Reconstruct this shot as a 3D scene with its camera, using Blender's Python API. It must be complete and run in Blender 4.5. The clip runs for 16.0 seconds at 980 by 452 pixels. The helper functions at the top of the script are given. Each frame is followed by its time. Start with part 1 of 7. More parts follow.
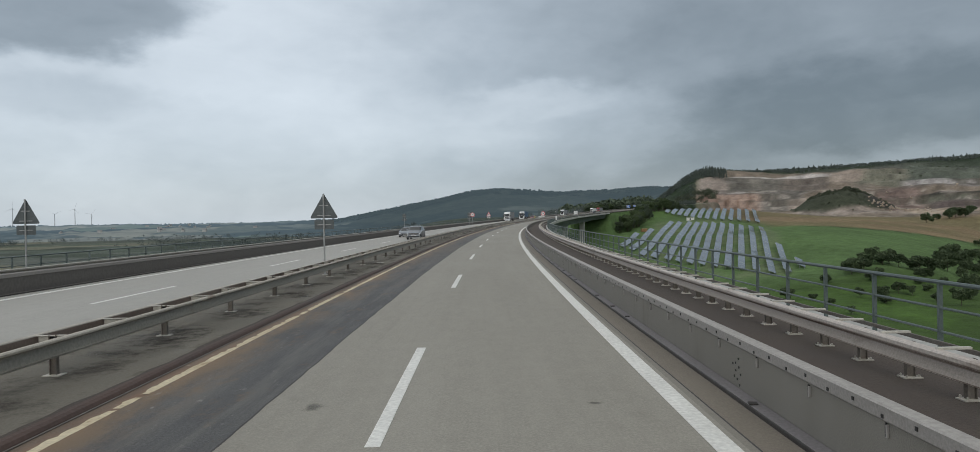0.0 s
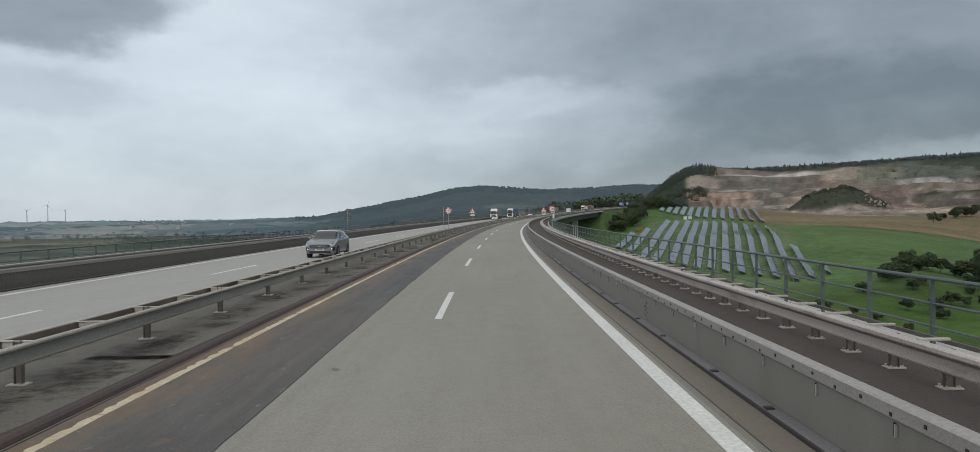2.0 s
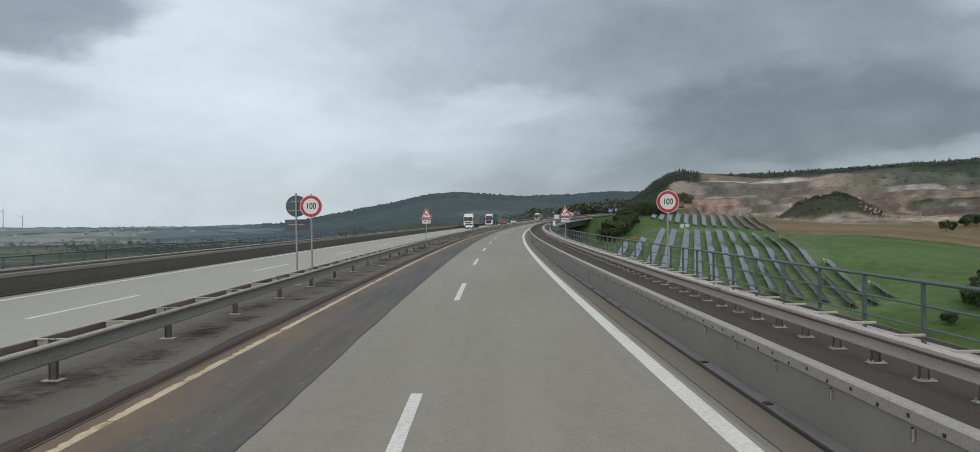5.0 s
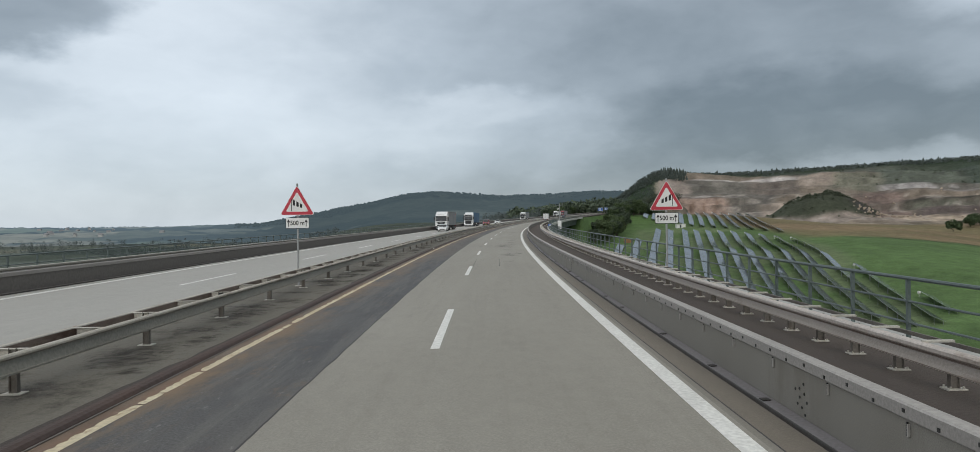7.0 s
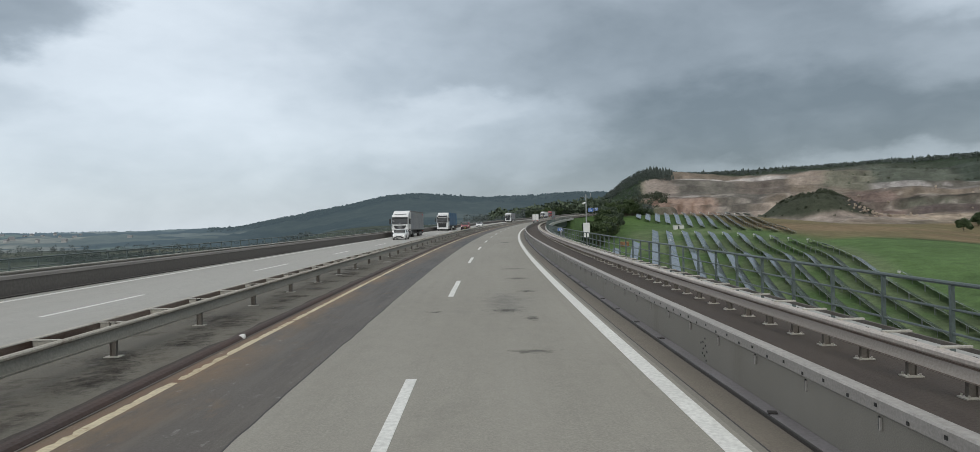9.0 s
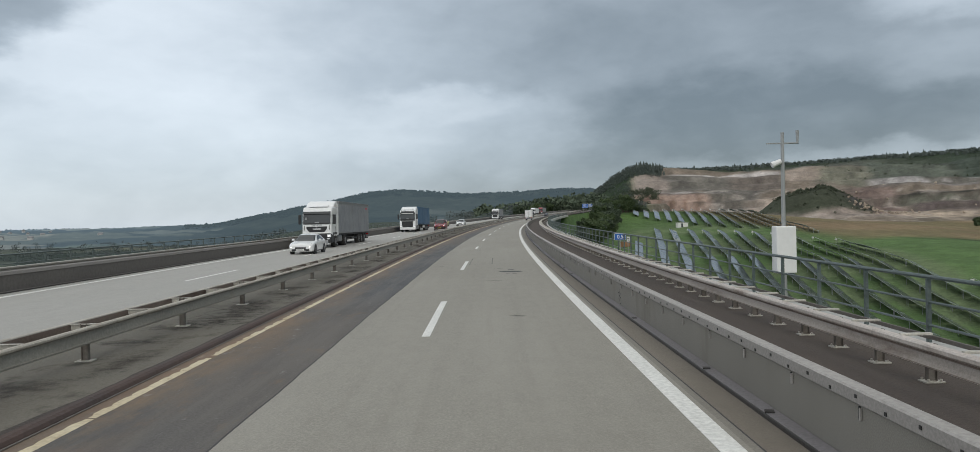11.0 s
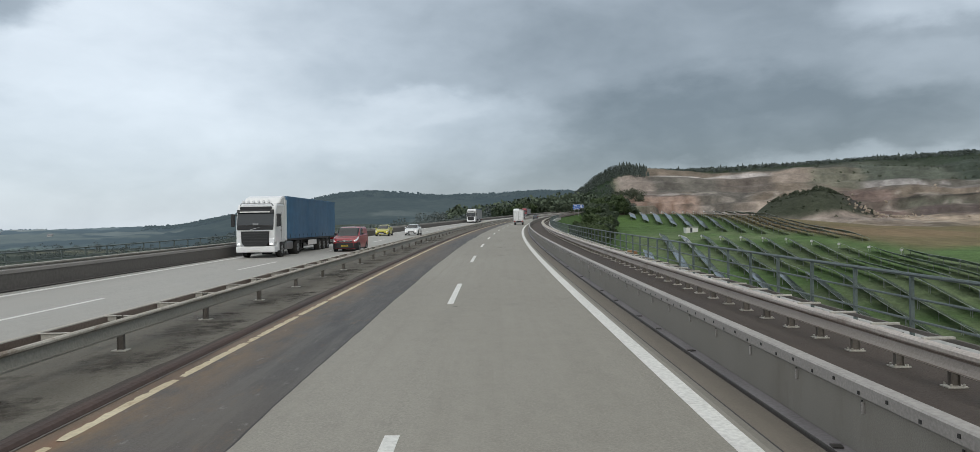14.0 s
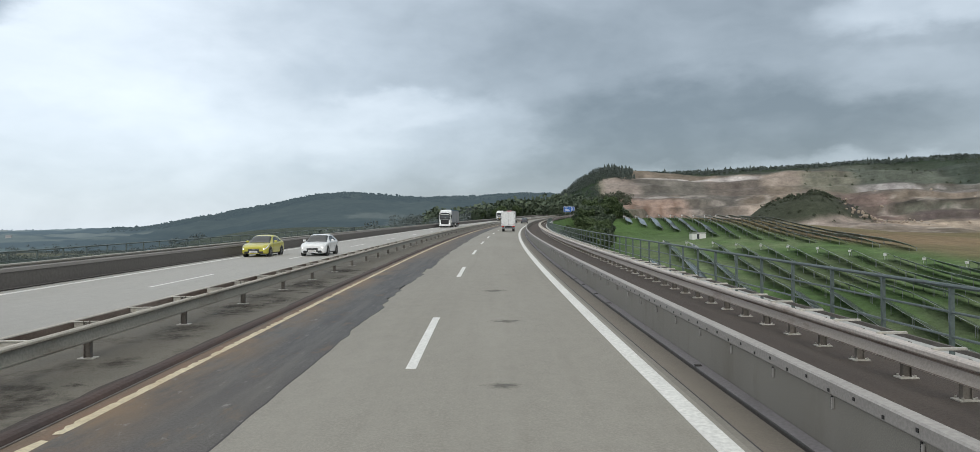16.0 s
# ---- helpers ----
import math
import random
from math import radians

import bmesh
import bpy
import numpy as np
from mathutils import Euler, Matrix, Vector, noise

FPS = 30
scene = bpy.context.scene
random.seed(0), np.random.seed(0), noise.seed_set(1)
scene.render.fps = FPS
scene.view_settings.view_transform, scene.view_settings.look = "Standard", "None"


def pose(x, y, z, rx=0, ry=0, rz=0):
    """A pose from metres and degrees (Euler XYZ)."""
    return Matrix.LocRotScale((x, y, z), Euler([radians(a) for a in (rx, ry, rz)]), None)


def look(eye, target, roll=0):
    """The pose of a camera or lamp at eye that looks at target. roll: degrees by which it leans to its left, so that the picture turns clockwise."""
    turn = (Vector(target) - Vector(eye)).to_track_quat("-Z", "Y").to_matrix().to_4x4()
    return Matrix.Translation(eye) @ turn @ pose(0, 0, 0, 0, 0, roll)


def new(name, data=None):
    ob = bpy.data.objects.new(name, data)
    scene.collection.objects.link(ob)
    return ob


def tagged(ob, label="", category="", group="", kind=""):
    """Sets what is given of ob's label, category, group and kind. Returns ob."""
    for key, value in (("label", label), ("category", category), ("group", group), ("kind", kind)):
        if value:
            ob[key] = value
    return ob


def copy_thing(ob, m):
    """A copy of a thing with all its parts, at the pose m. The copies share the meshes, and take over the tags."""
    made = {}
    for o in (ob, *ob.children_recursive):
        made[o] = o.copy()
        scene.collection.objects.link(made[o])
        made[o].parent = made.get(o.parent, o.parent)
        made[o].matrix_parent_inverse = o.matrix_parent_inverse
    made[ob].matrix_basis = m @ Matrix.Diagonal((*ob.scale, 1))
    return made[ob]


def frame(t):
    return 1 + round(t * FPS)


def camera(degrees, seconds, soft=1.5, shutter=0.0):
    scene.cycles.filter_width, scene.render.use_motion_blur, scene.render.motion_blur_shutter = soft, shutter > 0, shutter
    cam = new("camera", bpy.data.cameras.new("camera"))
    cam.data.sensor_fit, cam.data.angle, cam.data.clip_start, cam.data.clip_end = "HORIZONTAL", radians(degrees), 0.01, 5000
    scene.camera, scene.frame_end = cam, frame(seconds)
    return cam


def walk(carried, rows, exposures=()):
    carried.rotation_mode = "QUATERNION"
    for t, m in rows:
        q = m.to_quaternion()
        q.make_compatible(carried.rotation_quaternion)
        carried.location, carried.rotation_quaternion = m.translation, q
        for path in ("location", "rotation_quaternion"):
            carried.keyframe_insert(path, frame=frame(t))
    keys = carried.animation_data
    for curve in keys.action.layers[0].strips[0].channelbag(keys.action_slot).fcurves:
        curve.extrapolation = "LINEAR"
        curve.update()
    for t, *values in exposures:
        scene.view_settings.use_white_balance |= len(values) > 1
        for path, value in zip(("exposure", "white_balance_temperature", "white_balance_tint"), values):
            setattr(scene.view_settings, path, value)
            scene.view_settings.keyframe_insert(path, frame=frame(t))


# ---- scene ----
# ---- road line: a constant right-hand bend in plan with a slight sag ----
R = 1824.0            # radius in plan
K = 3.343e-05        # sag: z = K s^2 / 2


def road(s, u=0.0, z=0.0):
    """Point at chainage s, offset u to the right of the lane's middle, z above the carriageway."""
    a = s / R
    return Vector((R - (R - u) * math.cos(a), (R - u) * math.sin(a), K * s * s / 2 + z))


def chain(t):
    return 22.3329 * t -0.004831 * t * t


EYE_H = 2.445
cam = camera(68.724, 16.0, soft=0.55)
# seconds, offset to the right of the lane's middle (m), yaw to the right of the road, pitch, roll (deg)
DRIVE = (
    (0.0, 0.120, 0.659, -0.524, -1.079),
    (0.5, 0.107, 0.524, -0.578, -0.840),
    (1.0, 0.094, 0.561, -0.439, -0.710),
    (1.5, 0.075, 0.561, -0.544, -0.838),
    (2.0, 0.056, 0.554, -0.796, -0.868),
    (2.5, 0.026, 0.486, -0.357, -0.956),
    (3.0, -0.003, 0.468, -0.405, -0.843),
    (3.5, -0.017, 0.446, -0.541, -0.870),
    (4.0, -0.030, 0.492, -0.383, -0.854),
    (6.5, -0.196, 0.528, -0.427, -0.699),
    (7.0, -0.154, 0.662, -0.485, -0.770),
    (7.5, -0.112, 0.803, -0.464, -0.798),
    (8.0, -0.071, 0.915, -0.478, -0.959),
    (8.5, -0.030, 0.816, -0.614, -1.100),
    (9.0, 0.022, 0.776, -0.438, -1.174),
    (11.5, 0.105, 0.542, -0.827, -0.933),
    (12.0, 0.052, 0.382, -0.513, -0.653),
    (12.5, -0.001, 0.392, -0.582, -0.838),
    (13.0, -0.023, 0.401, -0.535, -1.079),
    (13.5, -0.046, 0.437, -0.689, -0.993),
    (14.0, -0.051, 0.507, -0.775, -0.897),
    (14.5, -0.056, 0.526, -0.402, -0.768),
    (15.0, -0.037, 0.477, -0.339, -0.641),
    (15.5, -0.018, 0.613, -0.513, -0.798),
    (16.0, 0.082, 0.689, -0.641, -0.591),
)


def drive_row(t, u, yaw, pitch, roll):
    s = chain(t)
    eye = road(s, u, EYE_H)
    hd, pt = s / R + radians(yaw), radians(pitch) + K * s
    way = Vector((math.sin(hd) * math.cos(pt), math.cos(hd) * math.cos(pt), math.sin(pt)))
    return t, look(eye, eye + 10 * way, roll)


walk(cam, [drive_row(*row) for row in DRIVE],
     exposures=[(0.0, 0.02), (4.0, 0.08), (9.0, 0.15), (12.5, 0.20), (14.5, 0.22), (15.0, 0.24), (15.5, 0.42), (16.0, 0.42)])

# ---- sky, sun, exposure ----
world = bpy.data.worlds.new("overcast_sky")
scene.world = world
world.use_nodes = True
wn, wl = world.node_tree.nodes, world.node_tree.links
wn.clear()


def wnode(kind, **kw):
    n = wn.new(kind)
    for k, v in kw.items():
        n.inputs[k].default_value = v
    return n


def wmath(op, a, b=None, clamp=False):
    n = wn.new("ShaderNodeMath")
    n.operation, n.use_clamp = op, clamp
    for i, v in enumerate((a, b)):
        if v is None:
            continue
        if isinstance(v, (int, float)):
            n.inputs[i].default_value = v
        else:
            wl.new(v, n.inputs[i])
    return n.outputs[0]


SUN_EL, SUN_AZ = radians(42), radians(165)      # azimuth clockwise from +y
tc = wn.new("ShaderNodeTexCoord")
sep = wn.new("ShaderNodeSeparateXYZ")
wl.new(tc.outputs["Generated"], sep.inputs[0])
dx, dy, dz = sep.outputs
# a cloud deck at constant height: direction divided by its rise
rise = wmath("ADD", wmath("MAXIMUM", dz, 0.0), 0.62)
comb = wn.new("ShaderNodeCombineXYZ")
wl.new(wmath("DIVIDE", dx, rise), comb.inputs[0])
wl.new(wmath("DIVIDE", dy, rise), comb.inputs[1])
comb.inputs[2].default_value = 3.7


def cloud(scale, detail, rough, shift, distort=0.0):
    mp = wn.new("ShaderNodeMapping")
    mp.inputs["Location"].default_value = shift
    wl.new(comb.outputs[0], mp.inputs[0])
    n = wn.new("ShaderNodeTexNoise")
    n.inputs["Scale"].default_value, n.inputs["Detail"].default_value = scale, detail
    n.inputs["Roughness"].default_value, n.inputs["Distortion"].default_value = rough, distort
    wl.new(mp.outputs[0], n.inputs["Vector"])
    return n.outputs["Fac"]


def remap(v, a, b, lo, hi, kind="SMOOTHSTEP"):
    n = wn.new("ShaderNodeMapRange")
    n.interpolation_type = kind
    wl.new(v, n.inputs["Value"])
    for key, x in (("From Min", a), ("From Max", b), ("To Min", lo), ("To Max", hi)):
        n.inputs[key].default_value = x
    return n.outputs[0]


def centred(fac, gain):
    return wmath("MULTIPLY", wmath("SUBTRACT", fac, 0.5), gain)


def total(*vs):
    out = vs[0]
    for v in vs[1:]:
        out = wmath("ADD", out, v)
    return out


big = cloud(2.2, 4.0, 0.5, (1.3, 0.4, 0), 0.3)
# azimuth and elevation in degrees
az_raw = wmath("MULTIPLY", wmath("ARCTAN2", dx, dy), 57.2958)
el_raw = wmath("MULTIPLY", wmath("ARCSINE", dz), 57.2958)
comb = wn.new("ShaderNodeCombineXYZ")
wl.new(wmath("MULTIPLY", az_raw, 0.10), comb.inputs[0])
wl.new(wmath("MULTIPLY", el_raw, 0.20), comb.inputs[1])
mid = cloud(1.15, 5.0, 0.50, (4.1, 2.2, 0), 0.5)
fine = cloud(3.4, 5.0, 0.52, (0.7, 5.2, 0), 0.4)
# borders of the banks, torn by the billows
azi = total(az_raw, centred(cloud(1.7, 6.0, 0.55, (7.7, 1.9, 0)), 8.0))
ele = total(el_raw, centred(cloud(1.9, 6.0, 0.55, (2.9, 8.3, 0)), 4.0))


def bank(ax, el, wide, tall, soft, amount):
    """A bank of cloud (or a thin place) round an azimuth and an elevation, with a more or less soft rim."""
    p = wmath("POWER", wmath("ABSOLUTE", wmath("DIVIDE", wmath("SUBTRACT", azi, ax), wide)), 2.0)
    q = wmath("POWER", wmath("ABSOLUTE", wmath("DIVIDE", wmath("SUBTRACT", ele, el), tall)), 2.0)
    return remap(wmath("SQRT", wmath("ADD", p, q)), 1.0 - soft, 1.0 + soft, amount, 0.0)


shade = total(
    remap(azi, -12.0, 24.0, 0.67, 0.17),
    centred(big, 0.14), centred(mid, 0.24), centred(fine, 0.10),
    bank(-31.5, 16.5, 10.8, 4.8, 0.20, -0.44),    # dark puff high on the left
    bank(-29, 8.8, 5.0, 1.3, 0.50, -0.09),
    bank(-17, 13.0, 8.0, 5.0, 0.70, 0.10),        # thin bright cloud beside it
    bank(3, 14.0, 15.0, 4.6, 0.35, -0.10),        # grey deck high ahead
    bank(6.5, 7.0, 9.5, 3.6, 0.24, 0.09),         # paler heap in front of the rain bank
    bank(5, 9.3, 5.0, 1.2, 0.40, 0.07),
    bank(29, 7.2, 15.0, 3.8, 0.40, -0.17),        # rain bank
    bank(42, 10.2, 7.0, 1.7, 0.55, 0.10),
    bank(1, 2.8, 15.0, 3.0, 0.60, -0.14),
    bank(-28, 1.5, 16.0, 2.4, 0.60, -0.06),
    bank(44, 14.8, 7.0, 1.8, 0.50, 0.28),         # break high on the right
    bank(36, 3.9, 13.0, 1.0, 0.50, 0.15))         # clear strip over the ridge
val = wmath("ADD", shade, 0.0, clamp=True)
ramp = wn.new("ShaderNodeValToRGB")
ramp.color_ramp.elements[0].position, ramp.color_ramp.elements[0].color = 0.0, (0.140, 0.173, 0.199, 1)
ramp.color_ramp.elements[1].position, ramp.color_ramp.elements[1].color = 0.86, (0.660, 0.725, 0.785, 1)
e2 = ramp.color_ramp.elements.new(0.45)
e2.color = (0.380, 0.437, 0.490, 1)
wl.new(val, ramp.inputs[0])
# overcast skies brighten towards the zenith
lift = wmath("ADD", wmath("MULTIPLY", wmath("POWER", wmath("MAXIMUM", wmath("SUBTRACT", dz, 0.26), 0.0), 1.0), 0.55), 1.0)
# and this one is brighter behind the camera, where the sun stands above the cloud
back = wmath("ADD", wmath("MULTIPLY", wmath("POWER", wmath("MAXIMUM", wmath("MULTIPLY", dy, -1.0), 0.0), 1.0), 0.45), 1.0)
lift = wmath("MULTIPLY", lift, back)
mulc = wn.new("ShaderNodeVectorMath")
mulc.operation = "SCALE"
# thinner, warmer cloud overhead and behind
warm = wmath("ADD", wmath("MULTIPLY", wmath("MAXIMUM", wmath("SUBTRACT", dz, 0.34), 0.0), 2.6), wmath("MULTIPLY", wmath("MAXIMUM", wmath("MULTIPLY", dy, -1.0), 0.0), 0.9), clamp=True)
tint = wn.new("ShaderNodeMix")
tint.data_type, tint.blend_type = "RGBA", "MIX"
wl.new(warm, tint.inputs[0])
tint.inputs[6].default_value, tint.inputs[7].default_value = (1, 1, 1, 1), (1.10, 1.0, 0.90, 1)
tm = wn.new("ShaderNodeVectorMath")
tm.operation = "MULTIPLY"
wl.new(ramp.outputs[0], tm.inputs[0])
wl.new(tint.outputs[2], tm.inputs[1])
wl.new(tm.outputs[0], mulc.inputs[0])
wl.new(lift, mulc.inputs["Scale"])
nish = wn.new("ShaderNodeTexSky")
nish.sky_type, nish.sun_disc = "NISHITA", False
nish.sun_elevation, nish.sun_rotation = SUN_EL, SUN_AZ
bg1, bg2, addw = wn.new("ShaderNodeBackground"), wn.new("ShaderNodeBackground"), wn.new("ShaderNodeAddShader")
wl.new(nish.outputs[0], bg1.inputs[0])
bg1.inputs[1].default_value = 0.012
wl.new(mulc.outputs[0], bg2.inputs[0])
bg2.inputs[1].default_value = 1.0
wl.new(bg1.outputs[0], addw.inputs[0])
wl.new(bg2.outputs[0], addw.inputs[1])
wout = wn.new("ShaderNodeOutputWorld")
wl.new(addw.outputs[0], wout.inputs[0])

sun = new("sun", bpy.data.lights.new("sun", "SUN"))
sun.data.energy, sun.data.angle, sun.data.color = 0.6, radians(24), (1.0, 0.93, 0.82)
sun_dir = Vector((math.sin(SUN_AZ) * math.cos(SUN_EL), math.cos(SUN_AZ) * math.cos(SUN_EL), math.sin(SUN_EL)))
sun.matrix_world = look((0, 0, 200), Vector((0, 0, 200)) - sun_dir)

# ---- materials ----
def shader(name, rough=0.8, metal=0.0, spec=0.5):
    m = bpy.data.materials.new(name)
    m.use_nodes = True
    b = m.node_tree.nodes["Principled BSDF"]
    b.inputs["Roughness"].default_value, b.inputs["Metallic"].default_value = rough, metal
    b.inputs["Specular IOR Level"].default_value = spec
    return m, m.node_tree.nodes, m.node_tree.links, b


def rgba(c):
    return (*c, 1.0)


def coords(nt, ln, space):
    """'world': position in metres; 'uv': along-road coordinates in metres; 'object': the thing's own."""
    if space == "uv":
        n = nt.new("ShaderNodeUVMap")
        return n.outputs[0]
    if space == "object":
        return nt.new("ShaderNodeTexCoord").outputs["Object"]
    return nt.new("ShaderNodeNewGeometry").outputs["Position"]


def noise_fac(nt, ln, vec, scale, detail=4.0, rough=0.55, stretch=(1, 1, 1), lo=0.35, hi=0.65):
    mp = nt.new("ShaderNodeMapping")
    mp.inputs["Scale"].default_value = stretch
    ln.new(vec, mp.inputs[0])
    n = nt.new("ShaderNodeTexNoise")
    n.inputs["Scale"].default_value, n.inputs["Detail"].default_value, n.inputs["Roughness"].default_value = scale, detail, rough
    ln.new(mp.outputs[0], n.inputs["Vector"])
    r = nt.new("ShaderNodeMapRange")
    r.inputs["From Min"].default_value, r.inputs["From Max"].default_value = lo, hi
    ln.new(n.outputs["Fac"], r.inputs[0])
    return r.outputs[0]


def mix(nt, ln, fac, a, b, mode="MIX"):
    n = nt.new("ShaderNodeMix")
    n.data_type, n.blend_type = "RGBA", mode
    for sock, v in ((n.inputs[0], fac), (n.inputs[6], a), (n.inputs[7], b)):
        if isinstance(v, (int, float)):
            sock.default_value = v
        elif isinstance(v, tuple):
            sock.default_value = rgba(v) if len(v) == 3 else v
        else:
            ln.new(v, sock)
    return n.outputs[2]


def bump(nt, ln, b, height, strength, dist):
    n = nt.new("ShaderNodeBump")
    n.inputs["Strength"].default_value, n.inputs["Distance"].default_value = strength, dist
    ln.new(height, n.inputs["Height"])
    ln.new(n.outputs[0], b.inputs["Normal"])


def weathered(name, base, dark, light, rough=0.8, space="world", grain=40.0, blot=0.7, streak=(1, 1, 1), amt=0.5,
              relief=0.3, metal=0.0, stain=None, stain_scale=0.2, stain_cut=(0.55, 0.72), spec=0.5, per_object=0.0):
    """A surface with blotches, fine grain, optional stains with a shape of their own, and relief."""
    m, nt, ln, b = shader(name, rough, metal, spec)
    v = coords(nt, ln, space)
    f1 = noise_fac(nt, ln, v, blot, 5, 0.6, streak)
    f2 = noise_fac(nt, ln, v, grain, 3, 0.6)
    c = mix(nt, ln, f1, dark, light)
    c = mix(nt, ln, amt, base, c)
    g = mix(nt, ln, f2, tuple(x * 0.7 for x in base), tuple(min(1, x * 1.25) for x in base))
    c = mix(nt, ln, 0.45, c, g)
    if stain:
        f3 = noise_fac(nt, ln, v, stain_scale, 9, 0.74, streak, *stain_cut)
        c = mix(nt, ln, f3, c, stain)
    if per_object:
        oi = nt.new("ShaderNodeObjectInfo")
        r = nt.new("ShaderNodeMapRange")
        r.inputs["To Min"].default_value, r.inputs["To Max"].default_value = 1 - per_object, 1 + per_object
        ln.new(oi.outputs["Random"], r.inputs[0])
        sc = nt.new("ShaderNodeVectorMath")
        sc.operation = "SCALE"
        ln.new(c, sc.inputs[0])
        ln.new(r.outputs[0], sc.inputs["Scale"])
        c = sc.outputs[0]
    ln.new(c, b.inputs["Base Color"])
    rr = nt.new("ShaderNodeMapRange")
    rr.inputs["To Min"].default_value, rr.inputs["To Max"].default_value = max(0.05, rough - 0.12), min(1, rough + 0.1)
    ln.new(f1, rr.inputs[0])
    ln.new(rr.outputs[0], b.inputs["Roughness"])
    if relief:
        bump(nt, ln, b, f2, relief, 0.01)
    return m


def plain(name, col, rough=0.5, metal=0.0, spec=0.5, coat=0.0):
    m, nt, ln, b = shader(name, rough, metal, spec)
    v = coords(nt, ln, "object")
    f = noise_fac(nt, ln, v, 3.0, 4, 0.6)
    c = mix(nt, ln, f, tuple(x * 0.955 for x in col), tuple(min(1, x * 1.03) for x in col))
    ln.new(c, b.inputs["Base Color"])
    b.inputs["Coat Weight"].default_value = coat
    return m


def pavement_mat(name, base, seam_dark, track, rust=None):
    """Carriageway: aggregate grain, worn wheel tracks along the lane, faint cross joints, oil drips down the middle."""
    m, nt, ln, b = shader(name, 0.72, 0, 0.4)
    v = coords(nt, ln, "uv")
    grain = noise_fac(nt, ln, v, 30.0, 3, 0.75, (1, 1, 1), 0.38, 0.62)
    gravel = noise_fac(nt, ln, v, 11.0, 3, 0.7, (1, 0.7, 1), 0.38, 0.62)
    specks = noise_fac(nt, ln, v, 9.0, 5, 0.7, (1, 0.6, 1), 0.3, 0.7)
    long = noise_fac(nt, ln, v, 1.1, 5, 0.6, (1.0, 0.06, 1), 0.3, 0.7)
    patch = noise_fac(nt, ln, v, 0.16, 4, 0.55, (1.2, 0.35, 1), 0.35, 0.65)
    c = mix(nt, ln, grain, tuple(x * 0.72 for x in base), tuple(x * 1.24 for x in base))
    c = mix(nt, ln, mix(nt, ln, 0.34, (0, 0, 0), gravel), c, tuple(x * 0.6 for x in base))
    c = mix(nt, ln, mix(nt, ln, 0.5, (0, 0, 0), long), c, track)
    drag = noise_fac(nt, ln, v, 2.2, 5, 0.65, (1.5, 0.035, 1), 0.52, 0.68)
    c = mix(nt, ln, mix(nt, ln, 0.30, (0, 0, 0), drag), c, seam_dark)
    c = mix(nt, ln, mix(nt, ln, 0.45, (0, 0, 0), patch), c, seam_dark)
    c = mix(nt, ln, mix(nt, ln, 0.12, (0, 0, 0), specks), c, tuple(x * 0.7 for x in base))
    smear = noise_fac(nt, ln, v, 0.8, 6, 0.68, (0.8, 0.45, 1), 0.60, 0.72)
    c = mix(nt, ln, mix(nt, ln, 0.42, (0, 0, 0), smear), c, tuple(x * 0.62 for x in base))
    wear = noise_fac(nt, ln, v, 3.2, 5, 0.7, (1, 0.5, 1), 0.36, 0.64)
    c = mix(nt, ln, mix(nt, ln, 0.22, (0, 0, 0), wear), c, tuple(x * 1.25 for x in base))
    if rust:
        rf = noise_fac(nt, ln, v, 0.5, 6, 0.7, (1.0, 0.12, 1), 0.50, 0.72)
        c = mix(nt, ln, mix(nt, ln, 0.75, (0, 0, 0), rf), c, rust)
    ln.new(c, b.inputs["Base Color"])
    bump(nt, ln, b, grain, 0.25, 0.006)
    return m


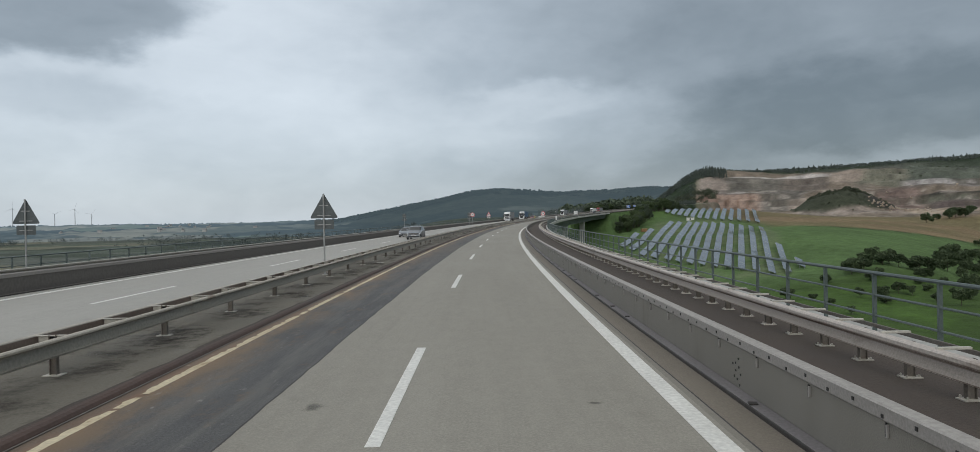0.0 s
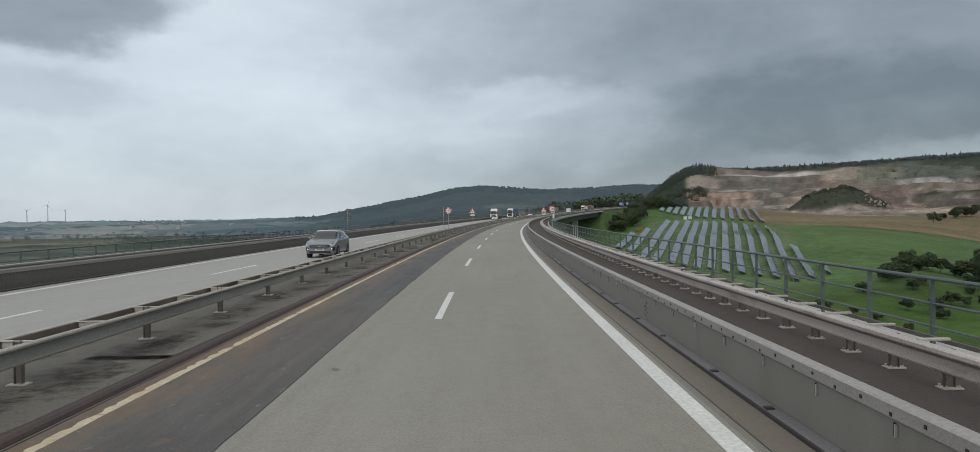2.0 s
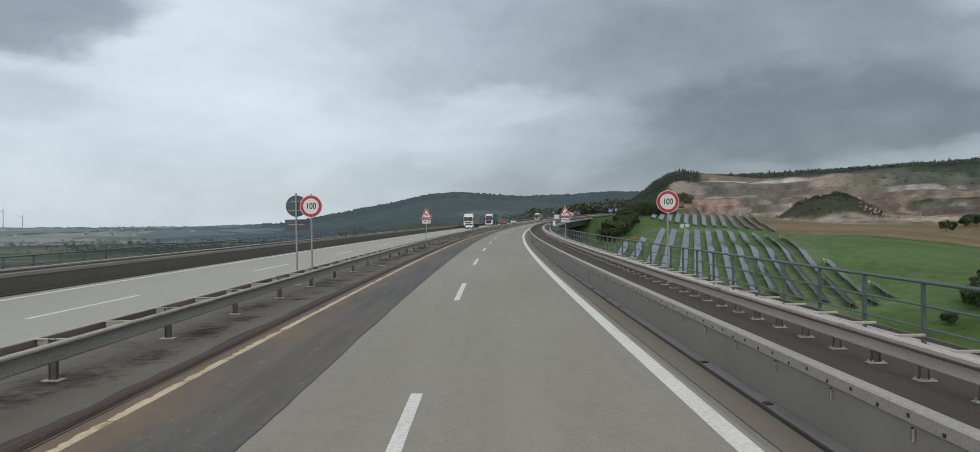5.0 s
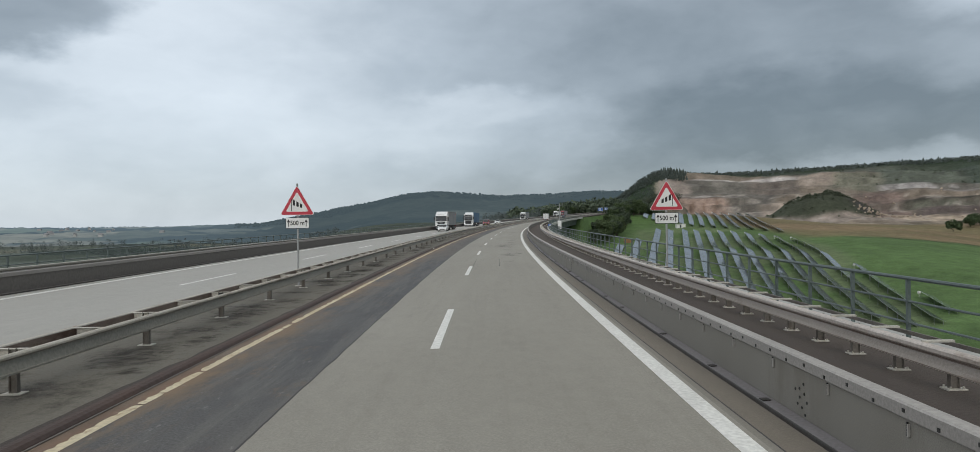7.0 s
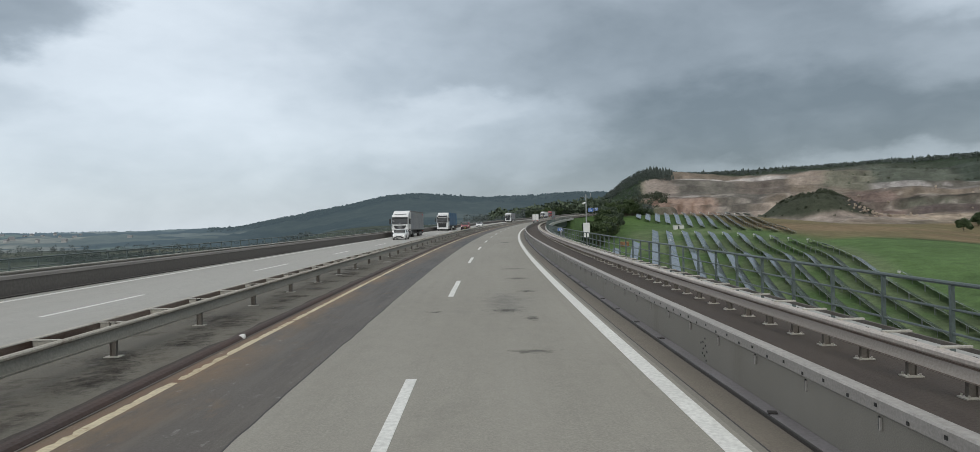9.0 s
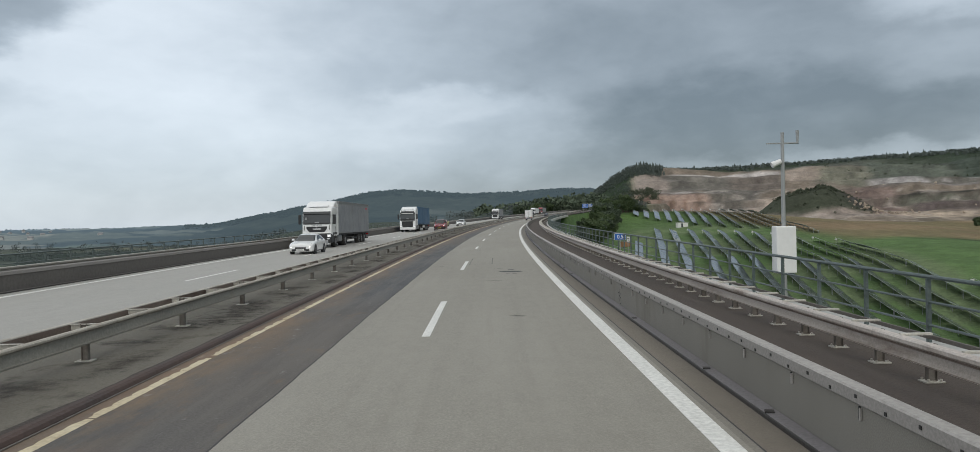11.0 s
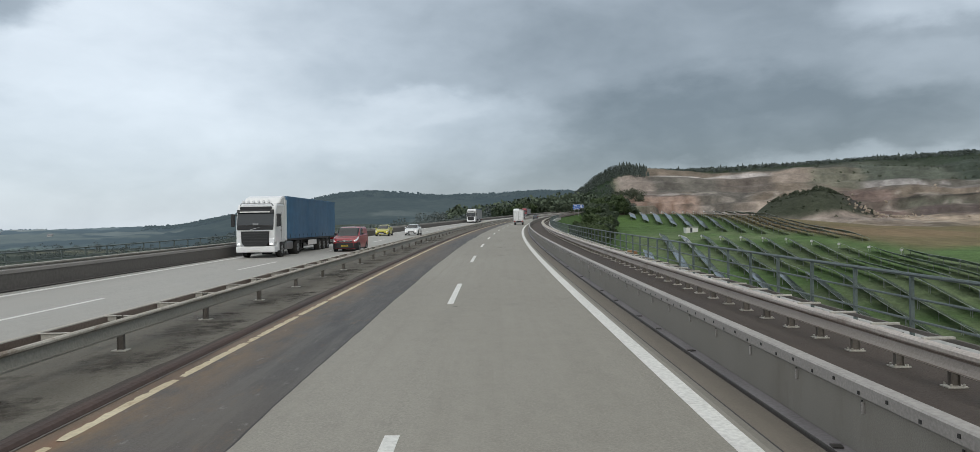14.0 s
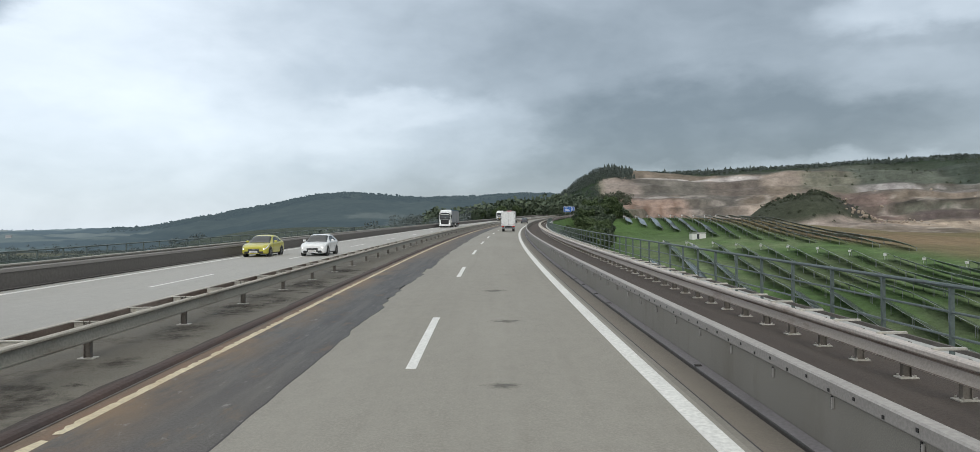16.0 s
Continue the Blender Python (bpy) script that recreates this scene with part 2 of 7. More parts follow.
M_ROAD = pavement_mat("worn_concrete_pavement", (0.300, 0.284, 0.246), (0.215, 0.200, 0.168), (0.355, 0.338, 0.296))
def strip_mat(name, base, dark, light, rust, u_in, u_line):
    """Old asphalt with dark drag streaks; rust and clay washed out from the line."""
    m, nt, ln, b = shader(name, 0.75, 0, 0.4)
    v = coords(nt, ln, "uv")
    grain = noise_fac(nt, ln, v, 28.0, 3, 0.75, (1, 1, 1), 0.38, 0.62)
    long = noise_fac(nt, ln, v, 1.6, 7, 0.72, (1.6, 0.10, 1), 0.46, 0.60)
    patch = noise_fac(nt, ln, v, 0.8, 7, 0.7, (1.0, 0.4, 1), 0.44, 0.58)
    c = mix(nt, ln, grain, tuple(x * 0.7 for x in base), tuple(x * 1.3 for x in base))
    c = mix(nt, ln, mix(nt, ln, 0.75, (0, 0, 0), patch), c, dark)
    c = mix(nt, ln, mix(nt, ln, 0.6, (0, 0, 0), long), c, light)
    clay = noise_fac(nt, ln, v, 0.03, 3, 0.5, (1, 1, 1), 0.45, 0.6)
    c = mix(nt, ln, mix(nt, ln, 0.38, (0, 0, 0), clay), c, tuple(x * k for x, k in zip(light, (1.1, 0.92, 0.75))))
    sx = nt.new("ShaderNodeSeparateXYZ")
    ln.new(v, sx.inputs[0])
    near = nt.new("ShaderNodeMapRange")
    near.inputs["From Min"].default_value, near.inputs["From Max"].default_value = u_in, u_line
    ln.new(sx.outputs[0], near.inputs[0])
    rf = noise_fac(nt, ln, v, 0.9, 7, 0.75, (1.0, 0.3, 1), 0.40, 0.58)
    wash = nt.new("ShaderNodeMath")
    wash.operation = "MULTIPLY"
    ln.new(near.outputs[0], wash.inputs[0])
    ln.new(rf, wash.inputs[1])
    c = mix(nt, ln, wash.outputs[0], c, rust)
    scuff = noise_fac(nt, ln, v, 5.0, 6, 0.75, (1.0, 0.45, 1), 0.60, 0.68)
    c = mix(nt, ln, mix(nt, ln, 0.55, (0, 0, 0), scuff), c, tuple(x * 2.1 for x in light))
    thin = noise_fac(nt, ln, v, 1.6, 7, 0.75, (1.0, 0.4, 1), 0.56, 0.66)
    c = mix(nt, ln, mix(nt, ln, 0.40, (0, 0, 0), thin), c, rust)
    ln.new(c, b.inputs["Base Color"])
    bump(nt, ln, b, grain, 0.35, 0.006)
    return m


M_ROAD_OPP = pavement_mat("pale_concrete_pavement", (0.385, 0.375, 0.350), (0.325, 0.316, 0.293), (0.425, 0.415, 0.388))
M_DARK = strip_mat("dark_asphalt_strip", (0.090, 0.090, 0.091), (0.062, 0.063, 0.067), (0.140, 0.136, 0.128), (0.205, 0.142, 0.088), -3.75, -4.80)
M_SHOULDER = pavement_mat("brown_grey_shoulder", (0.190, 0.166, 0.136), (0.138, 0.118, 0.094), (0.235, 0.210, 0.176))
M_MARGIN = pavement_mat("grey_margin_strip", (0.235, 0.220, 0.192), (0.170, 0.156, 0.132), (0.27, 0.255, 0.225))
M_GUTTER = strip_mat("rust_stained_gutter", (0.150, 0.118, 0.092), (0.085, 0.062, 0.050), (0.190, 0.160, 0.128), (0.215, 0.130, 0.082), -5.25, -4.90)
M_SILT = weathered("dark_silt", (0.060, 0.050, 0.043), (0.036, 0.030, 0.027), (0.095, 0.080, 0.068), 0.95, "uv", 24, 1.6, (1, 0.3, 1), 0.8, 0.7)
M_MEDIAN = weathered("dirty_median_concrete", (0.150, 0.137, 0.114), (0.092, 0.088, 0.066), (0.205, 0.188, 0.158), 0.9, "uv", 22, 0.8, (1.0, 0.7, 1), 0.9, 0.5,
                     stain=(0.060, 0.056, 0.042), stain_scale=0.8, stain_cut=(0.52, 0.66))
M_DECK = weathered("brown_walkway_asphalt", (0.086, 0.067, 0.057), (0.052, 0.043, 0.037), (0.108, 0.092, 0.078), 0.92, "uv", 22, 0.8, (1, 0.5, 1), 0.7, 0.5)
M_PAINT = weathered("white_road_paint", (0.74, 0.74, 0.71), (0.55, 0.54, 0.51), (0.80, 0.80, 0.77), 0.7, "uv", 14, 1.6, (1, 0.5, 1), 0.6, 0.3,
                    stain=(0.42, 0.41, 0.39), stain_scale=2.2, stain_cut=(0.6, 0.8))
M_YELLOW = weathered("soiled_yellowed_line", (0.60, 0.525, 0.355), (0.38, 0.275, 0.155), (0.72, 0.67, 0.52), 0.8, "uv", 14, 1.0, (1, 0.6, 1), 0.8, 0.4,
                     stain=(0.27, 0.175, 0.10), stain_scale=2.6, stain_cut=(0.58, 0.70))
M_WALL = weathered("grey_steel_barrier_face", (0.204, 0.190, 0.168), (0.145, 0.136, 0.116), (0.235, 0.226, 0.203), 0.75, "uv", 70, 1.4, (0.25, 1.0, 1), 0.7, 0.08,
                   stain=(0.135, 0.118, 0.095), stain_scale=0.5, stain_cut=(0.55, 0.75))
# darker grey than the near wall: the far face's shade put into colour
M_WALL_DARK = weathered("shade_dark_barrier_face", (0.128, 0.119, 0.110), (0.098, 0.090, 0.082), (0.155, 0.145, 0.134), 0.85, "uv", 8, 0.8, (0.3, 0.6, 1), 0.7, 0.15)
M_FOOT = weathered("lilac_grey_steel_ledge", (0.215, 0.20, 0.205), (0.14, 0.128, 0.13), (0.27, 0.255, 0.26), 0.65, "uv", 20, 1.4, (1, 0.3, 1), 0.7, 0.2, 0.2)
# darker copy of the cap grey, with the upright face's shade in it
M_CAP_FACE = weathered("shade_darkened_cap_grey", (0.27, 0.252, 0.238), (0.20, 0.185, 0.172), (0.325, 0.305, 0.29), 0.75, "uv", 30, 1.4, (1, 0.4, 1), 0.6, 0.1)
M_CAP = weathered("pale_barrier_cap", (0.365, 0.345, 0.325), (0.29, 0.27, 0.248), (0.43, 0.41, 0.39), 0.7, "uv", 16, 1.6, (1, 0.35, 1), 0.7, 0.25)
M_ANGLE = weathered("dark_steel_angle", (0.045, 0.040, 0.038), (0.03, 0.027, 0.026), (0.085, 0.075, 0.068), 0.6, "uv", 20, 1.5, (1, 0.4, 1), 0.6, 0.2, 0.3)
M_KERB_RUST = weathered("rusted_median_kerb", (0.068, 0.047, 0.041), (0.036, 0.027, 0.025), (0.118, 0.078, 0.066), 0.85, "uv", 14, 1.6, (1, 0.35, 1), 0.8, 0.5)
M_GALV = weathered("weathered_galvanised_steel", (0.56, 0.50, 0.455), (0.40, 0.335, 0.29), (0.66, 0.615, 0.57), 0.55, "uv", 20, 1.3, (1, 0.4, 1), 0.6, 0.15, 0.25,
                   stain=(0.19, 0.128, 0.088), stain_scale=0.8, stain_cut=(0.55, 0.72))
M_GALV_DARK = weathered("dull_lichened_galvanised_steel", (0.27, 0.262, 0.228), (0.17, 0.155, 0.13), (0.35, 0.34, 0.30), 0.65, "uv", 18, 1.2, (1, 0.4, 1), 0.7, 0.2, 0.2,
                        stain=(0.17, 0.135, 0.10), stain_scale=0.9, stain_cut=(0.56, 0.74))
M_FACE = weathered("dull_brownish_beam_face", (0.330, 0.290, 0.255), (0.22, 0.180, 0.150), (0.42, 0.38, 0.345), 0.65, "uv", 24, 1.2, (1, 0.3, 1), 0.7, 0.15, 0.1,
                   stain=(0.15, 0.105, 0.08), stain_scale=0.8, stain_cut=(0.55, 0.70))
# trough colour holds rust and also the shade of the hollow
M_GROOVE = weathered("rusty_shaded_beam_trough", (0.225, 0.175, 0.145), (0.11, 0.075, 0.055), (0.34, 0.29, 0.25), 0.8, "uv", 22, 0.9, (1, 0.25, 1), 0.9, 0.2, 0.1,
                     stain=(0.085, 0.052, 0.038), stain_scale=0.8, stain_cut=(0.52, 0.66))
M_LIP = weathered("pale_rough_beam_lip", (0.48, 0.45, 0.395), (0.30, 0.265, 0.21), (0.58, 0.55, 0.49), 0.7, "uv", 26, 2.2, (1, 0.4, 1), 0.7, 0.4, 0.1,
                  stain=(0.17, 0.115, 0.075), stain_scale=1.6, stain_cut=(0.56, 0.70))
M_BAR = weathered("white_zinc_bracket", (0.50, 0.48, 0.43), (0.34, 0.31, 0.265), (0.60, 0.58, 0.53), 0.55, "world", 30, 4, (1, 1, 1), 0.5, 0.1, 0.1, per_object=0.12)
M_POST = weathered("rusty_post_steel", (0.165, 0.150, 0.132), (0.115, 0.092, 0.074), (0.225, 0.21, 0.19), 0.7, "world", 25, 5, (1, 1, 1), 0.7, 0.2, 0.2, per_object=0.2)
M_RAIL = weathered("blue_grey_painted_railing", (0.098, 0.128, 0.124), (0.07, 0.09, 0.088), (0.145, 0.172, 0.166), 0.5, "world", 20, 1.5, (1, 1, 1), 0.6, 0.1, 0.0, per_object=0.1)
M_FASCIA = weathered("bridge_edge_concrete", (0.46, 0.46, 0.44), (0.36, 0.355, 0.335), (0.52, 0.52, 0.5), 0.85, "world", 6, 0.4, (1, 1, 1), 0.7, 0.2)
M_GIRDER = weathered("dark_green_girder_paint", (0.10, 0.125, 0.12), (0.07, 0.085, 0.08), (0.14, 0.16, 0.155), 0.6, "world", 4, 0.3, (1, 1, 1), 0.6, 0.1)
M_CRACK = plain("bitumen_joint", (0.05, 0.048, 0.046), 0.7)
def smudge_mat(name, colour, scale, thick, lo=0.30, hi=0.80, tear=0.9):
    """A film of dirt or tar, torn by noise and thinning out towards its rim."""
    m, nt, ln, b = shader(name, 0.7, 0, 0.4)
    b.inputs["Base Color"].default_value = rgba(colour)
    ln_ = nt.new("ShaderNodeVectorMath")
    ln_.operation = "LENGTH"
    ln.new(coords(nt, ln, "uv"), ln_.inputs[0])
    n = noise_fac(nt, ln, coords(nt, ln, "world"), scale, 6, 0.68, (1, 1, 1), 0.25, 0.75)
    q = nt.new("ShaderNodeMath")
    q.operation = "MULTIPLY_ADD"
    ln.new(n, q.inputs[0])
    q.inputs[1].default_value = tear
    ln.new(ln_.outputs["Value"], q.inputs[2])
    r = nt.new("ShaderNodeMapRange")
    r.interpolation_type = "SMOOTHSTEP"
    for key, x in (("From Min", lo + 0.4 * tear), ("From Max", hi + 0.4 * tear), ("To Min", thick), ("To Max", 0.0)):
        r.inputs[key].default_value = x
    ln.new(q.outputs[0], r.inputs["Value"])
    ln.new(r.outputs[0], b.inputs["Alpha"])
    return m


M_STAIN = smudge_mat("thin_tar_smear", (0.110, 0.106, 0.096), 5.5, 0.48, 0.10, 0.72)
M_TAR = smudge_mat("dark_tar_patch", (0.075, 0.075, 0.072), 5.0, 0.80, 0.68, 0.80, 0.35)
M_SOOT = smudge_mat("blue_grey_oil_stain", (0.13, 0.135, 0.15), 2.0, 0.22, 0.0, 0.85)
M_SMEAR = smudge_mat("dark_brown_silt_smear", (0.052, 0.042, 0.036), 3.6, 0.62, -0.15, 0.80)
M_BOLT = plain("black_hole", (0.025, 0.024, 0.023), 0.8)
M_STEEL = plain("grey_sign_pole_steel", (0.36, 0.37, 0.37), 0.5, 0.4)
M_SIGN_BACK = weathered("dark_grey_sign_back", (0.105, 0.12, 0.125), (0.085, 0.095, 0.10), (0.135, 0.15, 0.155), 0.55, "object", 10, 2, (1, 1, 1), 0.5, 0.0, 0.2)
M_SIGN_WHITE = plain("white_sign_sheeting", (0.80, 0.80, 0.79), 0.4)
M_SIGN_RED = plain("red_sign_sheeting", (0.52, 0.045, 0.07), 0.4)
M_SIGN_BLACK = plain("black_sign_print", (0.02, 0.02, 0.022), 0.5)
M_SIGN_BLUE = plain("blue_sign_sheeting", (0.025, 0.13, 0.46), 0.4)


def ground_mat():
    m, nt, ln, b = shader("countryside_ground", 0.95, 0, 0.2)
    at = nt.new("ShaderNodeVertexColor")
    at.layer_name = "land"
    v = coords(nt, ln, "world")
    f1 = noise_fac(nt, ln, v, 0.018, 6, 0.65)
    f2 = noise_fac(nt, ln, v, 0.16, 5, 0.7)
    f3 = noise_fac(nt, ln, v, 1.4, 4, 0.7)
    for f, lo, hi in ((f1, 0.82, 1.16), (f2, 0.80, 1.18), (f3, 0.84, 1.14)):
        r = nt.new("ShaderNodeMapRange")
        r.inputs["To Min"].default_value, r.inputs["To Max"].default_value = lo, hi
        ln.new(f, r.inputs[0])
        sc = nt.new("ShaderNodeVectorMath")
        sc.operation = "SCALE"
        ln.new(at.outputs[0] if f is f1 else last, sc.inputs[0])
        ln.new(r.outputs[0], sc.inputs["Scale"])
        last = sc.outputs[0]
    ln.new(last, b.inputs["Base Color"])
    bump(nt, ln, b, f2, 0.6, 1.2)
    return m


M_GROUND = ground_mat()


def leaf_mat(name, a, c):
    m, nt, ln, b = shader(name, 0.75, 0, 0.25)
    g = nt.new("ShaderNodeNewGeometry")
    oi = nt.new("ShaderNodeObjectInfo")
    col = mix(nt, ln, g.outputs["Random Per Island"], a, c)
    col = mix(nt, ln, mix(nt, ln, 0.35, (0, 0, 0), oi.outputs["Random"]), col, tuple(x * 0.55 for x in a))
    ln.new(col, b.inputs["Base Color"])
    return m


M_LEAF = leaf_mat("broadleaf_foliage", (0.062, 0.092, 0.044), (0.115, 0.155, 0.072))
# dark wood and spruce colours are lightened and blued to stand for haze
M_LEAF_DARK = leaf_mat("dark_wood_foliage", (0.074, 0.100, 0.070), (0.116, 0.148, 0.094))
M_CONIFER = leaf_mat("hazed_spruce_foliage", (0.074, 0.094, 0.086), (0.108, 0.130, 0.112))
M_BUSH = leaf_mat("dull_bush_foliage", (0.058, 0.086, 0.046), (0.105, 0.142, 0.070))
M_BARK = weathered("grey_bark", (0.09, 0.075, 0.06), (0.06, 0.05, 0.04), (0.13, 0.11, 0.09), 0.95, "object", 8, 2, (1, 1, 0.3), 0.6, 0.5)

# ---- building helpers ----
def mesh_from(name, verts, faces, uvs=None, smooth=False):
    me = bpy.data.meshes.new(name)
    me.from_pydata(verts, [], faces)
    if uvs is not None:
        lay = me.uv_layers.new(name="UVMap")
        idx = np.empty(len(me.loops), dtype=np.int32)
        me.loops.foreach_get("vertex_index", idx)
        lay.data.foreach_set("uv", np.asarray(uvs, dtype=np.float32)[idx].ravel())
    if smooth:
        me.polygons.foreach_set("use_smooth", [True] * len(me.polygons))
    me.update()
    return me


def part(name, data, material, parent, label="", m=None):
    """Links a bmesh or a mesh as ONE mesh object under a thing or under a part."""
    if isinstance(data, bmesh.types.BMesh):
        me = bpy.data.meshes.new(name)
        data.to_mesh(me)
        data.free()
        data = me
    if material and not data.materials:
        data.materials.append(material)
    ob = new(name, data)
    if parent is not None:
        ob.parent = parent
    if m is not None:
        ob.matrix_basis = m
    return tagged(ob, label)


def thing(name, label, category, group="", kind="", m=None):
    ob = new(name)
    ob.empty_display_size = 0.2
    if m is not None:
        ob.matrix_basis = m
    return tagged(ob, label, category, group, kind)


def at(s, u=0.0, z=0.0, turn=0.0):
    """Pose on the road: x to the right, y along it."""
    return Matrix.Translation(road(s, u, z)) @ Matrix.Rotation(-s / R + radians(turn), 4, "Z")


def sweep(name, profile, s0, s1, ds=4.0, closed=True, smooth=False):
    """A cross-section of (u, z) drawn along the road, with along-road coordinates in metres."""
    n = max(1, int(round((s1 - s0) / ds)))
    k = len(profile)
    arc = [0.0]
    for a, b in zip(profile, profile[1:]):
        arc.append(arc[-1] + math.hypot(b[0] - a[0], b[1] - a[1]))
    verts, faces, uvs = [], [], []
    for i in range(n + 1):
        s = s0 + (s1 - s0) * i / n
        for (u, z), q in zip(profile, arc):
            verts.append(road(s, u, z))
            uvs.append((profile[0][0] + q, s))
    for i in range(n):
        for j in range(k if closed else k - 1):
            a, b = i * k + j, i * k + (j + 1) % k
            faces.append((a, b, b + k, a + k))
    if closed:
        faces += [tuple(range(k - 1, -1, -1)), tuple(range(n * k, n * k + k))]
    me = mesh_from(name, verts, faces, uvs, smooth)
    bm = bmesh.new()
    bm.from_mesh(me)
    bmesh.ops.recalc_face_normals(bm, faces=bm.faces)
    bm.to_mesh(me)
    bm.free()
    return me


def slab(u0, u1, z, thick=0.05):
    return [(u0, z), (u1, z), (u1, z - thick), (u0, z - thick)]


def box(bm, x0, x1, y0, y1, z0, z1, bevel=0.0):
    """A box in a bmesh, with eased edges if asked."""
    r = bmesh.ops.create_cube(bm, size=1.0)
    for v in r["verts"]:
        v.co = Vector(((x0 + x1) / 2 + v.co.x * (x1 - x0), (y0 + y1) / 2 + v.co.y * (y1 - y0), (z0 + z1) / 2 + v.co.z * (z1 - z0)))
    if bevel:
        es = list({e for v in r["verts"] for e in v.link_edges})
        bmesh.ops.bevel(bm, geom=es, offset=bevel, segments=2, affect="EDGES", profile=0.5)
    return bm


def boxmesh(name, *a, bevel=0.0):
    bm = bmesh.new()
    box(bm, *a, bevel=bevel)
    me = bpy.data.meshes.new(name)
    bm.to_mesh(me)
    bm.free()
    return me


def tube(bm, p, q, r0, r1=None, seg=10, caps=True):
    """A tapered rod from p to q in a bmesh."""
    p, q = Vector(p), Vector(q)
    r1 = r0 if r1 is None else r1
    d = q - p
    m = Matrix.Translation((p + q) / 2) @ d.to_track_quat("Z", "Y").to_matrix().to_4x4()
    bmesh.ops.create_cone(bm, cap_ends=caps, segments=seg, radius1=r0, radius2=r1, depth=d.length, matrix=m)
    return bm


def shared(me, material):
    me.materials.append(material)
    return me


def joined(name, meshes_at, material, parent, label=""):
    """Many small pieces as one mesh of kind stuff: (mesh, pose) pairs."""
    verts, faces = [], []
    for me, m in meshes_at:
        o = len(verts)
        verts += [m @ v.co for v in me.vertices]
        faces += [tuple(o + i for i in p.vertices) for p in me.polygons]
    ob = part(name, mesh_from(name, verts, faces), material, parent, label)
    return tagged(ob, kind="stuff")


def two_tone(me, k, rows, mat):
    """Gives some strips of a swept section, which has k points, another material."""
    me.materials.append(mat)
    for i, p in enumerate(me.polygons):
        if i % k in rows and i < len(me.polygons) - 2:
            p.material_index = len(me.materials) - 1
    return me


# ---- the carriageways ----
S0, S1, MID = -16.0, 1000.0, 600.0       # road; end of the viaduct
EDGE, DASH, YEL = 2.63, -1.13, -4.87                    # lines of the near carriageway
O_EDGE, O_DASH = -16.42, -12.42                         # lines of the far one

road_near = thing("road", "pale grey worn motorway carriageway with two lanes", "road", kind="structure")
part("carriageway", sweep("carriageway", slab(-2.9, 2.84, 0), S0, S1), M_ROAD, road_near)
part("margin", sweep("margin", slab(2.84, 2.94, -0.003), S0, S1), M_MARGIN, road_near, "grey margin beside the edge line")
part("shoulder", sweep("shoulder", slab(2.965, 3.44, -0.006), S0, S1), M_SHOULDER, road_near, "dirty brown shoulder strip")
part("shoulder_joint", sweep("shoulder_joint", [(2.94, -0.004), (2.952, -0.012), (2.965, -0.004), (2.965, -0.03), (2.94, -0.03)], S0, S1), M_CRACK, road_near, "dark bitumen joint")
part("edge_line", sweep("edge_line", slab(EDGE - 0.135, EDGE + 0.135, 0.005, 0.004), S0, S1), M_PAINT, road_near, "solid white edge line")
rnd = random.Random(11)


def ragged_strip(name, u_in, u_out, s0, s1, ds, wob, z, full=False):
    """A sheet whose inner border wanders a little, as a laid asphalt seam does."""
    verts, faces, uvs = [], [], []
    n = int((s1 - s0) / ds)
    for i in range(n + 1):
        s = s0 + i * ds
        w = wob * noise.noise(Vector((s * 0.35, 1.7, 0))) + 0.7 * wob * noise.noise(Vector((s * 1.3, 7.1, 0)))
        w *= 1.0 if full else min(1.0, max(0.12, (s - 366) / 12))
        for u, zz in ((u_out, z), (u_in + w, z), (u_in + w, z - 0.03), (u_out, z - 0.03)):
            verts.append(road(s, u, zz))
            uvs.append((u, s))
    for i in range(n):
        for j in range(4):
            a, b = i * 4 + j, i * 4 + (j + 1) % 4
            faces.append((a, a + 4, b + 4, b))
    return mesh_from(name, verts, faces, uvs)


part("asphalt_strip", ragged_strip("asphalt_strip", -2.86, -4.78, S0, 460.0, 0.25, 0.26, 0.004), M_DARK, road_near, "darker asphalt strip with rust-brown stains")
part("strip_seam", ragged_strip("strip_seam", -2.835, -2.95, S0, 460.0, 0.25, 0.26, 0.002), M_CRACK, road_near, "dark tar seam")
part("asphalt_strip", ragged_strip("asphalt_strip", -2.86, -4.78, 460.0, S1, 4.0, 0.1, 0.004), M_DARK, road_near, "darker asphalt strip with rust-brown stains")
part("strip_base", sweep("strip_base", slab(-4.78, -2.9, -0.02, 0.03), S0, S1), M_DARK, road_near)
part("gutter", sweep("gutter", slab(-5.17, -4.78, -0.004), S0, S1), M_GUTTER, road_near, "rust-stained gutter beside the line")

# broken lane line: 6 m strokes every 18 m


def stroke(u, s0, length, half, z, mat, parent, name, label=""):
    part(name, sweep(name, slab(u - half, u + half, z, 0.004), s0, s0 + length, 3.0), mat, parent, label)


for k in range(-1, 46):
    a = 7.75 + 18 * k
    if k == 16:
        stroke(DASH, a + 2.3, 3.7, 0.085, 0.005, M_PAINT, road_near, "lane_dash")
    else:
        stroke(DASH, a, 6.0, 0.085, 0.005, M_PAINT, road_near, "lane_dash")
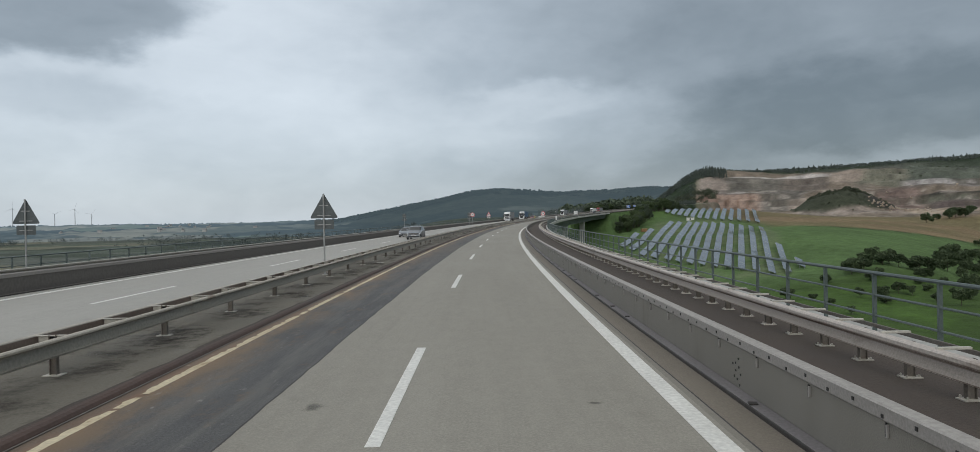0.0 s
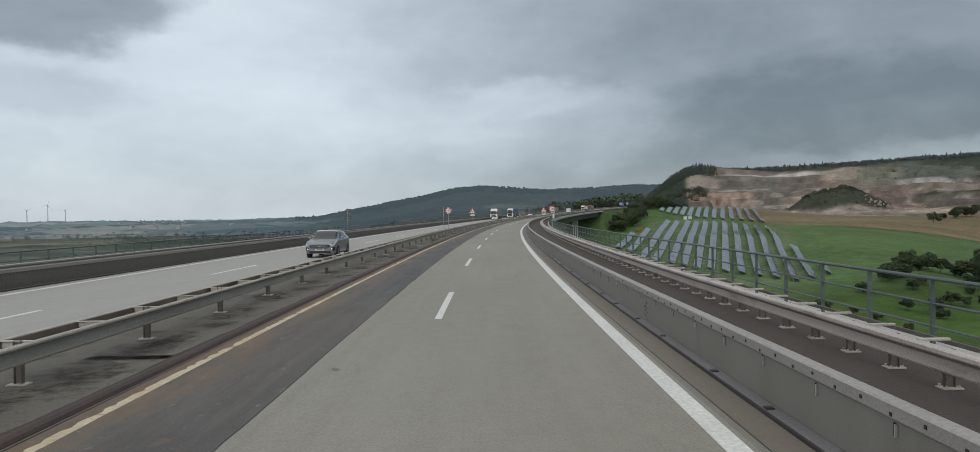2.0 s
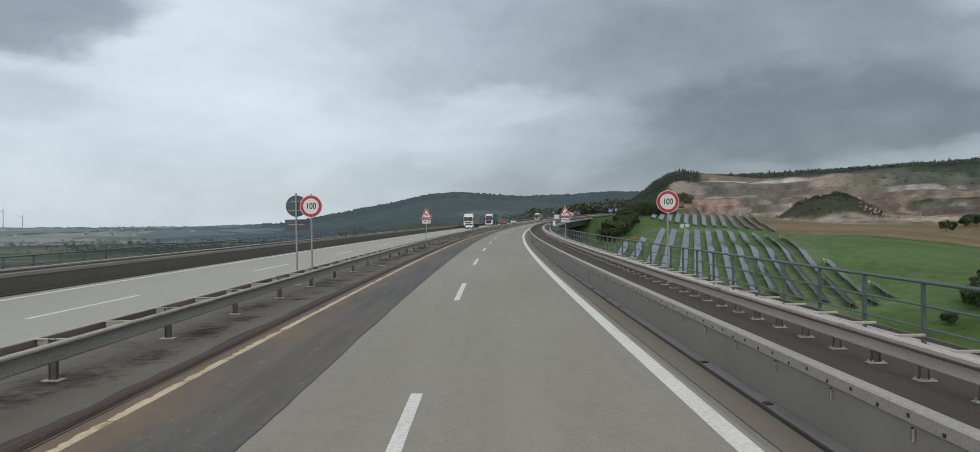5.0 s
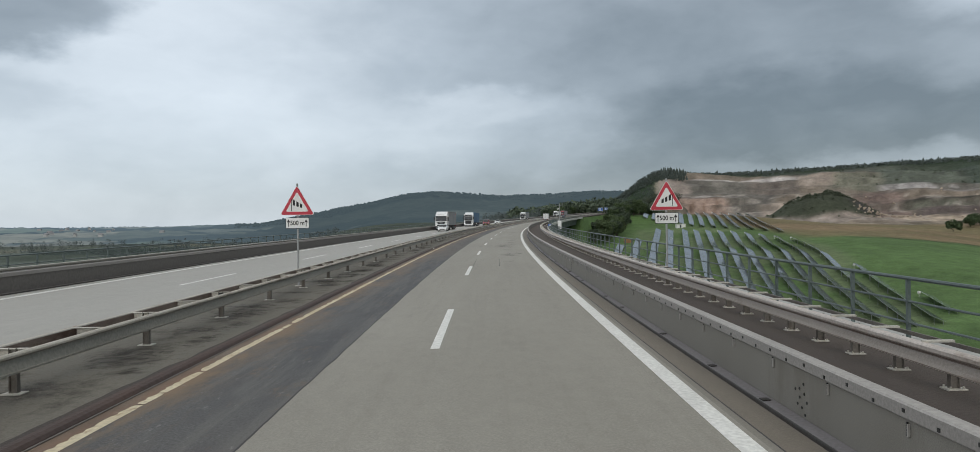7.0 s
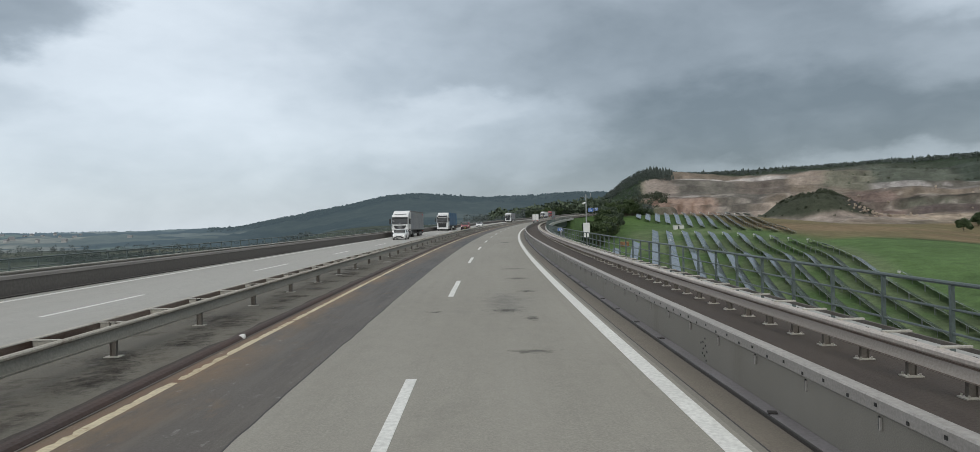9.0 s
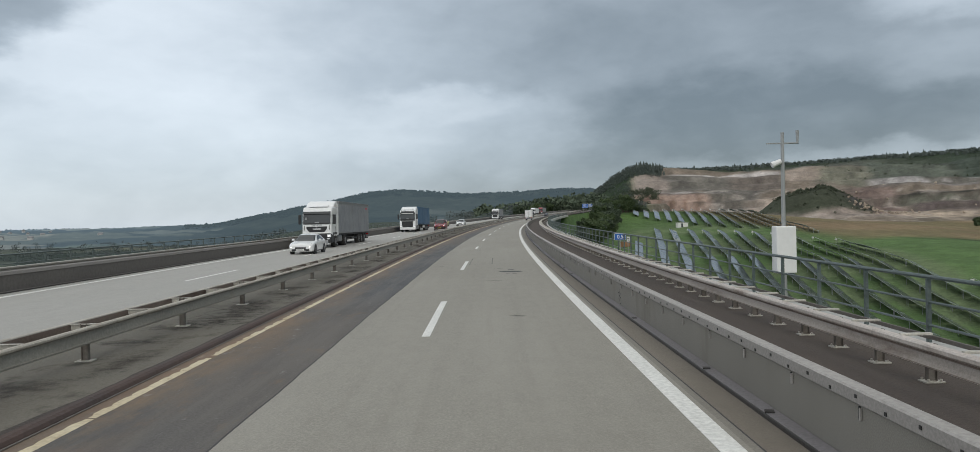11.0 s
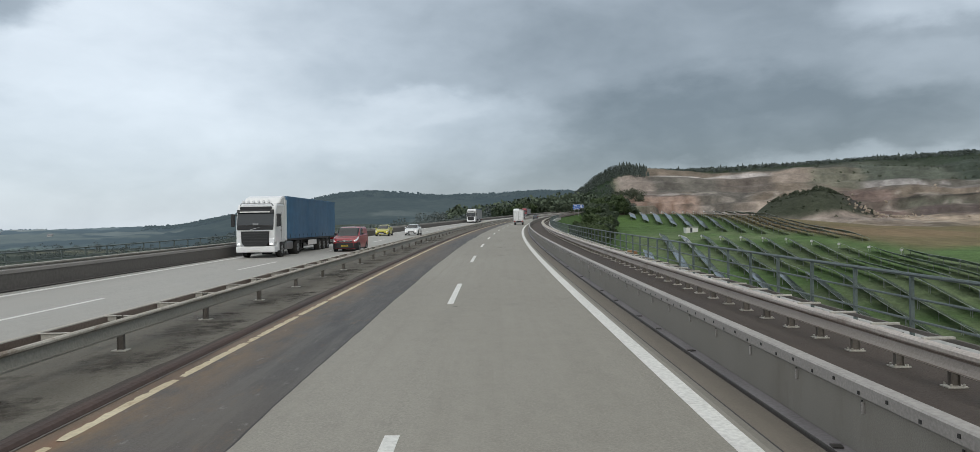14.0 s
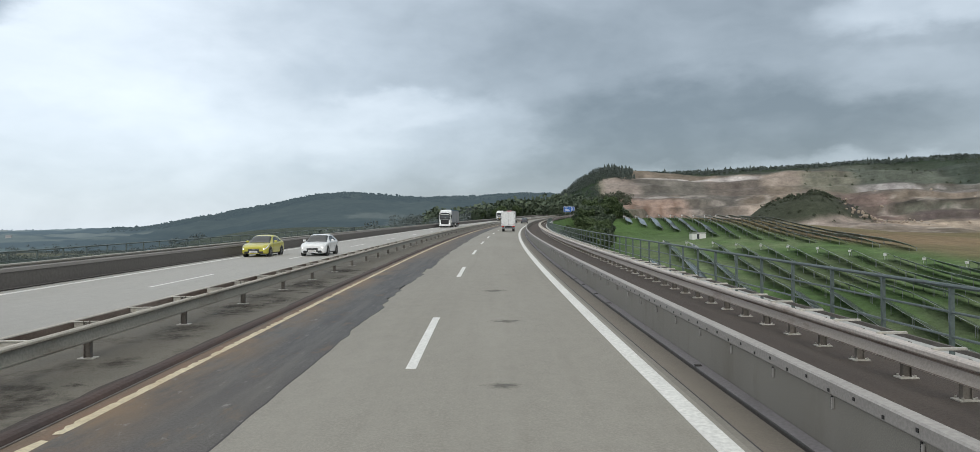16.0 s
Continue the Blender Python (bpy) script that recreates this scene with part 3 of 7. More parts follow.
# soiled yellowed edge line, worn into ragged pieces
def worn_piece(u, s0, length, half):
    """A length of thick line paint: straight along the lane, frayed towards the kerb."""
    n = max(3, int(length / 0.11))
    verts, uvs = [], []
    for i in range(n + 1):
        q = s0 + length * i / n
        end = min(1.0, 0.45 + 0.55 * min(i, n - i) / 2)
        lo = u - half * end * (1.0 - 0.7 * rnd.random() ** 3)
        hi = u + half * (1.0 - 0.06 * rnd.random()) * (1 if end == 1.0 else 0.9)
        for x in (lo, hi):
            verts.append(road(q + rnd.uniform(-0.02, 0.02), x, 0.006))
            uvs.append((x, q))
    part("edge_line_piece", mesh_from("edge_line_piece", verts, [(2 * i, 2 * i + 1, 2 * i + 3, 2 * i + 2) for i in range(n)], uvs), M_YELLOW, road_near)


s = -12.0
while s < 395:
    ln_ = rnd.choice((0.6, 1.4, 2.2, 3.0, 3.8, 4.6))
    worn_piece(YEL + 0.012, s, ln_, 0.082)
    s += ln_ + rnd.choice((0.03, 0.04, 0.05, 0.09, 0.22))
stroke(YEL, s, S1 - s, 0.075, 0.006, M_YELLOW, road_near, "edge_line_piece", "yellowed edge line in the distance")

# saw-cut repair outlines, joints, tar stains on the surface
def bar(u0, s0, u1, s1, half, z=0.0035, mat=None, name="saw_cut", wob=0.0):
    n = max(1, int(math.hypot(u1 - u0, s1 - s0) / 0.25)) if wob else 1
    du, dsv = u1 - u0, s1 - s0
    L = math.hypot(du, dsv)
    nu, ns = -dsv / L * half, du / L * half
    verts, uvs, faces = [], [], []
    for i in range(n + 1):
        f = i / n
        w = wob * noise.noise(Vector((u0 + f * du * 3, s0 + f * dsv * 3, 2.0)))
        hw = 1.0 if not wob else (0.35 + 0.9 * abs(noise.noise(Vector((s0 + f * 4, u0, 5.0)))))
        for sg in (-1, 1):
            u, s_ = u0 + f * du + nu * sg * hw + w * nu / half, s0 + f * dsv + ns * sg * hw + w * ns / half
            verts.append(road(s_, u, z))
            uvs.append((u, s_))
    faces = [(2 * i, 2 * i + 1, 2 * i + 3, 2 * i + 2) for i in range(n)]
    part(name, mesh_from(name, verts, faces, uvs), mat or M_CRACK, road_near)


def saw_rect(u0, u1, s0, s1, half=0.024, sides="nflr"):
    if "n" in sides:
        bar(u0, s0, u1, s0, half, wob=0.04)
    if "f" in sides:
        bar(u0, s1, u1, s1, half, wob=0.04)
    if "l" in sides:
        bar(u0, s0, u0, s1, half, wob=0.04)
    if "r" in sides:
        bar(u1, s0, u1, s1, half, wob=0.04)


saw_rect(-1.02, 0.38, 193.6, 200.0)
saw_rect(-2.85, -0.80, 295.5, 296.3, sides="nr")
# a crack that runs out from the strip in a tongue, and a forked one in the wheel track
def crack(points, half, wob=0.12):
    for (u0, s0), (u1, s1) in zip(points, points[1:]):
        bar(u0, s0, u1, s1, half, wob=wob)


crack([(-2.79, 197.63), (-2.2, 197.75), (-1.65, 197.52), (-1.46, 197.6), (-1.48, 197.82), (-1.87, 197.87), (-2.14, 198.19), (-2.4, 198.53), (-2.72, 198.67)], 0.011)
crack([(1.11, 207.9), (1.07, 206.2), (1.12, 204.45)], 0.024)
crack([(0.59, 204.2), (1.1, 204.4), (1.72, 204.5)], 0.03, 0.2)
saw_rect(-0.90, 0.23, 281.2, 286.5)


def smudge(u, s_, w, l, mat, parent, name, z):
    """A film lying on the surface, w wide and l long to each side."""
    n = 6
    grid = [(i / n * 2 - 1, j / n * 2 - 1) for j in range(n + 1) for i in range(n + 1)]
    faces = [(j * (n + 1) + i, j * (n + 1) + i + 1, (j + 1) * (n + 1) + i + 1, (j + 1) * (n + 1) + i) for j in range(n) for i in range(n)]
    part(name, mesh_from(name, [road(s_ + y * l, u + x * w, z) for x, y in grid], faces, grid), mat, parent)


for u, s_, w, l in ((0.9, 213.9, 0.95, 0.45), (0.6, 220.0, 0.7, 0.7), (1.2, 218.3, 0.3, 0.9), (1.3, 230.4, 0.8, 1.0), (1.2, 236.2, 1.2, 0.7), (-1.35, 219.9, 0.45, 0.35),
                    (1.15, 204.4, 0.75, 0.4), (1.19, 198.6, 0.22, 0.2), (0.95, 197.6, 0.4, 0.25), (0.6, 197.9, 0.22, 0.15), (-1.56, 198.7, 0.2, 0.12), (1.4, 225.0, 0.6, 0.7),
                    (1.55, 9.4, 0.2, 0.12), (1.05, 5.9, 0.2, 0.12), (0.3, 272.0, 0.7, 0.3), (0.55, 278, 0.4, 0.2), (0.35, 366.5, 0.5, 0.4),
                    (0.55, 373, 0.7, 0.5), (0.3, 380, 0.8, 0.8), (-2.4, 56.2, 0.2, 0.3), (-0.95, 331.2, 0.2, 0.2), (0.5, 356.0, 0.6, 0.5), (0.9, 262.5, 0.35, 0.3), (-2.2, 9.5, 0.25, 0.4),
                    (-2.25, 280.4, 0.3, 0.3)):
    smudge(u, s_, w, l, M_STAIN, road_near, "tar_stain", 0.0035)
for u, s_, w, l in ((1.05, 276.25, 0.72, 0.50), (1.1, 277.4, 0.2, 0.22), (0.9, 275.1, 0.12, 0.12), (1.2, 275.1, 0.14, 0.12)):
    smudge(u, s_, w, l, M_TAR, road_near, "tar_patch", 0.0035)
for u, s_, w, l in ((1.75, 207.2, 0.6, 1.6), (0.95, 205.5, 0.9, 2.6), (0.6, 222, 1.1, 5.0)):
    smudge(u, s_, w, l, M_SOOT, road_near, "oil_stain", 0.0028)

road_far = thing("road_1", "pale opposite carriageway with two lanes", "road", kind="structure")
part("carriageway", sweep("carriageway", slab(-17.3, -8.45, 0), S0, S1), M_ROAD_OPP, road_far)
part("edge_line", sweep("edge_line", slab(O_EDGE - 0.14, O_EDGE + 0.14, 0.005, 0.004), S0, S1), M_PAINT, road_far)
part("edge_line", sweep("edge_line", slab(-8.95, -8.77, 0.005, 0.004), S0, S1), M_PAINT, road_far)
for k in range(-6, 40):
    stroke(O_DASH, 112.6 + 18 * k, 6.0, 0.085, 0.005, M_PAINT, road_far, "lane_dash")

median = thing("median", "dirty stained concrete median strip", "median", kind="structure")
part("median_slab", sweep("median_slab", slab(-8.45, -5.36, 0.05, 0.10), S0, S1), M_MEDIAN, median)
part("silt_strip", ragged_strip("silt_strip", -5.48, -5.36, S0, 460.0, 0.3, 0.10, 0.056, True), M_SILT, median, "dark silt washed up along the kerb")
kerb_prof = [(-5.40, 0.05), (-5.36, 0.078), (-5.27, 0.082), (-5.21, 0.060), (-5.18, 0.022), (-5.165, -0.03), (-5.40, -0.03)]
part("kerb_angle", sweep("kerb_angle", kerb_prof, S0, S1, smooth=False), M_KERB_RUST, median, "rusty dark steel kerb")
part("kerb_flange", sweep("kerb_flange", [(-5.172, 0.0), (-5.172, 0.012), (-5.145, 0.010), (-5.145, 0.0)], S0, S1), M_POST, median, "thin worn steel flange")
rnd_m = random.Random(31)
s_ = -6.0
while s_ < 392:
    # dirt washed across the slab from the kerb
    far_u = rnd_m.uniform(0.6, 1.9)
    smudge(-5.42 - far_u * rnd_m.uniform(0.5, 1.0), s_, far_u * 0.8, rnd_m.uniform(0.4, 2.2), M_SMEAR, median, "silt_smear", 0.0535 if rnd_m.random() < 0.5 else 0.0545)
    s_ += rnd_m.choice((0.6, 0.9, 1.3, 1.9, 2.6))
lid_me = shared(boxmesh("drain_lid", -0.2, 0.2, -0.25, 0.25, 0, 0.018, bevel=0.006), M_CAP)
for s_, u in ((95.6, -6.15), (90.2, -6.7), (102.8, -6.1), (151, -6.2), (243.5, -6.1), (306, -6.2), (41, -6.2)):
    part("drain_lid", lid_me, None, median, m=at(s_, u, 0.05))

viaduct = thing("viaduct", "long steel girder viaduct with concrete edge beams", "bridge", kind="structure")
part("deck_slab", sweep("deck_slab", [(-21.9, -0.06), (8.05, -0.06), (8.05, -0.30), (4.5, -0.42), (-18.4, -0.42), (-21.9, -0.30)], S0, MID, 8.0), M_FASCIA, viaduct)
for u0, u1 in ((7.45, 8.15), (-22.0, -21.3)):
    part("edge_beam", sweep("edge_beam", [(u0, 0.12), (u1, 0.12), (u1, -0.75), (u0, -0.75)] if u0 > 0 else [(u0, 0.12), (u1, 0.12), (u1, -0.75), (u0, -0.75)],
                            S0, MID, 8.0), M_FASCIA, viaduct, "pale concrete edge beam")
for u0, u1 in ((0.5, 4.6), (-18.5, -14.4)):
    part("girder", sweep("girder", [(u0, -0.44), (u1, -0.44), (u1 - 0.4, -4.4), (u0 + 0.4, -4.4)], S0, MID, 8.0), M_GIRDER, viaduct, "dark painted steel girder")
for s_ in (40, 130, 220, 310, 400, 490):
    for u in (2.55, -16.45):
        me = boxmesh("pier", -1.6, 1.6, -1.1, 1.1, -46, -4.4 , bevel=0.15)
        part("pier", me, M_FASCIA, viaduct, m=at(s_, u))


def edge_side(sg, edge, n_wall, n_deck, wall_mat):
    """Barrier wall and walkway outside one edge line. sg: +1 to the right, -1 to the left."""
    def pr(pts):
        return [(edge + sg * d, z) for d, z in pts]
    wall = thing(n_wall, "grey steel barrier wall with a pale bolted cap", "barrier", kind="structure")
    part("wall_face", sweep("wall_face", pr([(0.965, -0.03), (0.965, 0.635), (1.085, 0.635), (1.085, -0.03)]), S0, S1), wall_mat, wall)
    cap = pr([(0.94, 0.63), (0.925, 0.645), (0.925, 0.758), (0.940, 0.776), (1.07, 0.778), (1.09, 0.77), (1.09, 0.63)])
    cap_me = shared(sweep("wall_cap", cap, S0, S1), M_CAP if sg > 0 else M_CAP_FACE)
    # near cap: shade on the front rows is put in as the darker grey
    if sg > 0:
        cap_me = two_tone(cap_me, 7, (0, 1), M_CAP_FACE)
    part("wall_cap", cap_me, None, wall, "pale cap beam with bolt holes" if sg > 0 else "pale grey cap beam")
    part("foot_angle", sweep("foot_angle", pr([(0.79, -0.03), (0.79, 0.044), (0.80, 0.052), (0.955, 0.060), (0.96, -0.03)]), S0, S1), M_FOOT if sg > 0 else wall_mat, wall, "lilac-grey ledge at the wall foot")
    part("foot_seam", sweep("foot_seam", pr([(0.768, -0.01), (0.768, 0.036), (0.774, 0.046), (0.789, 0.047), (0.789, -0.01)]), S0, S1), M_ANGLE, wall, "thin dark joint")
    deck = thing(n_deck, "brown asphalt service walkway of the viaduct", "walkway", kind="structure")
    part("walkway_slab", sweep("walkway_slab", pr([(1.095, 0.0), (4.8, 0.0), (4.8, -0.05), (1.095, -0.05)]), S0, S1), M_DECK, deck)
    return wall


wall_right = edge_side(1, EDGE, "barrier_wall_1", "walkway_1", M_WALL)
edge_side(-1, O_EDGE, "barrier_wall_2", "walkway_2", M_WALL_DARK)

# bolt holes and drip slots of the near wall
hole_me = shared(boxmesh("bolt_hole", -0.006, 0.004, -0.017, 0.017, -0.017, 0.017), M_BOLT)
slot_me = shared(boxmesh("drip_slot", -0.010, 0.004, -0.007, 0.011, -0.062, 0.062), M_BOLT)
flap_me = shared(boxmesh("slot_flap", -0.022, 0.004, -0.008, 0.010, -0.058, 0.058, bevel=0.003), M_CAP)
stub_me = shared(boxmesh("joint_clip", -0.07, 0.04, -0.06, 0.06, -0.006, 0.010, bevel=0.003), M_ANGLE)
bolts = [(0.225 + 0.496 * i, 0.706 if i % 2 else 0.674) for i in range(800)]
for s_, z in bolts[:295]:
    part("bolt_hole", hole_me, None, wall_right, m=at(s_, EDGE + 0.924, z))
joined("bolt_hole", [(hole_me, at(s_, EDGE + 0.924, z)) for s_, z in bolts[295:]], M_BOLT, wall_right)
for i in range(268):
    s_, z = 0.225 + 1.488 * i, 0.545 + rnd.uniform(-0.008, 0.008)
    part("drip_slot", slot_me, None, wall_right, m=at(s_, EDGE + 0.96, z))
    part("slot_flap", flap_me, None, wall_right, m=at(s_ - 0.03, EDGE + 0.96, z - 0.005))
for i in range(150):
    if rnd.random() < 0.75:
        part("joint_clip", stub_me, None, wall_right, m=at(1.3 + 2.6 * i + rnd.uniform(-0.5, 0.5), EDGE + 0.86, 0.062) @ Matrix.Rotation(rnd.uniform(-0.3, 0.3), 4, "Z"))
disc = bmesh.new()
bmesh.ops.create_cone(disc, cap_ends=True, segments=8, radius1=0.017, radius2=0.017, depth=0.008, matrix=Matrix.Rotation(radians(90), 4, "Y"))
dot_me = bpy.data.meshes.new("vent_hole")
disc.to_mesh(dot_me)
disc.free()
dot_me.materials.append(M_BOLT)
for s_ in (9.88, 33.65, 60.6, 87.61, 112.4, 138.5, 164.55, 188.45, 212.25, 237.9, 263.8, 289.77, 314.0, 337.9, 361.8):
    for j in range(9):
        a = j * 2.4
        r_ = 0.05 + 0.012 * j
        part("vent_hole", dot_me, None, wall_right, m=at(s_ + 1.3 * r_ * math.cos(a), EDGE + 0.962, 0.28 + 1.5 * r_ * math.sin(a)))


# ---- guardrails ----
def box_beam(u, sg, top):
    """Heavier beam: a rounded lip that overhangs a hollowed face with a thin lower flange."""
    f = [(0.10, -0.012), (0.05, 0.0), (0.02, -0.008), (0.0, -0.03), (0.004, -0.058), (0.030, -0.074), (0.072, -0.088), (0.066, -0.15), (0.040, -0.262), (0.022, -0.272), (0.022, -0.292), (0.06, -0.30)]
    back = [(d + 0.02, z - 0.014) for d, z in reversed(f)]
    return [(u + sg * d, top + z) for d, z in f + back]


def walk_beam(u, sg, top):
    """Lighter beam of the walkways: a broad rounded lip over a trough that runs out into a sloping face and a thin flange."""
    f = [(0.13, -0.004), (0.05, 0.004), (0.018, -0.006), (0.0, -0.030), (0.002, -0.078), (0.022, -0.098), (0.068, -0.118), (0.076, -0.150), (0.042, -0.235), (0.012, -0.284),
         (0.010, -0.297), (0.036, -0.302)]
    back = [(d + 0.022, z - 0.012) for d, z in reversed(f)]
    return [(u + sg * d, top + z) for d, z in f + back]


def i_post(name, h, half, mat):
    """A rolled steel section: two flanges and a web."""
    bm = bmesh.new()
    box(bm, -half, -half + 0.014, -0.042, 0.042, 0.0, h, bevel=0.003)
    box(bm, half - 0.014, half, -0.042, 0.042, 0.0, h, bevel=0.003)
    box(bm, -half + 0.014, half - 0.014, -0.006, 0.006, 0.0, h)
    me = bpy.data.meshes.new(name)
    bm.to_mesh(me)
    bm.free()
    return shared(me, mat)


post_me = i_post("post", 0.54, 0.068, M_POST)
plate_bm = bmesh.new()
box(plate_bm, -0.14, 0.14, -0.10, 0.10, 0.0, 0.022, bevel=0.004)
for bx in (-0.09, 0.09):
    for by in (-0.075, 0.075):
        tube(plate_bm, (bx, by, 0.02), (bx, by, 0.055), 0.016, seg=6)
plate_me = bpy.data.meshes.new("base_plate")
plate_bm.to_mesh(plate_me)
plate_bm.free()
plate_me.materials.append(M_BAR)
bar_me = shared(boxmesh("spacer_bar", -0.02, 0.42, -0.035, 0.035, -0.012, 0.022, bevel=0.005), M_BAR)

G_U = EDGE + 3.22
guard = thing("guardrail", "weathered galvanised guardrail on bolted posts along the walkway", "guardrail")
# trough and lower flange darkened by rust and painted shade; face browner
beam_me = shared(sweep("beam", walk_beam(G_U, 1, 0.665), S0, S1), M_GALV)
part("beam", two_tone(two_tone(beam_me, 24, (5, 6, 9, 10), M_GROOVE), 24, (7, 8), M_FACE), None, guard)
part("rear_rail", sweep("rear_rail", [(G_U + 0.60, 0.625), (G_U + 0.64, 0.625), (G_U + 0.64, 0.565), (G_U + 0.60, 0.565)], S0, S1), M_POST, guard)
far_bits = {"post": [], "base_plate": [], "spacer_bar": []}
for i in range(452):
    s_ = -2.80 + 1.3292 * i
    ms = {"post": (post_me, at(s_, G_U + 0.50)), "base_plate": (plate_me, at(s_, G_U + 0.50)), "spacer_bar": (bar_me, at(s_ + 0.02, G_U + 0.1, 0.668))}
    for key, (me, m) in ms.items():
        if i < 282:
            part(key, me, None, guard, m=m)
        else:
            far_bits[key].append((me, m))
for key, mat_ in (("post", M_POST), ("base_plate", M_BAR), ("spacer_bar", M_BAR)):
    joined(key, far_bits[key], mat_, guard)

guard_m = thing("guardrail", "double-sided dull galvanised median guardrail with cross spacers", "guardrail")
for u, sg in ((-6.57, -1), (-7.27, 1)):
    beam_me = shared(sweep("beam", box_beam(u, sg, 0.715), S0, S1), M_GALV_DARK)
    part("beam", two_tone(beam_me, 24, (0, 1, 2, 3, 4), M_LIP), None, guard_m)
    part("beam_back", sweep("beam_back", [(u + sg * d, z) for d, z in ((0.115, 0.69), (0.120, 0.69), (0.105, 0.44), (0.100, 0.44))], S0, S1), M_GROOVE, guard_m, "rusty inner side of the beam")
mpost_me = i_post("post", 0.66, 0.06, M_POST)
mplate_me = shared(boxmesh("base_plate", -0.14, 0.14, -0.11, 0.11, 0.0, 0.02, bevel=0.004), M_BAR)
tongue = bmesh.new()
box(tongue, -0.24, 0.24, -0.032, 0.032, -0.010, 0.006, bevel=0.003)
box(tongue, -0.20, 0.20, -0.006, 0.006, -0.10, -0.008)
mbar_me = bpy.data.meshes.new("spacer_bar")
tongue.to_mesh(mbar_me)
tongue.free()
shared(mbar_me, M_BAR)
for i in range(150):
    s_ = -8.217 + 3.9675 * i
    part("post", mpost_me, None, guard_m, m=at(s_, -6.88, 0.05))
    part("base_plate", mplate_me, None, guard_m, m=at(s_, -6.88, 0.05))
for i in range(298):
    part("spacer_bar", mbar_me, None, guard_m, m=at(-8.217 + 1.98375 * i, -6.92, 0.700))

guard_o = thing("guardrail", "galvanised guardrail on the walkway beside the opposite carriageway", "guardrail")
part("beam", sweep("beam", walk_beam(O_EDGE - 3.22, -1, 0.745), S0, S1), M_BAR, guard_o)
for i in range(152):
    part("post", post_me, None, guard_o, m=at(-9.0 + 4.0 * i, O_EDGE - 3.56))


# ---- outer railings ----
def railing(u, label, mid_z, top=1.25):
    ob = thing("railing", label, "railing")
    def rod(z, r):
        return [(u + r * math.cos(a), z + r * math.sin(a)) for a in (math.pi / 4 * j for j in range(8))]
    part("top_rail", sweep("top_rail", rod(top, 0.037), S0, MID), M_RAIL, ob)
    for z in mid_z:
        part("cross_rail", sweep("cross_rail", rod(z, 0.023), S0, MID), M_RAIL, ob)
    for i in range(300):
        s_ = -14.6 + 2.045 * i
        part("post", rpost_me, None, ob, m=at(s_, u, 0.12 - (1.25 - top)))
    return ob


rpost_me = shared(boxmesh("post", -0.036, 0.036, -0.03, 0.03, 0.0, 1.10, bevel=0.006), M_RAIL)
railing(7.75, "blue-grey painted steel railing on the viaduct edge", (0.82, 0.42))
railing(-21.55, "dark painted steel railing on the far viaduct edge", (0.70,), 1.12)

# ---- the land: one sheet to the horizon ----
def sstep(a, b, x):
    t = np.clip((x - a) / (b - a), 0, 1)
    return t * t * (3 - 2 * t)


def fbm(x, y, scale, seed, octs=4):
    """Cheap smooth value noise on arrays."""
    out, amp, tot = 0.0, 1.0, 0.0
    for o in range(octs):
        f = (2 ** o) / scale
        a, b = x * f + seed * 13.7 + o * 5.1, y * f + seed * 7.9 + o * 3.3
        ia, ib = np.floor(a), np.floor(b)
        fa, fb = a - ia, b - ib
        fa, fb = fa * fa * (3 - 2 * fa), fb * fb * (3 - 2 * fb)
        def h(p, q):
            v = np.sin(p * 127.1 + q * 311.7 + seed * 74.7) * 43758.5453
            return v - np.floor(v)
        n = (h(ia, ib) * (1 - fa) + h(ia + 1, ib) * fa) * (1 - fb) + (h(ia, ib + 1) * (1 - fa) + h(ia + 1, ib + 1) * fa) * fb
        out, tot, amp = out + amp * (n - 0.5), tot + amp, amp * 0.5
    return out / tot * 2


def road_su(x, y):
    return np.arctan2(y, R - x) * R, R - np.hypot(y, R - x)


def quarry_mask(az, r):
    return sstep(14.5, 19, az) * sstep(900, 960, r) * (1 - sstep(1480, 1600, r)) * (1 - sstep(52, 60, az))


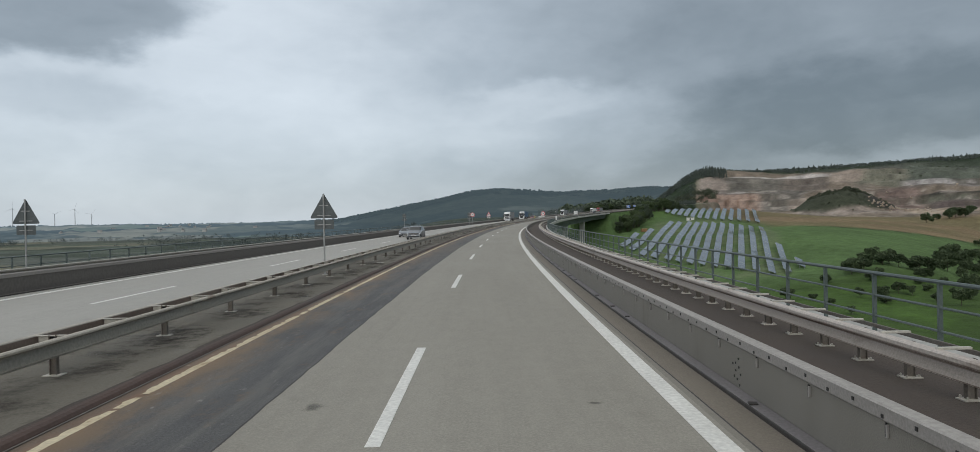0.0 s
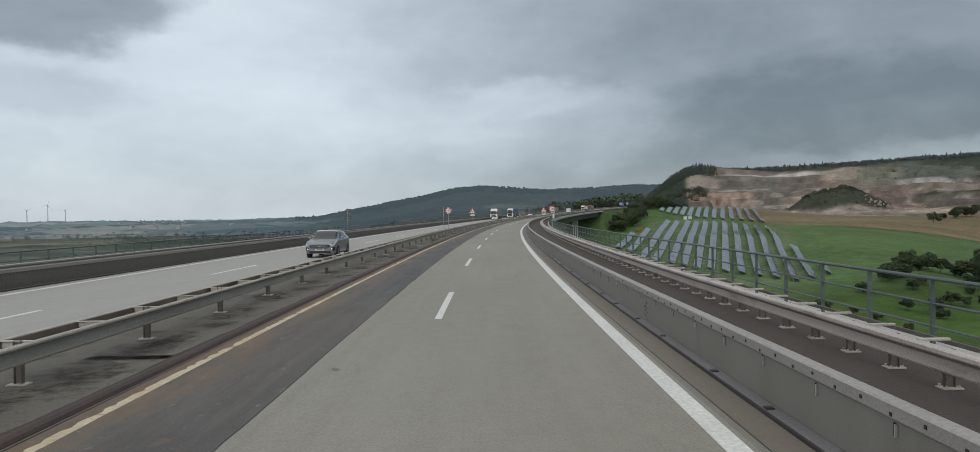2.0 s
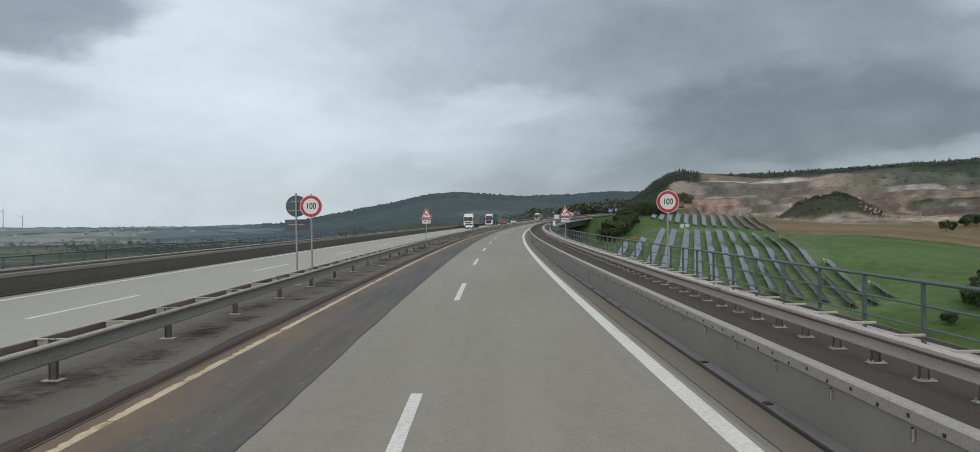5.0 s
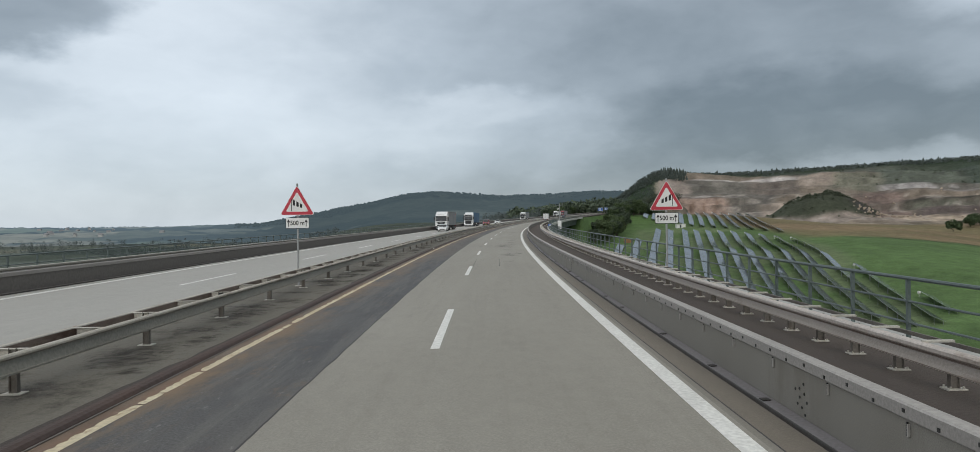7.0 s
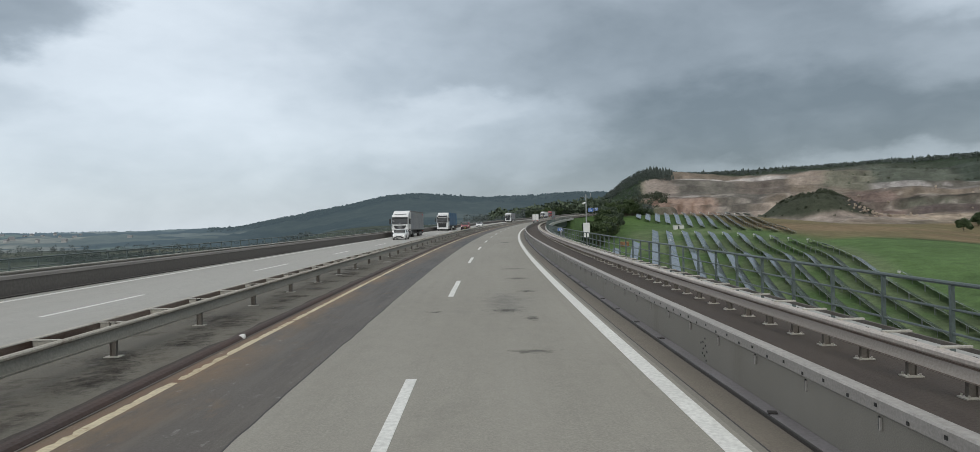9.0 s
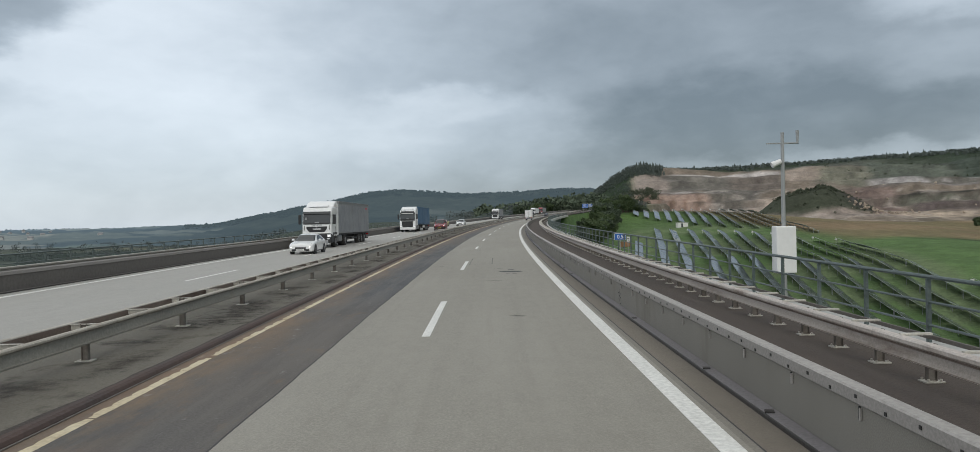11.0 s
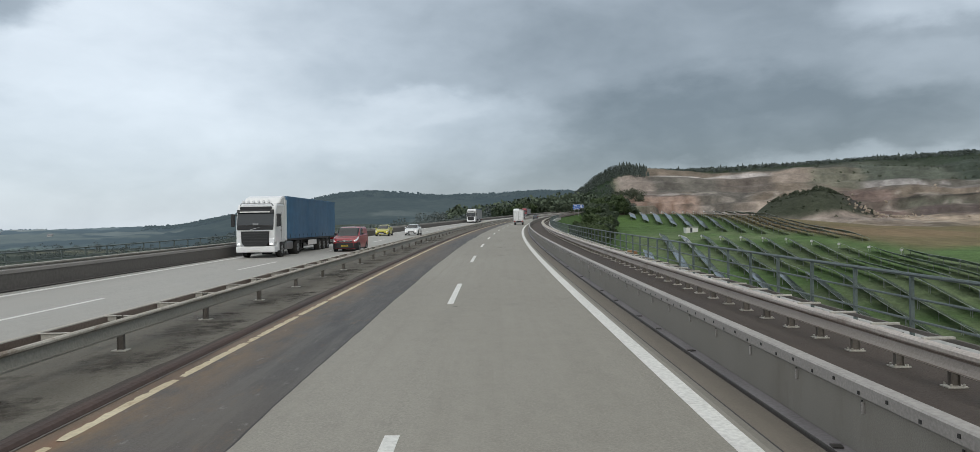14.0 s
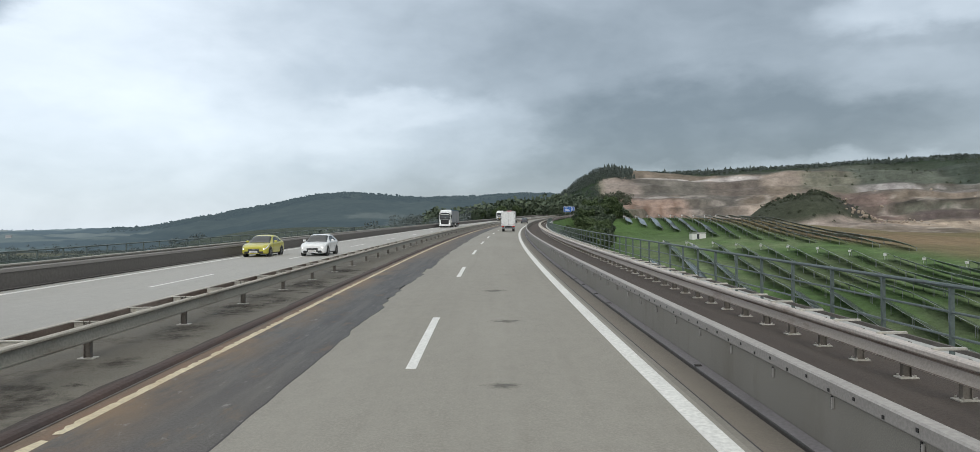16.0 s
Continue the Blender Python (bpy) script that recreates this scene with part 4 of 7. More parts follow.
def land(x, y, hills=False):
    x, y = np.asarray(x, float), np.asarray(y, float)
    r, az = np.hypot(x, y), np.degrees(np.arctan2(x, y))
    # valley floor and the spur that carries the solar park and the end of the viaduct
    toe = 308 + np.maximum(x - 215, 0) * 1.2 + np.maximum(-x - 25, 0) * 0.25
    spur = -31 + (31.5 + 0.006 * np.maximum(y - 560, 0)) * (1 - np.exp(-np.maximum(y - toe, 0) / 120.0))
    spur += (1.6 * sstep(520, 640, y) + 6.2 * sstep(585, 765, y) * (1 - sstep(240, 340, x))) * (1 - sstep(900, 1000, r))
    valley = -31 + np.interp(r, [0, 250, 320, 800, 1500, 2500, 3400, 4800], [-9, -6, 0, -4, 2, 14, 26, 26])
    w_left = sstep(-20, -260, x)
    z = spur - 7 * sstep(toe - 30, toe - 150, y)
    z = z * (1 - w_left) + valley * w_left
    # the solar slope dips towards the road as well as towards the valley
    a_ = y + 1.8 * (np.clip(x, 112, 190) - 150)
    slope = np.interp(a_, [240, 300, 340, 380, 410, 440, 490, 530, 550, 606, 650, 700, 760], [-31, -26.9, -24.5, -21.8, -19.8, -17.3, -12.3, -9.9, -8.9, -6.5, -4.0, -2.4, -0.6])
    w_park = sstep(45, 75, x) * (1 - sstep(176, 222, x)) * sstep(265, 320, y) * (1 - sstep(620, 740, y))
    z = z * (1 - w_park) + slope * w_park
    # wooded hills far ahead and to the left
    top = np.interp(az, [-60, -40, -27, -22, -17, -11.4, -7.5, -3.6, -0.6, 1.4, 6.4, 9, 14.5, 20, 60], [0, 2, 4, 0, 2, 12, 50, 80, 104, 109, 92, 90, 108, 110, 110])
    front = np.interp(az, [-60, -20, 0, 20], [2600, 1900, 1500, 1500])
    # (the ground itself sinks away below the distant hills)
    rise = sstep(front, front + 1150, r)
    far = np.maximum(top, -20) * rise
    hill = np.where(r > 900, z * (1 - sstep(front - 500, front + 1150, r)) + far, z)
    z = hill if hills else np.where(az < 15, z - 60 * sstep(front + 60, front + 500, r), hill)
    # quarry hillside
    q = np.interp(r, [600, 800, 900, 1000, 1120, 1205, 1275, 1330, 1433, 1560, 1750, 4800], [-15, -9, -3, 3, 8, 11, 38, 45, 74, 88, 92, 80]) + 12 * sstep(20, 38, az) * sstep(1350, 1560, r)
    lo_az = 13.5 - 1.9 * sstep(1230, 1370, r)
    qw = sstep(lo_az, 17.6, az) * sstep(820, 930, r) * (1 - sstep(60, 90, az))
    step = 13.0
    qs = q + 5 * fbm(x, y, 160, 3)
    ter = np.floor(qs / step) * step + step * sstep(0.55, 0.95, qs / step - np.floor(qs / step))
    qm = quarry_mask(az, r)
    q = q * (1 - 0.55 * qm) + ter * 0.55 * qm + qm * 7 * fbm(x, y, 60, 5)
    # a wooded knoll at its left end and the hollow in front of it
    knoll = 12 * np.exp(-(((x - 440) / 85) ** 2 + ((y - 1400) / 120) ** 2))
    z = z * (1 - qw) + q * qw + knoll
    z = z - 2.0 * np.exp(-(((x - 192) / 42) ** 2 + ((y - 512) / 38) ** 2))
    # green mound inside the pit
    mx = (x - 530 - 0.25 * (y - 1030)) / np.where(x < 530, 74, 56)
    mnd = np.exp(-(mx ** 2 + ((y - 1030) / 50) ** 2 + 0.35 * fbm(x, y, 38, 14, 3)) ** 2 * 0.9 * (mx ** 2 + ((y - 1030) / 50) ** 2 + 0.35 * fbm(x, y, 38, 14, 3) > 0))
    z = z + mnd * (27 + 9 * fbm(x, y, 30, 12, 3) - 9 * sstep(500, 440, x))
    z = z + fbm(x, y, 90, 1) * 1.6 * sstep(150, 500, r) + fbm(x, y, 600, 2) * 9 * sstep(1200, 2600, r) + fbm(x, y, 70, 8, 3) * 6 * sstep(1500, 2300, r) * (1 - qm)
    # the valley side falls away left of the bridge end
    s_, u_ = road_su(x, y)
    z = z - 26 * (1 - sstep(-120, -28, u_)) * sstep(300, 420, s_) * (1 - sstep(760, 930, s_)) * (1 - w_left) * (y > 0)
    # bed of the road beyond the viaduct, and clear space below it
    s_, u_ = road_su(x, y)
    rz = K * s_ * s_ / 2
    c = (sstep(-24, -21, u_) * (1 - sstep(8, 11, u_)))
    z = np.where((s_ > 585) & (s_ < 1150) & (y > 0), z * (1 - c) + (rz - 0.35) * c, z)
    near = (1 - sstep(12, 40, np.abs(u_ + 7) - 15)) * (s_ < 600) * (s_ > -60)
    z = np.where(near > 0, np.minimum(z, rz - 5.0 * near + 40 * (1 - near)), z)
    return z


def land_z(x, y, hills=False):
    return float(land(np.array([x]), np.array([y]), hills)[0])


rr = np.concatenate([6.0 * (940 / 6.0) ** (np.arange(230) / 230), np.arange(940, 1640, 5.0), 1640 * (4750 / 1640) ** (np.arange(61) / 60)])
RINGS = len(rr) - 1
aa = np.concatenate([np.linspace(-48, 62, 500, endpoint=False), np.linspace(62, 312, 140, endpoint=False)])
gx, gy = np.meshgrid(np.radians(aa), rr, indexing="xy")
X, Y = gy * np.sin(gx), gy * np.cos(gx)
Z = land(X, Y)
n_a = len(aa)
verts = np.column_stack([X.ravel(), Y.ravel(), Z.ravel()]).tolist()
idx = np.arange((RINGS + 1) * n_a).reshape(RINGS + 1, n_a)
q0, q1 = idx[:-1], idx[1:]
faces = np.stack([q0, np.roll(q0, -1, 1), np.roll(q1, -1, 1), q1], -1).reshape(-1, 4).tolist()
faces.append(idx[0][::-1].tolist())
gme = mesh_from("ground", verts, faces, smooth=True)

# what grows or lies where
AZ, RR = np.degrees(np.arctan2(X, Y)), np.hypot(X, Y)


def col(c):
    return np.array(c)[None, None, :]


def lay(base, c, w):
    return base * (1 - w[..., None]) + col(c) * w[..., None]


g1 = fbm(X, Y, 120, 21)
land_c = np.zeros(X.shape + (3,)) + col((0.055, 0.095, 0.026))
land_c = lay(land_c, (0.075, 0.14, 0.030), sstep(0.0, 0.3, g1))
toe_ = 308 + np.maximum(X - 215, 0) * 1.2
# bright meadow right of the solar park
border = Y - (514 + 0.10 * (X - 205))
meadow = sstep(toe_ - 10, toe_ + 18, Y) * sstep(60, 75, X) * (1 - sstep(640, 760, Y) * (1 - sstep(212, 240, X)))
land_c = lay(land_c, (0.100, 0.166, 0.060), meadow)
off_, len_ = X * 0.9397 - Y * 0.342, X * 0.342 + Y * 0.9397
park = sstep(-78, -70, off_) * (1 - sstep(18, 26, off_)) * sstep(345, 358, len_) * (1 - sstep(640, 690, len_))
land_c = lay(land_c, (0.150, 0.190, 0.100), park * sstep(-0.25, 0.15, fbm(X, Y, 14, 33)) * 0.8)
# mown stubble field, then bare ground below the pit
stub = sstep(-2, 10, border) * sstep(-10, 10, X - 214 - np.maximum(Y - 560, 0) * 0.12) * (1 - sstep(930, 960, RR))
hedge = np.exp(-((border + 3) / 5) ** 2) * sstep(225, 250, X) * (RR < 900)
land_c = lay(land_c, (0.185, 0.155, 0.085), stub)
land_c = lay(land_c, (0.235, 0.175, 0.105), stub * sstep(-0.05, 0.25, fbm(X, Y * 2, 80, 31)))
land_c = lay(land_c, (0.03, 0.042, 0.02), hedge * 0.8)
qm = quarry_mask(AZ, RR)
rock = fbm(X, Y, 130, 41)
def patch(az0, az1, r0, r1, c, amount=1.0, rough=1.0, seed=1):
    """Colours a stretch of hillside whose border is torn by noise."""
    global land_c
    n1, n2 = rough * fbm(X, Y, 70, 80 + seed), rough * fbm(X, Y, 45, 90 + seed)
    a_, r_, e_ = AZ + 1.1 * n1, RR + 38 * n2, min(9, 0.3 * (r1 - r0))
    w = sstep(az0 - 0.4, az0 + 0.4, a_) * (1 - sstep(az1 - 0.4, az1 + 0.4, a_)) * sstep(r0 - e_, r0 + e_, r_) * (1 - sstep(r1 - e_, r1 + e_, r_))
    # each colour is greyed and blued a little to stand for haze
    grey = sum(c) / 3
    land_c = lay(land_c, tuple(1.08 * (0.80 * x + 0.20 * grey) * k for x, k in zip(c, (1.0, 1.0, 1.05))), w * amount)


# bare clay; olive spoil face with a pale crest; orange cuts; rubble; mown humps; dark benches; sand
land_c = lay(land_c, (0.225, 0.185, 0.148), qm)
land_c = lay(land_c, (0.170, 0.150, 0.125), qm * sstep(-0.05, 0.25, fbm(X, Y, 120, 41)) * 0.8)
patch(16.6, 19.2, 1275, 1415, (0.255, 0.208, 0.165), 0.95, 0.5, seed=8)
patch(18.8, 26.0, 1298, 1424, (0.142, 0.130, 0.104), 0.97, 0.4, seed=2)
patch(23.0, 26.2, 1318, 1412, (0.150, 0.118, 0.092), 0.70, 0.6, seed=3)
patch(25.8, 28.0, 1372, 1445, (0.285, 0.228, 0.172), 0.95, 0.5, seed=7)
patch(19.4, 26.0, 1424, 1440, (0.430, 0.390, 0.345), 0.95, 0.35, seed=6)
patch(24.0, 50, 1446, 1570, (0.088, 0.098, 0.074), 0.95, 0.5, seed=5)
patch(27.9, 31.0, 1345, 1440, (0.160, 0.158, 0.108), 0.95, 0.5, seed=20)
patch(30.8, 50, 1352, 1500, (0.092, 0.108, 0.078), 0.97, 0.5, seed=4)
patch(35.3, 50, 1352, 1560, (0.050, 0.068, 0.048), 0.90, 0.6, seed=21)
patch(17.0, 22.5, 1284, 1297, (0.330, 0.300, 0.265), 0.85, 0.45, seed=22)
patch(17.2, 21.0, 1278, 1284, (0.120, 0.090, 0.070), 0.90, 0.30, seed=23)
patch(16.4, 21.8, 1196, 1279, (0.325, 0.222, 0.160), 0.97, 0.4, seed=9)
ribs = sstep(0.15, 0.6, np.sin(AZ * 8 - RR * 0.055 + 2.2 * fbm(X, Y, 90, 55)))
land_c = lay(land_c, (0.190, 0.124, 0.092), ribs * sstep(1203, 1212, RR) * (1 - sstep(1266, 1276, RR)) * sstep(16.8, 17.4, AZ) * (1 - sstep(21.2, 22.0, AZ)) * 0.75)
patch(21.4, 24.2, 1190, 1312, (0.165, 0.150, 0.122), 0.95, 0.7, seed=10)
patch(23.5, 25.2, 1090, 1255, (0.345, 0.275, 0.210), 0.90, 0.6, seed=11)
patch(29.2, 32.0, 1128, 1295, (0.205, 0.142, 0.112), 0.92, 0.6, seed=12)
patch(31.0, 50, 1286, 1342, (0.180, 0.160, 0.138), 0.90, 0.6, seed=24)
patch(30.6, 50, 1336, 1358, (0.360, 0.330, 0.300), 0.85, 0.7, seed=13)
land_c = lay(land_c, (0.100, 0.094, 0.078), qm * sstep(30.5, 32, AZ) * sstep(0.05, 0.25, fbm(X, Y, 34, 44)) * sstep(1285, 1300, RR) * (1 - sstep(1354, 1362, RR)) * 0.85)
patch(31.6, 50, 1243, 1257, (0.048, 0.046, 0.034), 0.95, 0.2, seed=14)
patch(31.6, 50, 1228, 1243, (0.140, 0.140, 0.098), 0.95, 0.2, seed=15)
patch(32.2, 50, 1184, 1228, (0.105, 0.080, 0.070), 0.95, 0.35, seed=16)
patch(30.6, 35.0, 1030, 1180, (0.400, 0.312, 0.212), 0.95, 0.5, seed=17)
patch(35.2, 50, 980, 1180, (0.235, 0.195, 0.145), 0.85, seed=18)
patch(24.2, 31.0, 1030, 1108, (0.335, 0.272, 0.215), 0.85, 0.8, seed=19)
# broken rock and scree, drawn out down the slope
scree = fbm(AZ * 23, RR * 0.35, 11, 45, 3)
land_c = land_c * (1 + (qm * 0.55 * scree)[..., None])
land_c = lay(land_c, (0.420, 0.375, 0.330), qm * sstep(0.24, 0.42, fbm(X, Y, 16, 43, 3)) * sstep(20.5, 22, AZ) * (1 - sstep(1290, 1320, RR)) * 0.65)
land_c = lay(land_c, (0.105, 0.092, 0.076), qm * sstep(0.20, 0.40, fbm(X, Y, 18, 47, 3)) * (1 - sstep(1290, 1320, RR)) * 0.55)
# the green mound in the pit, and scrub above
mound = np.exp(-(((X - 522) / 68) ** 2 + ((Y - 1030) / 54) ** 2))
land_c = lay(land_c, (0.056, 0.064, 0.044), sstep(0.20, 0.30, mound + 0.16 * rock))
land_c = lay(land_c, (0.066, 0.062, 0.060), sstep(0.22, 0.36, mound + 0.16 * rock) * sstep(525, 545, X + 20 * rock) * 0.9)
land_c = lay(land_c, (0.330, 0.295, 0.250), sstep(0.18, 0.34, mound) * sstep(0.16, 0.30, fbm(X - 0.8 * Z, Y, 20, 58, 3)) * sstep(520, 545, X) * (1 - sstep(8, 30, Z - 16)) * 0.8)
wood_q = sstep(1470, 1560, RR + 60 * g1) * sstep(13, 15, AZ)
land_c = lay(land_c, (0.026, 0.042, 0.022), wood_q)
kn = (1 - sstep(16.5, 17.1, AZ + 0.9 * rock + 1.6 * (1 - sstep(1395, 1425, RR)) - 1.6)) * sstep(12, 13, AZ) * sstep(860, 930, RR)
kn = kn * (1 - sstep(16.7, 17.1, AZ + 0.6 * rock) * (1 - sstep(1395, 1425, RR)))
land_c = lay(land_c, (0.030, 0.050, 0.026), kn)
hollow = sstep(700, 800, Y) * (1 - sstep(13, 16.5, AZ)) * sstep(5, 7, AZ) * (1 - sstep(1500, 1700, RR))
land_c = lay(land_c, (0.032, 0.055, 0.022), hollow)
# far woods and fields, with blue-grey haze mixed into their colours
far_w = sstep(1350, 1600, RR) * (1 - sstep(14, 16, AZ))
fields = fbm(X, Y * 1.5, 420, 61)
land_c = lay(land_c, (0.040, 0.054, 0.050), far_w)
land_c = lay(land_c, (0.100, 0.114, 0.094), far_w * sstep(0.22, 0.30, fields) * np.where(AZ < -9, 0.8, 0.35))
land_c = lay(land_c, (0.16, 0.16, 0.115), far_w * sstep(0.20, 0.28, fbm(X, Y, 300, 67)) * (1 - sstep(-16, -10, AZ)))
# left valley: haze put in as greyer, bluer ground colours
left_m = (1 - sstep(-60, -30, X)) * (1 - far_w)
land_c = lay(land_c, (0.062, 0.080, 0.068), left_m)
left_m = left_m * (1 - sstep(-22, -15, AZ))
land_c = lay(land_c, (0.19, 0.22, 0.165), left_m * sstep(-0.3, 0.1, g1) * 0.8)
su_u = road_su(X, Y)[1]
land_c = lay(land_c, (0.060, 0.076, 0.058), (1 - sstep(-40, -26, su_u)) * sstep(430, 520, Y) * (1 - far_w) * (1 - sstep(3, 7, AZ)))
land_c = lay(land_c, (0.11, 0.135, 0.11), left_m * sstep(-0.15, 0.05, fbm(X, Y, 160, 71)) * 0.8)
low_left = (1 - sstep(-120, -60, X)) * (1 - far_w) * sstep(250, 400, RR)
land_c = lay(land_c, (0.115, 0.130, 0.112), low_left * sstep(0.05, 0.13, fbm(X, Y, 260, 73)))
land_c = lay(land_c, (0.180, 0.180, 0.130), low_left * sstep(0.20, 0.26, fbm(X, Y, 190, 75)))
land_c = lay(land_c, (0.034, 0.050, 0.042), low_left * sstep(0.06, 0.14, fbm(X, Y, 230, 77)))
attr = gme.color_attributes.new("land", "FLOAT_COLOR", "POINT")
rgba_ = np.ones((X.size, 4), dtype=np.float32)
rgba_[:, :3] = land_c.reshape(-1, 3)
attr.data.foreach_set("color", rgba_.ravel())
ground = tagged(part("ground", gme, M_GROUND, None), "rolling valley land with meadows, woods and a quarry hillside", "ground", kind="structure")

# distant hills as a backdrop behind everything, paled by haze put in as emission
def backdrop_mat():
    m, nt, ln, b = shader("distant_hills_haze_glow", 1.0, 0, 0.0)
    at_ = nt.new("ShaderNodeVertexColor")
    at_.layer_name = "land"
    v = coords(nt, ln, "world")
    f1 = noise_fac(nt, ln, v, 0.035, 6, 0.72)
    f2 = noise_fac(nt, ln, v, 0.008, 7, 0.75, (1, 1, 1), 0.42, 0.58)
    c = mix(nt, ln, 0.35, at_.outputs[0], mix(nt, ln, f1, (0.006, 0.010, 0.009), (0.050, 0.058, 0.046)), "MIX")
    c = mix(nt, ln, mix(nt, ln, 0.35, (0, 0, 0), f2), c, (0.012, 0.02, 0.016))
    ln.new(c, b.inputs["Base Color"])
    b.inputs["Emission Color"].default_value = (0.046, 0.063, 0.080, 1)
    haze_glow = nt.new("ShaderNodeVertexColor")
    haze_glow.layer_name = "haze_glow"
    ln.new(haze_glow.outputs[0], b.inputs["Emission Strength"])
    return m


M_BACKDROP = backdrop_mat()
ba = np.linspace(-62, 17.5, 420)
br = 1500 * (4740 / 1500.0) ** (np.arange(61) / 60)
bxx, byy = np.meshgrid(np.radians(ba), br, indexing="xy")
BX, BY = byy * np.sin(bxx), byy * np.cos(bxx)
BZ = land(BX, BY, True) - 14 * (1 - sstep(1500, 1750, np.hypot(BX, BY)))
BZ += fbm(BX, BY, 26, 91, 2) * 5 * sstep(1700, 2100, np.hypot(BX, BY))
BAZ, BRR = np.degrees(np.arctan2(BX, BY)), np.hypot(BX, BY)
left_w = 1 - sstep(-16, -7, BAZ)
for rk, zk, wk, ak, sd_ in ((2250, -13, 170, 7, 3), (2850, -6, 210, 6, 5), (3600, -2, 260, 5, 9)):
    crest = zk + ak * np.interp(BAZ, np.arange(-70, 25, 2.2), np.random.RandomState(sd_).uniform(-1, 1, 44)) + 1.4 * fbm(BX, BY, 120, 90 + sd_)
    bell = np.exp(-((BRR - rk - 90 * np.sin(BAZ * 0.55 + sd_)) / wk) ** 2)
    BZ = np.maximum(BZ, BZ * (1 - bell * left_w) + crest * bell * left_w)
bi = np.arange(BX.size).reshape(BX.shape)
bf = np.stack([bi[:-1, :-1], bi[:-1, 1:], bi[1:, 1:], bi[1:, :-1]], -1).reshape(-1, 4).tolist()
bme = mesh_from("backdrop", np.column_stack([BX.ravel(), BY.ravel(), BZ.ravel()]).tolist(), bf, smooth=True)
bc = np.zeros(BX.shape + (3,)) + col((0.018, 0.030, 0.024))
fl = fbm(BX, BY * 1.6, 420, 61)
bc = lay(bc, (0.115, 0.130, 0.098), sstep(0.10, 0.14, fl) * np.where(BAZ < -12, 0.9, 0.22))
meadow_b = sstep(0.26, 0.34, fbm(BX, BY * 1.4, 210, 63)) * (1 - sstep(2, 8, BAZ)) * (1 - sstep(2150, 2500, BRR))
bc = lay(bc, (0.165, 0.18, 0.150), meadow_b * 0.75)
bc = lay(bc, (0.28, 0.27, 0.21), sstep(0.22, 0.26, fbm(BX, BY * 1.3, 300, 67)) * (1 - sstep(-16, -8, BAZ)))
bc = lay(bc, (0.14, 0.175, 0.12), sstep(0.20, 0.25, fbm(BX, BY * 1.3, 350, 69)) * (1 - sstep(-20, -12, BAZ)))
# strength of the painted haze glow, rising with distance on the left
air_ = bme.color_attributes.new("haze_glow", "FLOAT_COLOR", "POINT")
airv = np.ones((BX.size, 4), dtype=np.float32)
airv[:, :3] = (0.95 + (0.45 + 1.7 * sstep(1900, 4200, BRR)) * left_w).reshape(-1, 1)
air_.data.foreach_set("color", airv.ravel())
battr = bme.color_attributes.new("land", "FLOAT_COLOR", "POINT")
brgba = np.ones((BX.size, 4), dtype=np.float32)
brgba[:, :3] = bc.reshape(-1, 3)
battr.data.foreach_set("color", brgba.ravel())
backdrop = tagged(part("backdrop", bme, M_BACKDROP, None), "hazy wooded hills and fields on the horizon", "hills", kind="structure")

# ---- road signs ----
def poly_plate(pts, y, thick=0.004):
    """A flat outline (x, z) extruded from y back to y + thick; its face looks to -y."""
    n = len(pts)
    verts = [(x, y, z) for x, z in pts] + [(x, y + thick, z) for x, z in pts]
    faces = [tuple(range(n)), tuple(range(2 * n - 1, n - 1, -1))] + [(i, i + n, (i + 1) % n + n, (i + 1) % n) for i in range(n)]
    bm = bmesh.new()
    vs = [bm.verts.new(v) for v in verts]
    for f in faces:
        bm.faces.new([vs[i] for i in f])
    bmesh.ops.recalc_face_normals(bm, faces=bm.faces)
    return bm


def tri(side, r=0.06):
    h = side * 0.866
    cs = [(-side / 2, 0), (side / 2, 0), (0, h)]
    cen = (0, h / 3)
    out = []
    for i, (x, z) in enumerate(cs):
        a0 = {0: 150, 1: 270, 2: 30}[i]
        ix, iz = x + (cen[0] - x) * r * 2 / (side * 0.577), z + (cen[1] - z) * r * 2 / (side * 0.577)
        for k in range(5):
            a = radians(a0 + 30 * k)
            out.append((ix + r * math.cos(a), iz + r * math.sin(a)))
    return out


def rect(x0, x1, z0, z1, r=0.03):
    out = []
    for cx, cz, a0 in ((x0 + r, z0 + r, 180), (x1 - r, z0 + r, 270), (x1 - r, z1 - r, 0), (x0 + r, z1 - r, 90)):
        for k in range(4):
            a = radians(a0 + 30 * k)
            out.append((cx + r * math.cos(a), cz + r * math.sin(a)))
    return out


def circ(r, cz, n=32, cx=0.0):
    return [(cx + r * math.cos(2 * math.pi * i / n), cz + r * math.sin(2 * math.pi * i / n)) for i in range(n)]


def shift(pts, dx, dz):
    return [(x + dx, z + dz) for x, z in pts]


